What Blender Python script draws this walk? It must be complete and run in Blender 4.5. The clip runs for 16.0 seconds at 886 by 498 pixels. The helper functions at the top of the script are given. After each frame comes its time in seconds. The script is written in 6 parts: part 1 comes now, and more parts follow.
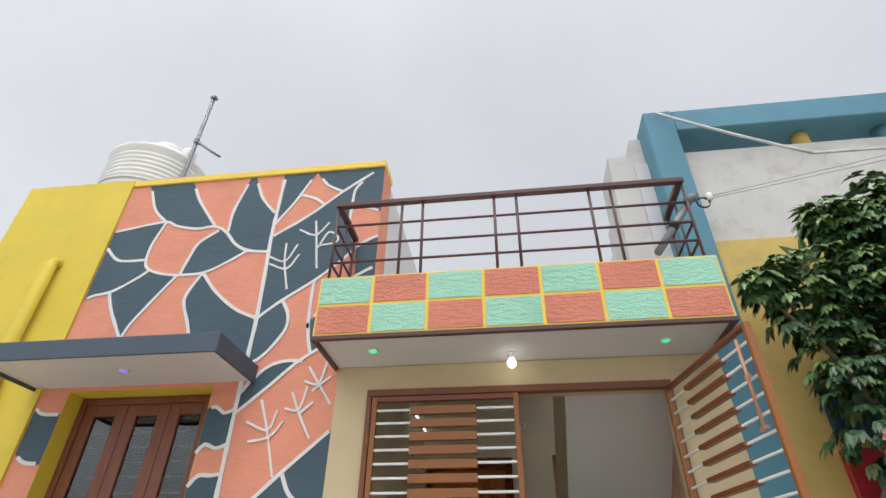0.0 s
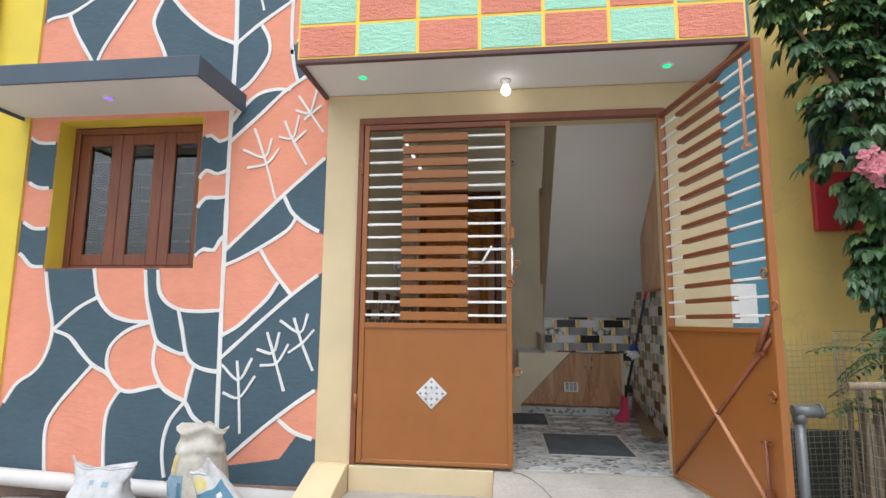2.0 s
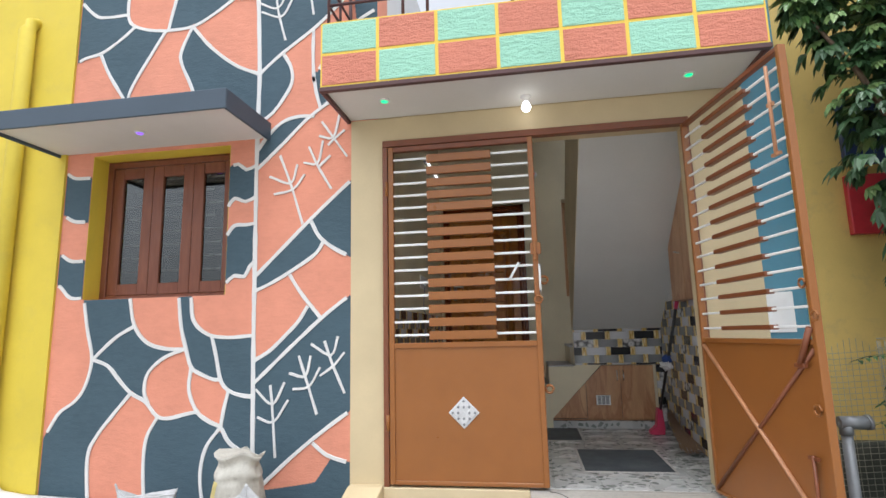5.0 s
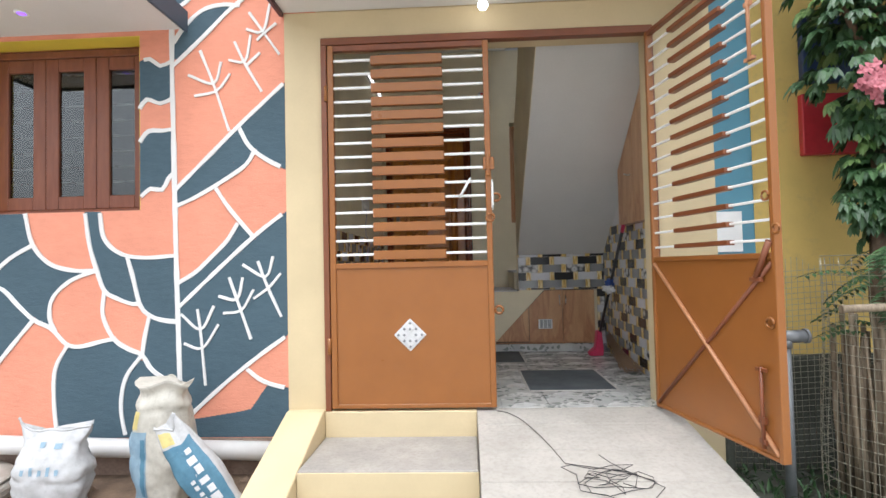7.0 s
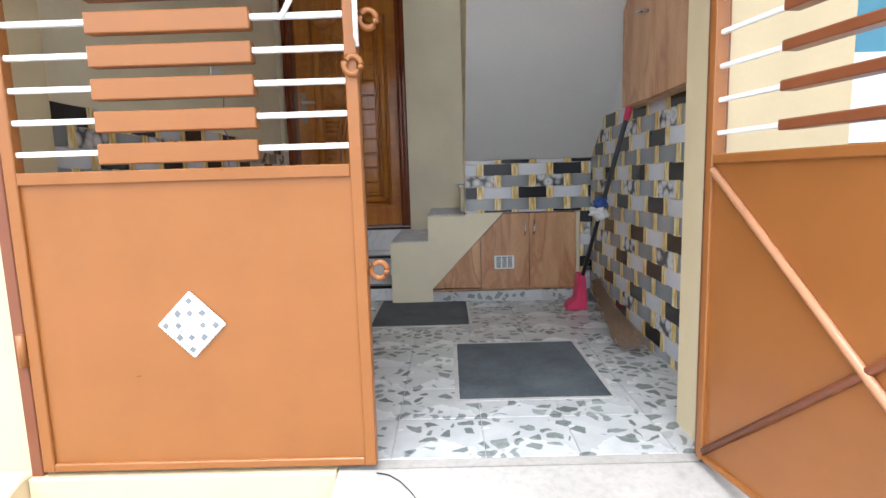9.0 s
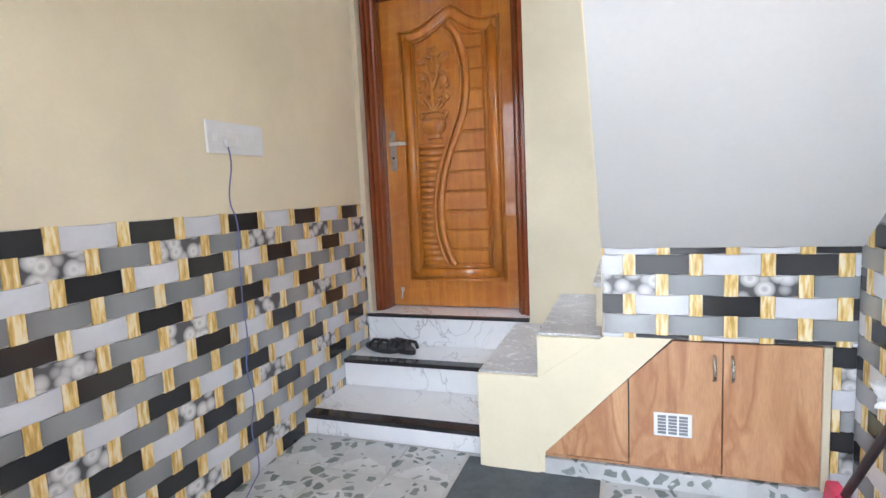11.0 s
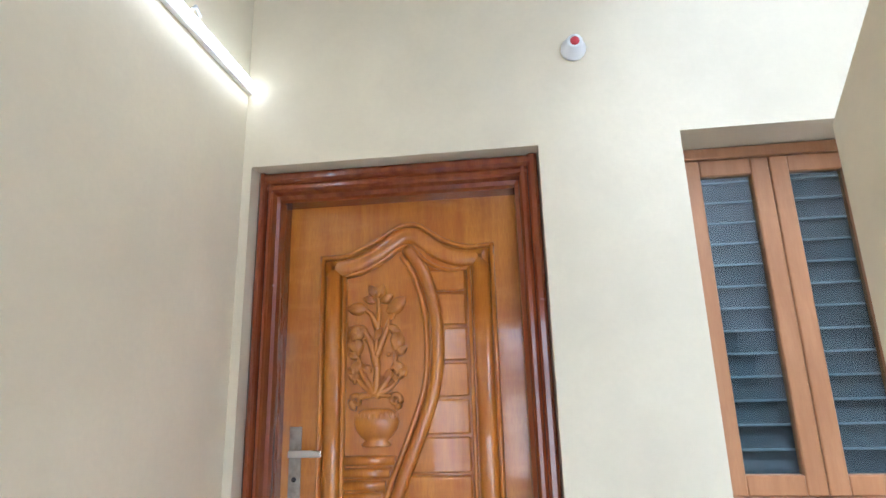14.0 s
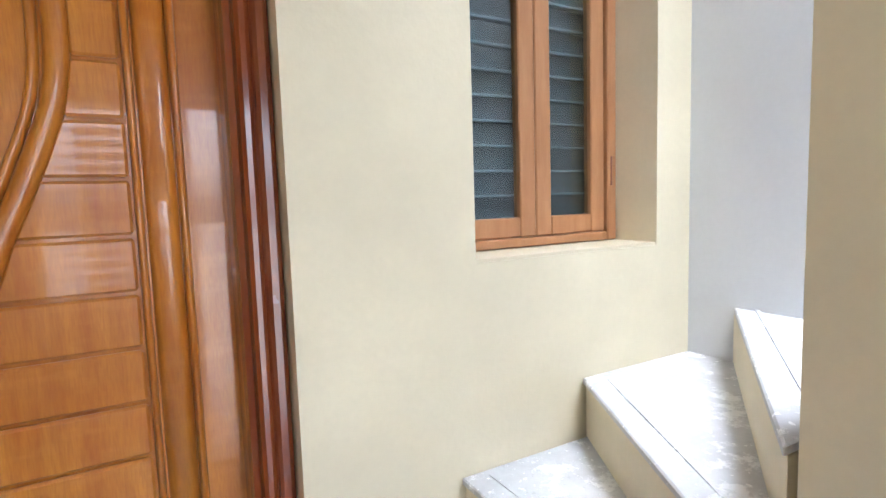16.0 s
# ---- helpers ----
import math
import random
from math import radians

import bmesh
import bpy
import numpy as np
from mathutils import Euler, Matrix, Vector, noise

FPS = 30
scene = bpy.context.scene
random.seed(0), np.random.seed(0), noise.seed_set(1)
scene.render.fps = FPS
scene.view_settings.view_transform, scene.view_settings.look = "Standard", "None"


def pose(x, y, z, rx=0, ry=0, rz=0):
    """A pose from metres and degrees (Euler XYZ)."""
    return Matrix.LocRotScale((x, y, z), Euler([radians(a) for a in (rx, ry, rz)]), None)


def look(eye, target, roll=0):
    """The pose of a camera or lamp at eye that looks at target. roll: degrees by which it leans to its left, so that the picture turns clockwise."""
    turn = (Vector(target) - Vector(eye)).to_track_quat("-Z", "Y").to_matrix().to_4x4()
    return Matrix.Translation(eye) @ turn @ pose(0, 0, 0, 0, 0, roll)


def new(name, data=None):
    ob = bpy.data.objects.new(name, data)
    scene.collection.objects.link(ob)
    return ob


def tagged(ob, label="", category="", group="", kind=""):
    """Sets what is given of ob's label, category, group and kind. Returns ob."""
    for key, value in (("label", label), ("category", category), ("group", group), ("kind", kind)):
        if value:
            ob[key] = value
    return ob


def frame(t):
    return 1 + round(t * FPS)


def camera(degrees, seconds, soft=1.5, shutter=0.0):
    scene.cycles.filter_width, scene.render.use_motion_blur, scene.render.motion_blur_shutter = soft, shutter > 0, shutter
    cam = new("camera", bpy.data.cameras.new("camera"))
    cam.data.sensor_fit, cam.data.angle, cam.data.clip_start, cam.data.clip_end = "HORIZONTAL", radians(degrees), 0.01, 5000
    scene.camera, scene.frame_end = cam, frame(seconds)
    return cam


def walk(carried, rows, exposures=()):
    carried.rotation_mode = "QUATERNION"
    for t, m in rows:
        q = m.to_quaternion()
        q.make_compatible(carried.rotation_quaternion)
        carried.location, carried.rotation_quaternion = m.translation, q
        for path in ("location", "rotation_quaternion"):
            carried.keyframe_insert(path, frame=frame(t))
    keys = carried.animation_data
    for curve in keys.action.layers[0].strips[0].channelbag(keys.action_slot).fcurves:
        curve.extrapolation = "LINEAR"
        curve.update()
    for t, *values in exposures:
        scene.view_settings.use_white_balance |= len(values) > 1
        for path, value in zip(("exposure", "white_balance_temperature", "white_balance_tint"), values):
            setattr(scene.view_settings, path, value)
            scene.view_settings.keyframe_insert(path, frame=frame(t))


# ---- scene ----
cam = camera(79.9, 16.0)
PATH = [
    (0, (0.989, -3.633, 1.075), (0.765, -1.998, 2.205), 0.7),
    (0.5, (0.984, -3.625, 1.045), (0.746, -1.867, 1.969), 1.0),
    (1, (0.989, -3.602, 1.019), (0.745, -1.742, 1.713), 0.9),
    (1.5, (0.986, -3.597, 0.992), (0.757, -1.664, 1.452), 0.6),
    (2, (0.993, -3.561, 0.947), (0.757, -1.593, 1.217), 0.5),
    (2.5, (0.968, -3.546, 0.93), (0.684, -1.574, 1.108), 0.1),
    (3, (0.953, -3.547, 0.934), (0.622, -1.579, 1.068), -0.1),
    (3.5, (0.957, -3.545, 0.938), (0.602, -1.583, 1.093), -0.2),
    (4, (0.959, -3.576, 0.971), (0.605, -1.623, 1.216), -0.8),
    (4.2, (0.965, -3.583, 0.978), (0.616, -1.637, 1.279), -1.1),
    (6.3, (0.911, -3.557, 0.997), (0.702, -1.593, 1.314), -0.5),
    (6.5, (0.897, -3.498, 0.959), (0.716, -1.519, 1.185), -0.6),
    (7, (0.87, -3.334, 0.901), (0.778, -1.337, 0.966), -1.3),
    (7.5, (0.949, -2.957, 0.887), (0.921, -0.957, 0.836), -1.8),
    (8, (1.009, -2.519, 0.855), (1.058, -0.526, 0.696), -1.3),
    (8.2, (1.03, -2.326, 0.834), (1.102, -0.336, 0.653), -1.0),
    (10.3, (1.639, -0.453, 1.082), (1.22, 1.474, 0.749), -3.4),
    (10.5, (1.62, -0.332, 1.117), (1.136, 1.583, 0.804), -3.3),
    (11, (1.484, -0.02, 1.252), (0.831, 1.858, 1.039), -2.6),
    (11.5, (1.426, 0.232, 1.468), (0.647, 2.073, 1.411), -0.5),
    (12, (1.332, 0.434, 1.575), (0.523, 2.263, 1.584), 0.5),
    (12.5, (1.095, 0.641, 1.571), (0.356, 2.496, 1.688), 1.0),
    (13, (1.016, 0.886, 1.659), (0.37, 2.759, 1.932), 0.8),
    (13.5, (0.93, 1.179, 1.732), (0.461, 3.075, 2.166), -0.3),
    (14, (0.798, 1.351, 1.831), (0.569, 3.279, 2.308), -1.6),
    (14.5, (0.722, 1.645, 1.608), (0.727, 3.632, 1.843), -0.5),
    (15, (0.615, 1.758, 1.641), (0.947, 3.729, 1.562), 0.8),
    (15.5, (0.582, 1.847, 1.62), (1.209, 3.743, 1.509), -1.0),
    (16, (0.665, 1.938, 1.571), (1.644, 3.672, 1.383), -1.8),
]
EXPOSURES = [
    (0, -0.55, 6350, 10), (0.5, -0.6, 6300, 10), (1.0, -0.55, 6250, 10), (2.0, -0.2, 6100, 10), (3.0, 0.15, 6000, 10), (4.2, 0.0, 6000, 10),
    (6.3, -0.5, 6200, 10), (6.6, -0.35, 6100, 10), (7.0, 0.1, 6100, 10), (8.2, 0.4, 6000, 10), (10.3, 2.0, 5500, 10), (11.0, 2.35, 5500, 10),
    (12.0, 2.75, 5400, 10), (13.0, 2.8, 5150, 10), (14.0, 2.5, 5050, 10), (15.0, 2.5, 5200, 10), (16.0, 2.42, 5450, 10),
]
walk(cam, [(t, look(eye, target, roll)) for t, eye, target, roll in PATH], EXPOSURES)

# ---- world and light ----
world = bpy.data.worlds.new("overcast")
scene.world = world
world.use_nodes = True
wn = world.node_tree.nodes
sky = wn.new("ShaderNodeTexSky")
sky.sky_type = 'NISHITA'
sky.sun_disc = False
sky.sun_elevation, sky.sun_rotation = radians(72), radians(185)
sky.dust_density, sky.air_density = 4.0, 1.0
hs = wn.new("ShaderNodeHueSaturation")
hs.inputs["Saturation"].default_value = 0.12
mapc = wn.new("ShaderNodeTexCoord")
cl = wn.new("ShaderNodeTexNoise")
cl.inputs["Scale"].default_value, cl.inputs["Detail"].default_value = 2.2, 5.0
clr = wn.new("ShaderNodeMapRange")
clr.inputs["From Min"].default_value, clr.inputs["From Max"].default_value = 0.3, 0.7
clr.inputs["To Min"].default_value, clr.inputs["To Max"].default_value = 2.15, 2.45
mulc = wn.new("ShaderNodeMix")
mulc.data_type, mulc.blend_type = 'RGBA', 'MULTIPLY'
mulc.inputs[0].default_value = 1.0
wl = world.node_tree.links
wl.new(sky.outputs[0], hs.inputs["Color"])
wl.new(mapc.outputs["Generated"], cl.inputs["Vector"])
wl.new(cl.outputs[0], clr.inputs["Value"])
wl.new(hs.outputs[0], mulc.inputs[6])
wl.new(clr.outputs[0], mulc.inputs[7])
bgn = wn["Background"]
wl.new(mulc.outputs[2], bgn.inputs["Color"])
bgn.inputs["Strength"].default_value = 0.15

sun = new("sun", bpy.data.lights.new("sun", 'SUN'))
sun.data.energy, sun.data.angle, sun.data.color = 0.5, radians(80), (1.0, 0.97, 0.92)
sun.matrix_world = look((1.3, -3.4, 10.5), (1, 0, 0))


# ---- tools ----
def box_bm(bm, x0, x1, y0, y1, z0, z1, bev=0.0, seg=1):
    """One closed box, with its edges bevelled."""
    vs = bmesh.ops.create_cube(bm, size=1.0, matrix=Matrix.LocRotScale(
        ((x0 + x1) / 2, (y0 + y1) / 2, (z0 + z1) / 2), None, (x1 - x0, y1 - y0, z1 - z0)))["verts"]
    if bev > 0:
        es = list({e for v in vs for e in v.link_edges})
        bmesh.ops.bevel(bm, geom=es, offset=bev, segments=seg, affect='EDGES', profile=0.7)
    return bm


def box(x0, x1, y0, y1, z0, z1, bev=0.0, seg=1):
    return box_bm(bmesh.new(), x0, x1, y0, y1, z0, z1, bev, seg)


def prism(pts, axis, a, b, bev=0.0):
    """A closed prism: pts in the plane across axis ('x': (y, z), 'y': (x, z), 'z': (x, y)), from a to b along it."""
    bm = bmesh.new()
    put = {'x': lambda p, s: (s, p[0], p[1]), 'y': lambda p, s: (p[0], s, p[1]), 'z': lambda p, s: (p[0], p[1], s)}[axis]
    lo = [bm.verts.new(put(p, a)) for p in pts]
    hi = [bm.verts.new(put(p, b)) for p in pts]
    n = len(pts)
    bm.faces.new(lo)
    bm.faces.new(list(reversed(hi)))
    for i in range(n):
        bm.faces.new((lo[i], hi[i], hi[(i + 1) % n], lo[(i + 1) % n]))
    bmesh.ops.recalc_face_normals(bm, faces=bm.faces[:])
    if bev > 0:
        bmesh.ops.bevel(bm, geom=bm.edges[:], offset=bev, segments=1, affect='EDGES')
    return bm


def tube(path, r, seg=10, bm=None, taper=None):
    """A round bar along a line of points."""
    bm = bm or bmesh.new()
    path = [Vector(p) for p in path]
    rings = []
    for i, p in enumerate(path):
        d = (path[min(i + 1, len(path) - 1)] - path[max(i - 1, 0)]).normalized()
        side = d.cross(Vector((0, 0, 1)) if abs(d.z) < 0.9 else Vector((1, 0, 0))).normalized()
        up = side.cross(d)
        rr = r if taper is None else r * taper[i]
        rings.append([bm.verts.new(p + rr * (math.cos(2 * math.pi * k / seg) * side + math.sin(2 * math.pi * k / seg) * up)) for k in range(seg)])
    for a, b in zip(rings, rings[1:]):
        for k in range(seg):
            f = bm.faces.new((a[k], a[(k + 1) % seg], b[(k + 1) % seg], b[k]))
            f.smooth = True
    bm.faces.new(list(reversed(rings[0])))
    bm.faces.new(rings[-1])
    return bm


def lathe(profile, seg=24, bm=None, at=(0, 0, 0)):
    """A turned body about z: profile of (radius, height)."""
    bm = bm or bmesh.new()
    rings = [[bm.verts.new((at[0] + max(r, 0.0005) * math.cos(2 * math.pi * k / seg), at[1] + max(r, 0.0005) * math.sin(2 * math.pi * k / seg), at[2] + h)) for k in range(seg)] for r, h in profile]
    for a, b in zip(rings, rings[1:]):
        for k in range(seg):
            f = bm.faces.new((a[k], a[(k + 1) % seg], b[(k + 1) % seg], b[k]))
            f.smooth = True
    bm.faces.new(list(reversed(rings[0])))
    bm.faces.new(rings[-1])
    return bm


def joined(*bms):
    out = bmesh.new()
    for b in bms:
        me = bpy.data.meshes.new("tmp")
        b.to_mesh(me)
        b.free()
        out.from_mesh(me)
        bpy.data.meshes.remove(me)
    return out


def moved(bm, m):
    bmesh.ops.transform(bm, matrix=m, verts=bm.verts[:])
    return bm


def part(name, bm, material, parent=None, label=""):
    """Links a bmesh as one mesh object under a thing or a part."""
    bmesh.ops.recalc_face_normals(bm, faces=bm.faces[:])
    me = bpy.data.meshes.new(name)
    bm.to_mesh(me)
    bm.free()
    me.materials.append(material)
    ob = new(name, me)
    if parent is not None:
        ob.parent = parent
    if label:
        ob["label"] = label
    return ob


def structure(name, bm, material, label, category):
    return tagged(part(name, bm, material), label, category, kind="structure")


def thing(name, label, category, at=(0, 0, 0), group="", turn=0):
    ob = new(name)
    ob.empty_display_size = 0.1
    ob.matrix_basis = pose(*at, 0, 0, turn)
    return tagged(ob, label, category, group)


# ---- materials ----
class Mat:
    """A small builder for procedural materials in object space."""

    def __init__(self, name, rough=0.6, metal=0.0, coat=0.0):
        self.m = bpy.data.materials.new(name)
        self.m.use_nodes = True
        self.t = self.m.node_tree
        self.b = self.t.nodes["Principled BSDF"]
        self.b.inputs["Roughness"].default_value, self.b.inputs["Metallic"].default_value = rough, metal
        self.b.inputs["Coat Weight"].default_value = coat
        self.b.inputs["Coat Roughness"].default_value = 0.08
        self.co = self.t.nodes.new("ShaderNodeTexCoord").outputs["Object"]

    def link(self, a, b):
        self.t.links.new(a, b)

    def noise(self, scale, detail=4.0, rough=0.55, stretch=(1, 1, 1), vec=None):
        mp = self.t.nodes.new("ShaderNodeMapping")
        mp.inputs["Scale"].default_value = stretch
        self.link(vec or self.co, mp.inputs["Vector"])
        n = self.t.nodes.new("ShaderNodeTexNoise")
        n.inputs["Scale"].default_value, n.inputs["Detail"].default_value, n.inputs["Roughness"].default_value = scale, detail, rough
        self.link(mp.outputs[0], n.inputs["Vector"])
        return n.outputs[0]

    def ramp(self, fac, *stops):
        r = self.t.nodes.new("ShaderNodeValToRGB")
        e = r.color_ramp.elements
        while len(e) < len(stops):
            e.new(0.5)
        for k, (p, c) in zip(e, stops):
            k.position, k.color = p, (*c, 1) if len(c) == 3 else c
        self.link(fac, r.inputs[0])
        return r.outputs[0]

    def range(self, fac, a, b, c, d):
        r = self.t.nodes.new("ShaderNodeMapRange")
        for k, v in zip(("From Min", "From Max", "To Min", "To Max"), (a, b, c, d)):
            r.inputs[k].default_value = v
        self.link(fac, r.inputs["Value"])
        return r.outputs[0]

    def mix(self, fac, a, b, mode='MIX'):
        x = self.t.nodes.new("ShaderNodeMix")
        x.data_type, x.blend_type = 'RGBA', mode
        for sock, v in ((x.inputs[0], fac), (x.inputs[6], a), (x.inputs[7], b)):
            if isinstance(v, (int, float)):
                sock.default_value = v
            elif isinstance(v, tuple):
                sock.default_value = (*v, 1)
            else:
                self.link(v, sock)
        return x.outputs[2]

    def base(self, sock):
        self.link(sock, self.b.inputs["Base Color"])
        return self

    def rough(self, sock):
        self.link(sock, self.b.inputs["Roughness"])
        return self

    def bump(self, height, strength=0.3, dist=0.01):
        n = self.t.nodes.new("ShaderNodeBump")
        n.inputs["Strength"].default_value, n.inputs["Distance"].default_value = strength, dist
        self.link(height, n.inputs["Height"])
        self.link(n.outputs[0], self.b.inputs["Normal"])
        return self

    def random(self):
        return self.t.nodes.new("ShaderNodeObjectInfo").outputs["Random"]


def paint(name, col, rough=0.7, grain=0.12, bump=0.15, scale=60, dirt=0.0):
    """Painted plaster: soft mottling at two sizes with fine trowel relief."""
    k = Mat(name, rough)
    big = k.noise(1.7, 5)
    fine = k.noise(scale, 3)
    dark = tuple(c * (1 - grain) for c in col)
    lite = tuple(min(1, c * (1 + grain * 0.5)) for c in col)
    c = k.ramp(big, (0.3, dark), (0.7, lite))
    c = k.mix(k.range(fine, 0.35, 0.7, 0.0, 0.12), c, tuple(v * 0.8 for v in col))
    if dirt:
        c = k.mix(k.range(k.noise(5, 8, 0.7), 0.52, 0.75, 0.0, dirt), c, (0.2, 0.18, 0.15))
    k.base(c).bump(fine, bump, 0.004)
    return k.m


def stucco(name, col, rough=0.75, lumps=0.55):
    """Knock-down textured exterior paint."""
    k = Mat(name, rough)
    lump = k.noise(26, 4, 0.6, (0.6, 1, 1.5))
    fine = k.noise(120, 3)
    c = k.ramp(k.noise(2.0, 4), (0.3, tuple(v * 0.88 for v in col)), (0.7, tuple(min(1, v * 1.06) for v in col)))
    c = k.mix(k.range(lump, 0.35, 0.6, 0.0, 0.25), c, tuple(min(1, v * 1.15 + 0.02) for v in col))
    h = k.mix(0.3, lump, fine)
    k.base(c).bump(h, lumps, 0.008 if lumps < 0.8 else 0.03)
    return k.m


def wood(name, dark, lite, rough=0.35, coat=0.0, stretch=(9, 9, 1.2), scale=3.0):
    k = Mat(name, rough, coat=coat)
    g = k.noise(scale, 6, 0.6, stretch)
    f = k.noise(scale * 9, 3, 0.5, stretch)
    c = k.ramp(g, (0.3, dark), (0.7, lite))
    c = k.mix(k.range(f, 0.4, 0.7, 0, 0.3), c, dark)
    k.base(c).bump(f, 0.06, 0.002)
    k.rough(k.range(k.noise(6, 4), 0.3, 0.7, rough * 0.8, rough * 1.25))
    return k.m


def plain(name, col, rough=0.5, metal=0.0, var=0.12, scale=14, coat=0.0):
    k = Mat(name, rough, metal, coat)
    n = k.noise(scale, 5)
    k.base(k.ramp(n, (0.3, tuple(v * (1 - var) for v in col)), (0.7, tuple(min(1, v * (1 + var)) for v in col))))
    k.rough(k.range(n, 0.3, 0.7, rough * 0.85, min(1, rough * 1.15)))
    return k.m


def glow(name, col, strength):
    k = Mat(name, 0.4)
    k.b.inputs["Base Color"].default_value = (*col, 1)
    k.b.inputs["Emission Color"].default_value = (*col, 1)
    k.b.inputs["Emission Strength"].default_value = strength
    return k.m


def concrete(name, col, dark, scale=4, bump=0.3):
    k = Mat(name, 0.85)
    a = k.noise(scale, 8, 0.65)
    b = k.noise(scale * 14, 4, 0.6)
    c = k.ramp(a, (0.32, dark), (0.68, col))
    c = k.mix(k.range(b, 0.45, 0.75, 0, 0.35), c, tuple(v * 0.6 for v in dark))
    k.base(c).bump(k.mix(0.5, a, b), bump, 0.01)
    return k.m


def glass(name, tint):
    """Thin window glass: clear, tinted, with a mirror gloss that grows at grazing angles."""
    m = bpy.data.materials.new(name)
    m.use_nodes = True
    t = m.node_tree
    clear = t.nodes.new("ShaderNodeBsdfTransparent")
    clear.inputs["Color"].default_value = (*tint, 1)
    gloss = t.nodes.new("ShaderNodeBsdfGlossy")
    gloss.inputs["Roughness"].default_value = 0.03
    lw = t.nodes.new("ShaderNodeLayerWeight")
    lw.inputs["Blend"].default_value = 0.25
    fres = t.nodes.new("ShaderNodeMath")
    fres.operation = 'MULTIPLY_ADD'
    t.links.new(lw.outputs["Facing"], fres.inputs[0])
    fres.inputs[1].default_value, fres.inputs[2].default_value = 0.35, 0.05
    mixs = t.nodes.new("ShaderNodeMixShader")
    t.links.new(fres.outputs[0], mixs.inputs[0])
    t.links.new(clear.outputs[0], mixs.inputs[1])
    t.links.new(gloss.outputs[0], mixs.inputs[2])
    t.links.new(mixs.outputs[0], t.nodes["Material Output"].inputs["Surface"])
    return m


def laminate(name):
    """Printed teak laminate: pale tan ground with brown heart streaks and knots."""
    k = Mat(name, 0.38, coat=0.1)
    g = k.noise(2.4, 6, 0.6, (6, 6, 1.0))
    f = k.noise(26, 3, 0.5, (8, 8, 1.0))
    c = k.ramp(g, (0.30, (0.47, 0.245, 0.115)), (0.70, (0.64, 0.38, 0.195)))
    heart = k.t.nodes.new("ShaderNodeTexNoise")
    heart.inputs["Scale"].default_value, heart.inputs["Detail"].default_value, heart.inputs["Distortion"].default_value = 1.7, 5.0, 0.9
    mp = k.t.nodes.new("ShaderNodeMapping")
    mp.inputs["Scale"].default_value = (2.6, 2.6, 0.75)
    k.link(k.co, mp.inputs["Vector"])
    k.link(mp.outputs[0], heart.inputs["Vector"])
    streak = k.ramp(heart.outputs[0], (0.50, (0, 0, 0)), (0.56, (0.75, 0.75, 0.75)), (0.60, (0.15, 0.15, 0.15)), (0.66, (0.6, 0.6, 0.6)), (0.70, (0, 0, 0)))
    c = k.mix(streak, c, (0.36, 0.145, 0.06))
    c = k.mix(k.range(f, 0.42, 0.7, 0.0, 0.3), c, (0.34, 0.17, 0.08))
    k.base(c).bump(f, 0.05, 0.001)
    return k.m


def teak(name):
    """Polished teak: long grain, cloudy stain and faint cross figure under clear varnish."""
    k = Mat(name, 0.34, coat=0.8)
    k.b.inputs["Coat Roughness"].default_value = 0.05
    grain = k.noise(3.0, 6, 0.6, (9, 9, 1.0))
    fine = k.noise(30, 3, 0.5, (9, 9, 1.0))
    c = k.ramp(grain, (0.30, (0.42, 0.126, 0.010)), (0.70, (0.62, 0.250, 0.022)))
    c = k.mix(k.range(k.noise(2.3, 4, 0.6), 0.42, 0.68, 0.0, 0.45), c, (0.38, 0.092, 0.010))
    c = k.mix(k.range(k.noise(7, 3, 0.5, (1.0, 1.0, 3.0)), 0.52, 0.72, 0.0, 0.35), c, (0.66, 0.27, 0.045))
    c = k.mix(k.range(fine, 0.42, 0.70, 0.0, 0.28), c, (0.33, 0.075, 0.010))
    k.base(c).bump(fine, 0.05, 0.002)
    return k.m


M_CREAM = paint("cream_paint", (0.64, 0.52, 0.315), 0.6)
M_CREAMWALL = paint("light_cream_paint", (0.82, 0.735, 0.53), 0.6)
M_CREAMPALE = paint("pale_cream_paint", (0.72, 0.64, 0.46), 0.6)
M_WHITEWALL = paint("white_wall_paint", (0.66, 0.66, 0.67), 0.75, 0.08)
M_SOFFIT = paint("white_ceiling_paint", (0.68, 0.675, 0.66), 0.7, 0.06)
M_YELLOW = paint("yellow_paint", (0.72, 0.56, 0.06), 0.65, 0.1, dirt=0.12)
M_YELLOWPALE = paint("weathered_yellow_paint", (0.72, 0.52, 0.16), 0.75, 0.15, dirt=0.35)
M_ORANGE = stucco("orange_textured_paint", (0.71, 0.28, 0.18), 0.75, 0.79)
M_NAVY = stucco("navy_textured_paint", (0.052, 0.094, 0.122), 0.75, 0.79)
M_WHITELINE = paint("white_line_paint", (0.73, 0.72, 0.70), 0.7, 0.05)
M_MINT = stucco("mint_textured_paint", (0.36, 0.68, 0.51), 0.75, 1.0)
M_CORAL = stucco("coral_textured_paint", (0.66, 0.23, 0.15), 0.75, 1.0)
M_YLINE = paint("yellow_line_paint", (0.85, 0.60, 0.08), 0.6, 0.06)
M_SLATE = paint("slate_blue_paint", (0.06, 0.085, 0.115), 0.6, 0.1)
M_BLUE = paint("blue_paint", (0.10, 0.27, 0.36), 0.7, 0.15, dirt=0.3)
M_GREYWALL = paint("grey_white_weathered_plaster", (0.62, 0.61, 0.59), 0.8, 0.12, dirt=0.35)
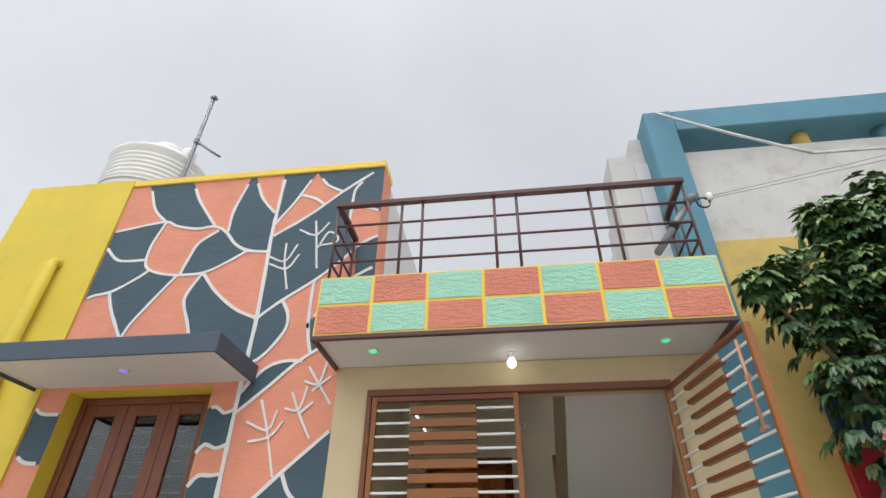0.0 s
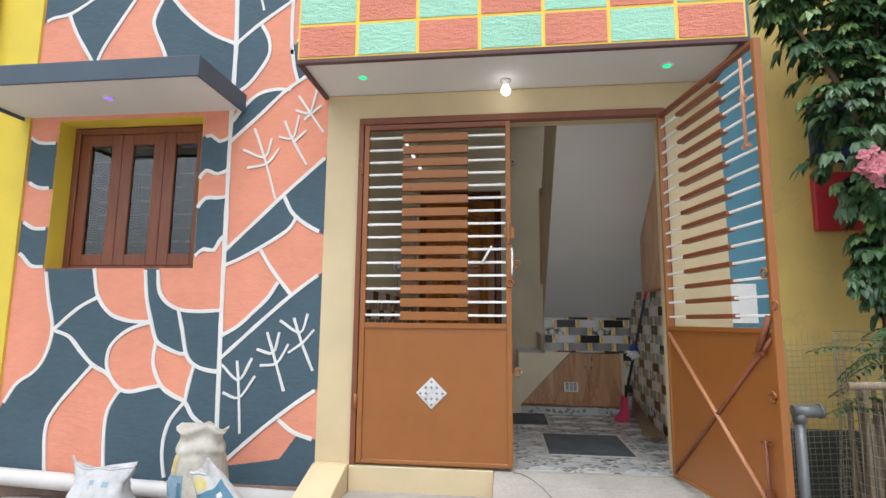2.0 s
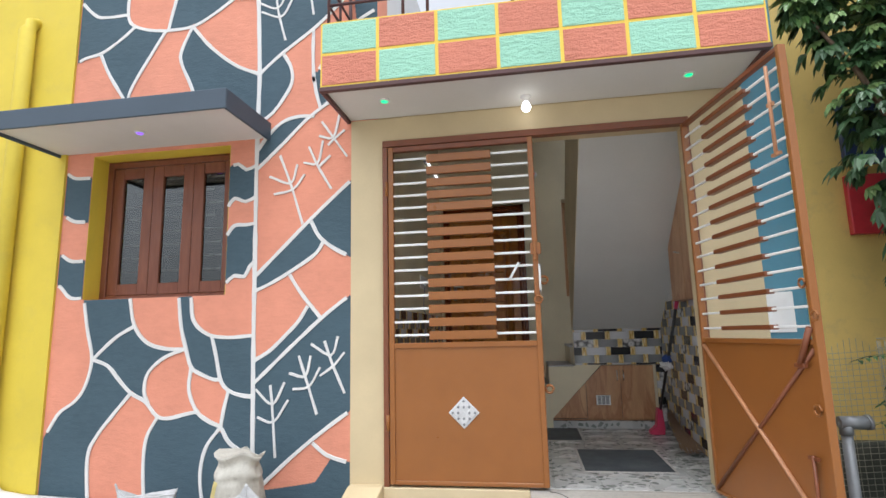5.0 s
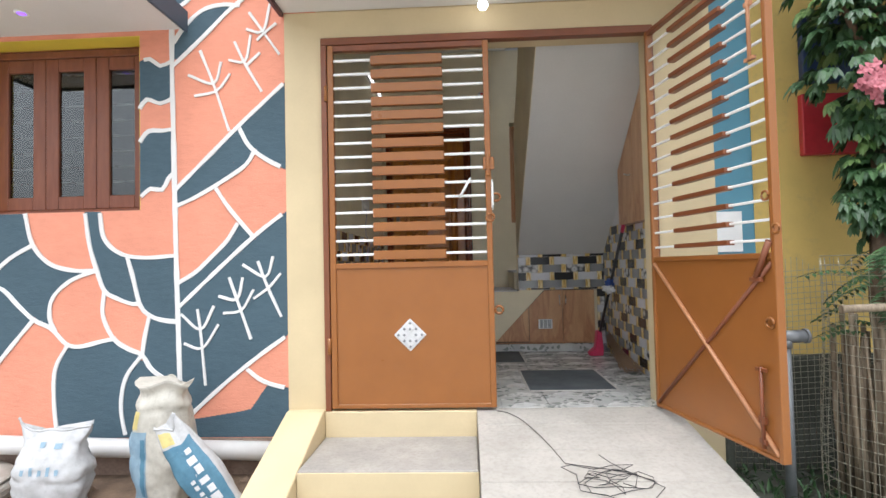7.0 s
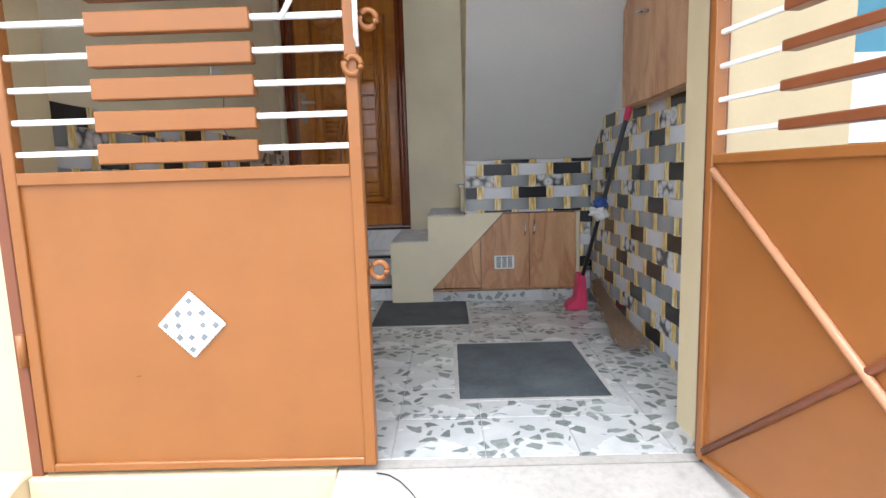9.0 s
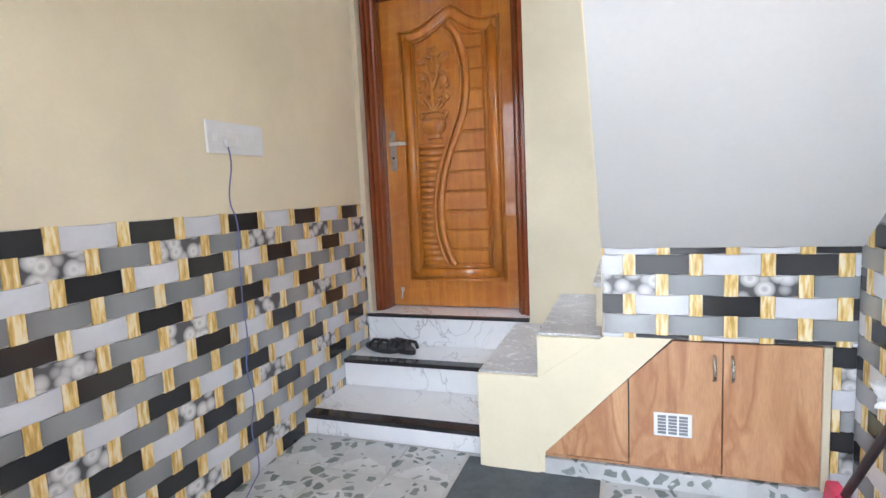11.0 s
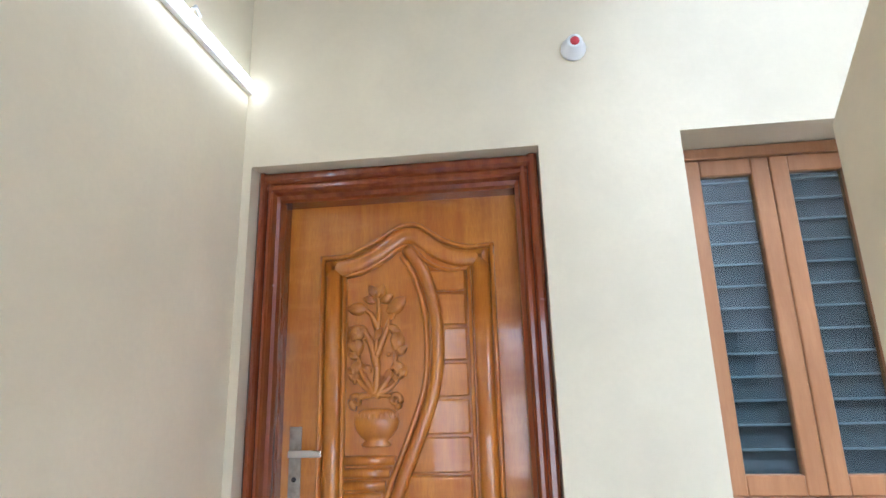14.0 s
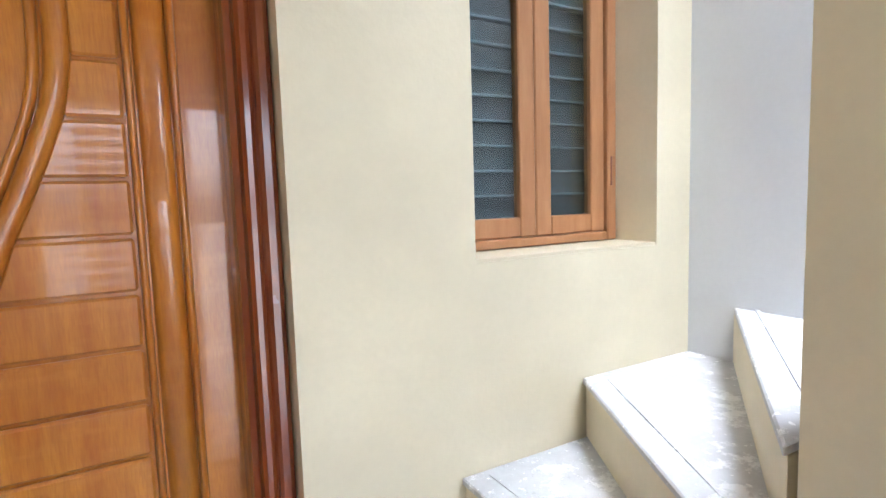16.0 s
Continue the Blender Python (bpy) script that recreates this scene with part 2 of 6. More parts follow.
M_GATE = plain("brown_enamel_paint", (0.29, 0.107, 0.025), 0.32, 0.0, 0.06, 5)
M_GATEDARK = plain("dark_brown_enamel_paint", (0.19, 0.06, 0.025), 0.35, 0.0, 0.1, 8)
M_RAIL = plain("maroon_rail_paint", (0.085, 0.035, 0.035), 0.45, 0.0, 0.15)
M_STEEL = plain("brushed_steel", (0.62, 0.60, 0.56), 0.28, 1.0, 0.06)
M_OLDSTEEL = plain("tarnished_steel", (0.36, 0.33, 0.27), 0.38, 0.9, 0.25, 40)
M_WHITEBAR = plain("white_enamel", (0.82, 0.82, 0.80), 0.35, 0.0, 0.04)
M_WHITEPLASTIC = plain("white_plastic", (0.80, 0.80, 0.79), 0.35, 0.0, 0.03)
M_TEAK = teak("varnished_teak")
M_FRAME = wood("dark_varnished_frame", (0.155, 0.030, 0.010), (0.27, 0.066, 0.016), 0.22, 0.7)
M_WINWOOD = wood("brown_painted_window_wood", (0.38, 0.175, 0.072), (0.47, 0.24, 0.108), 0.42)
M_WINDARK = wood("dark_window_wood", (0.16, 0.05, 0.025), (0.23, 0.08, 0.04), 0.4)
M_LAM = laminate("teak_laminate")
M_MARBLE = None
M_CONC = concrete("cement_concrete", (0.43, 0.40, 0.355), (0.31, 0.29, 0.26))
M_RAWSTEP = concrete("dusty_cement_tread", (0.58, 0.58, 0.59), (0.42, 0.42, 0.43), 7)
M_EARTH = concrete("damp_earth", (0.22, 0.15, 0.10), (0.09, 0.06, 0.04), 6, 0.8)
M_ROAD = concrete("dusty_road", (0.47, 0.44, 0.39), (0.35, 0.325, 0.285), 3, 0.5)
M_BLACK = plain("black_granite", (0.018, 0.018, 0.02), 0.18, 0.0, 0.3, 60)
M_GLASS = glass("window_glass", (0.55, 0.60, 0.60))
# Dark colour standing in for the shade of closed rooms and the cupboard.
M_UNLIT = plain("unlit_dark", (0.10, 0.11, 0.12), 0.8)
M_RED = plain("red_enamel", (0.50, 0.03, 0.04), 0.4)
M_GREEN_LED = glow("green_led", (0.02, 0.8, 0.28), 1.6)
M_PURPLE_LED = glow("purple_led", (0.25, 0.10, 0.9), 1.8)
M_BULB = glow("white_bulb", (1.0, 0.96, 0.88), 9.0)
M_TUBE = glow("tube_light", (1.0, 0.98, 0.95), 1.7)

M_PVC = plain("white_pvc", (0.60, 0.59, 0.575), 0.4, 0.0, 0.08, 6)
M_RAMP = concrete("pale_cement_screed", (0.47, 0.44, 0.39), (0.36, 0.335, 0.295), 3.0, 0.2)
M_PLINTH = concrete("soiled_brick_plaster", (0.40, 0.30, 0.235), (0.20, 0.13, 0.10), 5, 0.6)
M_LID = concrete("stained_cement_lid", (0.46, 0.42, 0.37), (0.33, 0.28, 0.235), 5, 0.35)
M_MOSS = concrete("mossy_dark_cement", (0.10, 0.105, 0.085), (0.035, 0.04, 0.03), 5, 0.6)
M_BLACKPLASTIC = plain("black_plastic", (0.02, 0.02, 0.022), 0.45)
M_GALV = plain("grey_galvanised", (0.22, 0.23, 0.24), 0.5, 0.3, 0.15)
M_CABLE = plain("pale_cable", (0.55, 0.55, 0.54), 0.5)
M_TANK = plain("white_tank_plastic", (0.74, 0.74, 0.72), 0.5, 0.0, 0.08, 3)
M_BARK = concrete("brown_bark", (0.20, 0.14, 0.09), (0.09, 0.06, 0.04), 12, 0.6)
M_WIRE = plain("galvanised_wire", (0.36, 0.34, 0.26), 0.5, 0.3)
M_STEM = wood("dry_stem", (0.16, 0.12, 0.08), (0.38, 0.31, 0.22), 0.8, 0.0, (14, 14, 1.5), 4)
M_NAVYB = plain("dark_blue_enamel", (0.025, 0.05, 0.13), 0.4)
M_PINK = plain("pink_petal", (0.50, 0.16, 0.19), 0.6, 0.0, 0.25, 30)


def leafmat(name, a, b):
    k = Mat(name, 0.42)
    r = k.t.nodes.new("ShaderNodeNewGeometry").outputs["Random Per Island"]
    c = k.ramp(r, (0.0, a), (1.0, b))
    k.base(k.mix(k.range(k.noise(3, 3), 0.3, 0.7, 0, 0.5), c, tuple(v * 0.6 for v in a)))
    k.b.inputs["Subsurface Weight"].default_value = 0.0
    return k.m


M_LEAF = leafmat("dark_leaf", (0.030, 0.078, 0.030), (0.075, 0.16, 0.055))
# Paler copy of the leaf, for the lit top and a random few elsewhere.
M_LEAFLITE = leafmat("pale_lit_leaf", (0.09, 0.19, 0.05), (0.24, 0.34, 0.12))


def marble(name):
    k = Mat(name, 0.12)
    warp = k.noise(2.2, 6, 0.65)
    v = k.t.nodes.new("ShaderNodeTexNoise")
    v.inputs["Scale"].default_value, v.inputs["Detail"].default_value, v.inputs["Distortion"].default_value = 1.6, 6.0, 2.2
    k.link(k.co, v.inputs["Vector"])
    vein = k.ramp(v.outputs[0], (0.0, (0, 0, 0)), (0.49, (0, 0, 0)), (0.5, (1, 1, 1)), (0.51, (0, 0, 0)))
    c = k.ramp(warp, (0.3, (0.78, 0.785, 0.79)), (0.7, (0.84, 0.84, 0.84)))
    k.base(k.mix(k.mix(1.0, k.mix(0.85, (0, 0, 0), vein), k.range(k.noise(1.6, 2), 0.42, 0.54, 0.0, 1.0), 'MULTIPLY'), c, (0.42, 0.43, 0.45)))
    return k.m


def pebble_tile(name):
    """Glazed floor tile printed with grey-green flat stones on a pale ground."""
    k = Mat(name, 0.22)
    mp = k.t.nodes.new("ShaderNodeMapping")
    mp.inputs["Scale"].default_value = (1, 1, 1)
    geo = k.t.nodes.new("ShaderNodeNewGeometry").outputs["Position"]
    k.link(geo, mp.inputs["Vector"])
    wob = k.t.nodes.new("ShaderNodeTexNoise")
    wob.inputs["Scale"].default_value = 14
    k.link(mp.outputs[0], wob.inputs["Vector"])
    add = k.t.nodes.new("ShaderNodeVectorMath")
    add.operation = 'MULTIPLY_ADD'
    k.link(wob.outputs["Color"], add.inputs[0])
    add.inputs[1].default_value = (0.055, 0.055, 0.0)
    k.link(mp.outputs[0], add.inputs[2])
    v = k.t.nodes.new("ShaderNodeTexVoronoi")
    v.inputs["Scale"].default_value = 17
    k.link(add.outputs[0], v.inputs["Vector"])
    e = k.t.nodes.new("ShaderNodeTexVoronoi")
    e.feature = 'DISTANCE_TO_EDGE'
    e.inputs["Scale"].default_value = 17
    k.link(add.outputs[0], e.inputs["Vector"])
    sep = k.t.nodes.new("ShaderNodeSeparateColor")
    k.link(v.outputs["Color"], sep.inputs[0])
    stone = k.range(sep.outputs[0], 0.40, 0.42, 0.0, 1.0)
    edge = k.range(e.outputs[0], 0.13, 0.17, 0.0, 1.0)
    mul = k.t.nodes.new("ShaderNodeMath")
    mul.operation = 'MULTIPLY'
    k.link(stone, mul.inputs[0])
    k.link(edge, mul.inputs[1])
    shade = k.ramp(sep.outputs[1], (0.0, (0.17, 0.195, 0.18)), (1.0, (0.30, 0.325, 0.30)))
    shade = k.mix(k.range(k.noise(40, 5), 0.35, 0.7, 0, 0.5), shade, (0.11, 0.12, 0.11))
    ground = k.ramp(k.noise(9, 6), (0.3, (0.47, 0.475, 0.46)), (0.7, (0.58, 0.585, 0.57)))
    k.base(k.mix(mul.outputs[0], ground, shade))
    k.rough(k.range(k.noise(3, 4), 0.3, 0.7, 0.18, 0.32))
    return k.m


def glaze(name, col, var=0.1, rough=0.16, ends=0.4):
    """Glazed tile printed as a woven band: paler in its middle, darker where it dips under the strips."""
    k = Mat(name, rough)
    rnd_ = k.random()
    c = k.ramp(rnd_, (0.0, tuple(v * (1 - var) for v in col)), (1.0, tuple(min(1, v * (1 + var)) for v in col)))
    c = k.mix(k.range(k.noise(18, 5), 0.4, 0.7, 0, 0.35), c, tuple(v * 0.78 for v in col))
    uv = k.t.nodes.new("ShaderNodeUVMap").outputs[0]
    sep = k.t.nodes.new("ShaderNodeSeparateXYZ")
    k.link(uv, sep.inputs[0])
    prof = k.ramp(sep.outputs[0], (0.0, (1, 1, 1)), (0.16, (0.35, 0.35, 0.35)), (0.45, (0, 0, 0)), (0.72, (0.1, 0.1, 0.1)), (1.0, (0.8, 0.8, 0.8)))
    k.base(k.mix(k.mix(1.0, prof, (ends, ends, ends), 'MULTIPLY'), c, tuple(v * 0.45 for v in col)))
    return k.m


def gold_strip(name):
    k = Mat(name, 0.2)
    n = k.noise(26, 3, 0.5, (3.0, 3.0, 0.5))
    k.base(k.ramp(n, (0.36, (0.56, 0.36, 0.10)), (0.50, (0.80, 0.58, 0.22)), (0.62, (0.88, 0.78, 0.50))))
    return k.m


def stones(name):
    k = Mat(name, 0.2)
    v = k.t.nodes.new("ShaderNodeTexVoronoi")
    v.feature = 'F1'
    v.inputs["Scale"].default_value = 19
    geo = k.t.nodes.new("ShaderNodeNewGeometry").outputs["Position"]
    k.link(geo, v.inputs["Vector"])
    k.base(k.ramp(v.outputs["Distance"], (0.10, (0.50, 0.49, 0.48)), (0.30, (0.74, 0.73, 0.71)), (0.55, (0.46, 0.45, 0.44)), (0.72, (0.10, 0.10, 0.10))))
    return k.m


def limed(name):
    """Cement tread splashed with whitewash and paint drops."""
    k = Mat(name, 0.8)
    a = k.noise(5, 8, 0.7)
    c = k.ramp(a, (0.35, (0.50, 0.50, 0.505)), (0.65, (0.64, 0.64, 0.65)))
    blot = k.range(k.noise(11, 9, 0.72), 0.54, 0.60, 0.0, 0.85)
    c = k.mix(blot, c, (0.83, 0.83, 0.83))
    drop = k.range(k.noise(55, 3, 0.5), 0.64, 0.68, 0.0, 0.9)
    c = k.mix(drop, c, (0.86, 0.86, 0.85))
    c = k.mix(k.range(k.noise(38, 4, 0.6), 0.64, 0.74, 0.0, 0.5), c, (0.38, 0.38, 0.37))
    k.base(c).bump(k.mix(0.5, a, blot), 0.35, 0.006)
    return k.m


M_LIMESTEP = limed("whitewashed_cement_tread")
M_MARBLE = marble("white_veined_marble")
M_FLOORTILE = pebble_tile("pebble_print_tile")
M_GROUT = concrete("pale_grout", (0.55, 0.53, 0.50), (0.42, 0.40, 0.38), 6)
M_SLABDARK = concrete("dark_slate_slab", (0.115, 0.13, 0.14), (0.06, 0.07, 0.078), 5, 0.2)
M_TBLACK = glaze("black_glaze", (0.028, 0.029, 0.032), 0.25)
M_TWHITE = glaze("white_glaze", (0.70, 0.70, 0.72), 0.06, 0.16, 0.22)
M_TGREY = glaze("grey_glaze", (0.34, 0.35, 0.35), 0.3, 0.16, 0.6)
M_TGOLD = gold_strip("gold_woven_strip")
M_TSTONE = stones("printed_river_stones")
M_PINKPLASTIC = plain("pink_plastic", (0.62, 0.045, 0.12), 0.4)
M_STRAW = wood("broom_straw", (0.20, 0.12, 0.07), (0.36, 0.24, 0.15), 0.7, 0.0, (20, 20, 1), 5)
M_BLUECLOTH = plain("blue_cloth", (0.03, 0.07, 0.25), 0.8)
M_PANEGLASS = glass("reeded_window_glass", (0.80, 0.88, 0.90))
M_LOUVREGLASS = plain("tinted_louvre", (0.035, 0.055, 0.065), 0.5, 0.0, 0.3, 6)
M_LOUVRE = plain("pale_grille_paint", (0.24, 0.29, 0.32), 0.15, 0.0, 0.1)
M_WIREBLUE = plain("blue_wire_insulation", (0.13, 0.15, 0.34), 0.5)
# ---- the large structure ----
G = -0.42            # street level; the porch floor is 0
XL, XR = -0.15, 2.28  # porch side walls
YB = 3.09            # porch back wall
CEIL = 3.52
SLOPE = 0.81         # rise of the upper stair flight


def soff(y):
    """Height of the underside of the upper flight."""
    return 1.0 + (2.18 - y) * SLOPE


structure("ground", box(-60, 60, -60, 60, G - 0.3, G), M_ROAD, "dusty trodden earth and cement street ground", "ground")
structure("floor", box(XL, XR, 0.05, 2.32, -0.12, -0.006), M_GROUT, "pebble-pattern ceramic tiled porch floor", "floor")
# facade wall with the window opening, in four pieces round it
WX0, WX1, WZ0, WZ1 = -2.46, -1.26, 1.312, 2.47
structure("wall_facade", joined(
    box(-2.70, WX0, 0.02, 0.30, G, 4.60), box(WX1, -0.29, 0.02, 0.30, G, 4.60),
    box(WX0, WX1, 0.02, 0.30, G, WZ0), box(WX0, WX1, 0.02, 0.30, WZ1, 4.60),
    box(-0.29, -0.085, 0.02, 0.30, 2.55, 4.60)), M_ORANGE, "textured house front painted with an orange and navy mural", "wall")
structure("wall_gate_pillar", box(-0.29, -0.045, 0.018, 0.26, G, 2.57), M_CREAM, "cream painted gate pillar beside the mural", "wall")
structure("wall_gate_lintel", box(-0.045, 2.06, 0.018, 0.26, 2.385, 2.57), M_CREAM, "cream painted lintel over the gate", "wall")
structure("wall_gate_pillar_2", box(2.06, 2.42, 0.018, 0.26, G, 2.57), M_CREAM, "cream painted pillar beside the open gate leaf", "wall")
structure("wall_yellow", box(-3.88, -2.70, 0.0, 0.30, G, 4.69), M_YELLOW, "bright yellow painted house wall", "wall")
structure("trim_parapet", box(-2.698, -0.075, 0.0, 0.32, 4.602, 4.68, 0.008), M_YLINE, "yellow painted parapet coping", "trim")
structure("wall_house_side", box(-0.32, -0.083, 0.30, 4.2, 3.525, 4.55), M_WHITEWALL, "plain white plastered side of the upper storey", "wall")
structure("roof", box(-3.88, -0.32, 0.3, 6.0, 4.2, 4.35), M_CONC, "flat cement roof behind the parapet", "roof")
# porch side walls, back wall, ceiling
structure("wall_west", box(-0.35, XL, 0.26, 3.5, -0.1, CEIL), M_CREAMWALL, "cream painted porch wall above a tiled dado", "wall")
structure("wall_east", box(XR, 2.50, 0.26, 3.5, -0.1, 4.6), M_WHITEWALL, "white painted stair wall above a tiled dado", "wall")
DX0, DX1, DZ0, DZ1 = -0.117, 0.936, 0.475, 2.615
NX0, NX1, NZ0, NZ1 = 1.413, 2.115, 1.40, 2.63
structure("wall_north", joined(
    box(-0.35, DX0, YB, 3.40, -0.1, CEIL), box(DX0, DX1, YB, 3.40, -0.1, DZ0 - 0.02), box(DX0, DX1, YB, 3.40, DZ1, CEIL),
    box(DX1, NX0, YB, 3.40, -0.1, CEIL), box(NX0, NX1, YB, 3.40, -0.1, NZ0), box(NX0, NX1, YB, 3.40, NZ1, CEIL),
    box(NX1, 2.50, YB, 3.40, -0.1, CEIL)), M_CREAMPALE, "pale cream painted back wall with the door and a window", "wall")
structure("ceiling", box(-0.35, 1.39, 0.56, 3.40, CEIL, CEIL + 0.12), M_SOFFIT, "white painted flat porch ceiling", "ceiling")
# rooms behind the door wall and behind the mural window, coloured dark to read as unlit
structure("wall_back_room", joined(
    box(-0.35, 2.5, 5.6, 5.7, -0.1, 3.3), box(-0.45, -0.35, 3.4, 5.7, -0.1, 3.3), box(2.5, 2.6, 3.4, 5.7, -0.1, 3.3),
    box(-0.45, 2.6, 3.4, 5.7, 3.3, 3.42), box(-0.45, 2.6, 3.4, 5.7, 0.36, 0.46)), M_UNLIT, "unlit room walls behind the back window", "wall")
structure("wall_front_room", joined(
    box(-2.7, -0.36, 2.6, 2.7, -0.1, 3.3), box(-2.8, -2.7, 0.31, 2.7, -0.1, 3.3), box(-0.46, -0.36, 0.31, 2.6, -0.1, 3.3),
    box(-2.8, -0.36, 0.31, 2.7, 3.3, 3.4), box(-2.8, -0.36, 0.31, 2.7, -0.1, 0.0)), M_UNLIT, "unlit room walls behind the mural window", "wall")
# canopy over the gate and slab over the window
canopy = thing("canopy", "projecting concrete canopy with a chequered mint and coral fascia", "canopy")
part("slab", joined(box(-0.31, 2.38, -0.50, 0.015, 2.575, 3.0)), M_SOFFIT, canopy, "white painted underside")
part("edge_trim", joined(box(-0.318, 2.388, -0.54, -0.505, 2.548, 2.58, 0.004), box(-0.318, -0.29, -0.505, 0.012, 2.548, 2.58, 0.004), box(2.36, 2.388, -0.505, 0.012, 2.548, 2.58, 0.004)), M_RAIL, canopy, "dark brown painted lower edge")
fascia = part("fascia", box(-0.31, 2.38, -0.532, -0.50, 2.582, 3.03), M_YLINE, canopy, "yellow painted fascia")
for i in range(7):
    for j in range(2):
        w = 2.69 / 7
        x0, z0 = -0.31 + i * w, 2.582 + j * 0.224
        part("fascia_panel", box(x0 + 0.011, x0 + w - 0.011, -0.537, -0.53, z0 + 0.010, z0 + 0.214, 0.002), M_MINT if (i + j) % 2 else M_CORAL, fascia)
window_slab = thing("window_canopy", "slate blue concrete sunshade slab over the mural window", "canopy")
part("slab", box(-2.75, -0.95, -0.585, 0.018, 2.50, 2.60), M_SOFFIT, window_slab, "white painted underside")
part("edge_band", joined(box(-2.77, -0.93, -0.60, -0.582, 2.475, 2.615, 0.004), box(-0.95, -0.93, -0.582, 0.016, 2.475, 2.615, 0.003), box(-2.77, -2.75, -0.582, 0.016, 2.475, 2.615, 0.003), box(-2.75, -0.95, -0.582, 0.016, 2.602, 2.612)), M_SLATE, window_slab, "slate blue painted band")
# stairs: upper flight, winders, lower blocks
structure("stair_soffit", prism([(2.18, soff(2.18)), (0.27, soff(0.27)), (0.27, soff(0.27) + 0.14), (2.18, soff(2.18) + 0.14)], 'x', 1.392, XR), M_SOFFIT, "white painted sloping underside of the upper stair flight", "stair")
structure("wall_stair_side", prism([(2.29, 0.64), (2.207, 0.64), (2.207, 1.003), (2.18, soff(2.18) + 0.004), (0.27, soff(0.27) + 0.004), (0.27, CEIL), (0.95, CEIL), (2.29, 2.25)], 'x', 1.388, 1.48), M_CREAMWALL, "cream painted side wall of the stair flight", "wall")
structure("wall_plinth", box(-2.70, -0.29, 0.008, 0.019, G, -0.165), M_PLINTH, "soiled unpainted brick base below the mural", "wall")
# Unseen stepped strip added so no daylight leaks in ahead of the ceiling.
structure("ceiling_front", joined(box(-0.35, 1.39, 0.262, 0.50, 3.05, 3.15), box(-0.35, 1.39, 0.50, 0.558, 3.05, 3.64)), M_SOFFIT, "unseen lower white ceiling strip closing the gap behind the lintel", "ceiling")
structure("wall_over_gate", box(-0.083, 2.38, 0.018, 0.26, 2.575, 3.15), M_CREAM, "cream plaster above the gate lintel", "wall")
# Unseen slab added to hold back sky light falling down the stair opening.
structure("roof_stair_head", box(1.39, 2.50, 1.9, 3.40, 4.28, 4.38), M_CONC, "unseen cement slab added over the stair landing to cut daylight", "roof")
# Unseen walls added to close in the slab above the landing.
structure("wall_landing_back", joined(box(1.39, 2.50, 3.40, 3.50, CEIL, 4.28), box(1.30, 1.39, 1.9, 3.40, CEIL + 0.142, 4.28)), M_WHITEWALL, "unseen white walls added under the slab over the landing", "wall")

# ---- mural on the house front ----
STROKES = []


def mural_limits(x, z):
    """Whether a spot of the house front carries the mural."""
    return -2.69 < x < (-0.291 if z < 2.575 else -0.086) and -0.16 < z < 4.60 and not (WX0 < x < WX1 and WZ0 < z < WZ1)


def stroke(width, *pts):
    """A brush line on the wall through (x, z) points, smoothed."""
    P = [Vector(p) for p in pts]
    P = [2 * P[0] - P[1]] + P + [2 * P[-1] - P[-2]]
    line = []
    for a, b, c, d in zip(P, P[1:], P[2:], P[3:]):
        n = max(2, int((c - b).length / 0.03))
        for i in range(n):
            t = i / n
            line.append(0.5 * (2 * b + (c - a) * t + (2 * a - 5 * b + 4 * c - d) * t * t + (3 * b - a - 3 * c + d) * t ** 3))
    line.append(P[-2])
    for end, nxt in ((0, 1), (-1, -2)):
        out = (line[end] - line[nxt]).normalized()
        far = line[end] + 0.13 * out
        if width != 0.022 and not mural_limits(far.x, far.y):
            line.insert(0, far) if end == 0 else line.append(far)
    STROKES.append((width, line))


stroke(0.034, (-2.47, 4.53), (-2.35, 4.28), (-2.19, 4.12))
stroke(0.034, (-2.79, 4.02), (-2.52, 4.07), (-2.19, 4.12), (-2.06, 4.06), (-1.84, 4.01), (-1.66, 4.02), (-1.53, 3.94), (-1.41, 3.8), (-1.27, 3.72), (-1.07, 3.69))
stroke(0.034, (-2, 4.52), (-1.9, 4.34), (-1.66, 4.02))
stroke(0.034, (-1.45, 4.52), (-1.52, 4.2), (-1.52, 4.02), (-1.52, 3.94))
stroke(0.034, (-1.35, 4.52), (-1.25, 4.31), (-1.1, 4.13))
stroke(0.034, (-0.8, 4.51), (-0.92, 4.25), (-1.07, 4))
stroke(0.034, (-0.19, 4.54), (-0.45, 4.34), (-0.76, 4.07), (-1.06, 3.86))
stroke(0.034, (-0.88, 4.33), (-0.73, 4.27), (-0.63, 4.19))
stroke(0.034, (-0.69, 4.51), (-0.62, 4.42), (-0.47, 4.33))
stroke(0.034, (-0.29, 4.43), (-0.35, 4.33), (-0.36, 4.13), (-0.36, 3.94), (-0.31, 3.76))
stroke(0.034, (-0.35, 4.18), (-0.21, 4.11), (-0.07, 4.06))
stroke(0.034, (-1.04, 3.03), (-0.86, 3.18), (-0.59, 3.37), (-0.41, 3.53), (-0.23, 3.71), (-0.06, 3.8))
stroke(0.034, (-0.55, 3.02), (-0.38, 3.27), (-0.25, 3.38), (-0.05, 3.49))
stroke(0.034, (-2.77, 4.01), (-2.7, 3.87), (-2.55, 3.72), (-2.43, 3.69), (-2.25, 3.69))
stroke(0.034, (-2.18, 4.11), (-2.24, 3.87), (-2.24, 3.68), (-2.19, 3.59), (-2.05, 3.53), (-1.88, 3.5))
stroke(0.034, (-1.61, 3.97), (-1.77, 3.84), (-1.82, 3.69), (-1.86, 3.5))
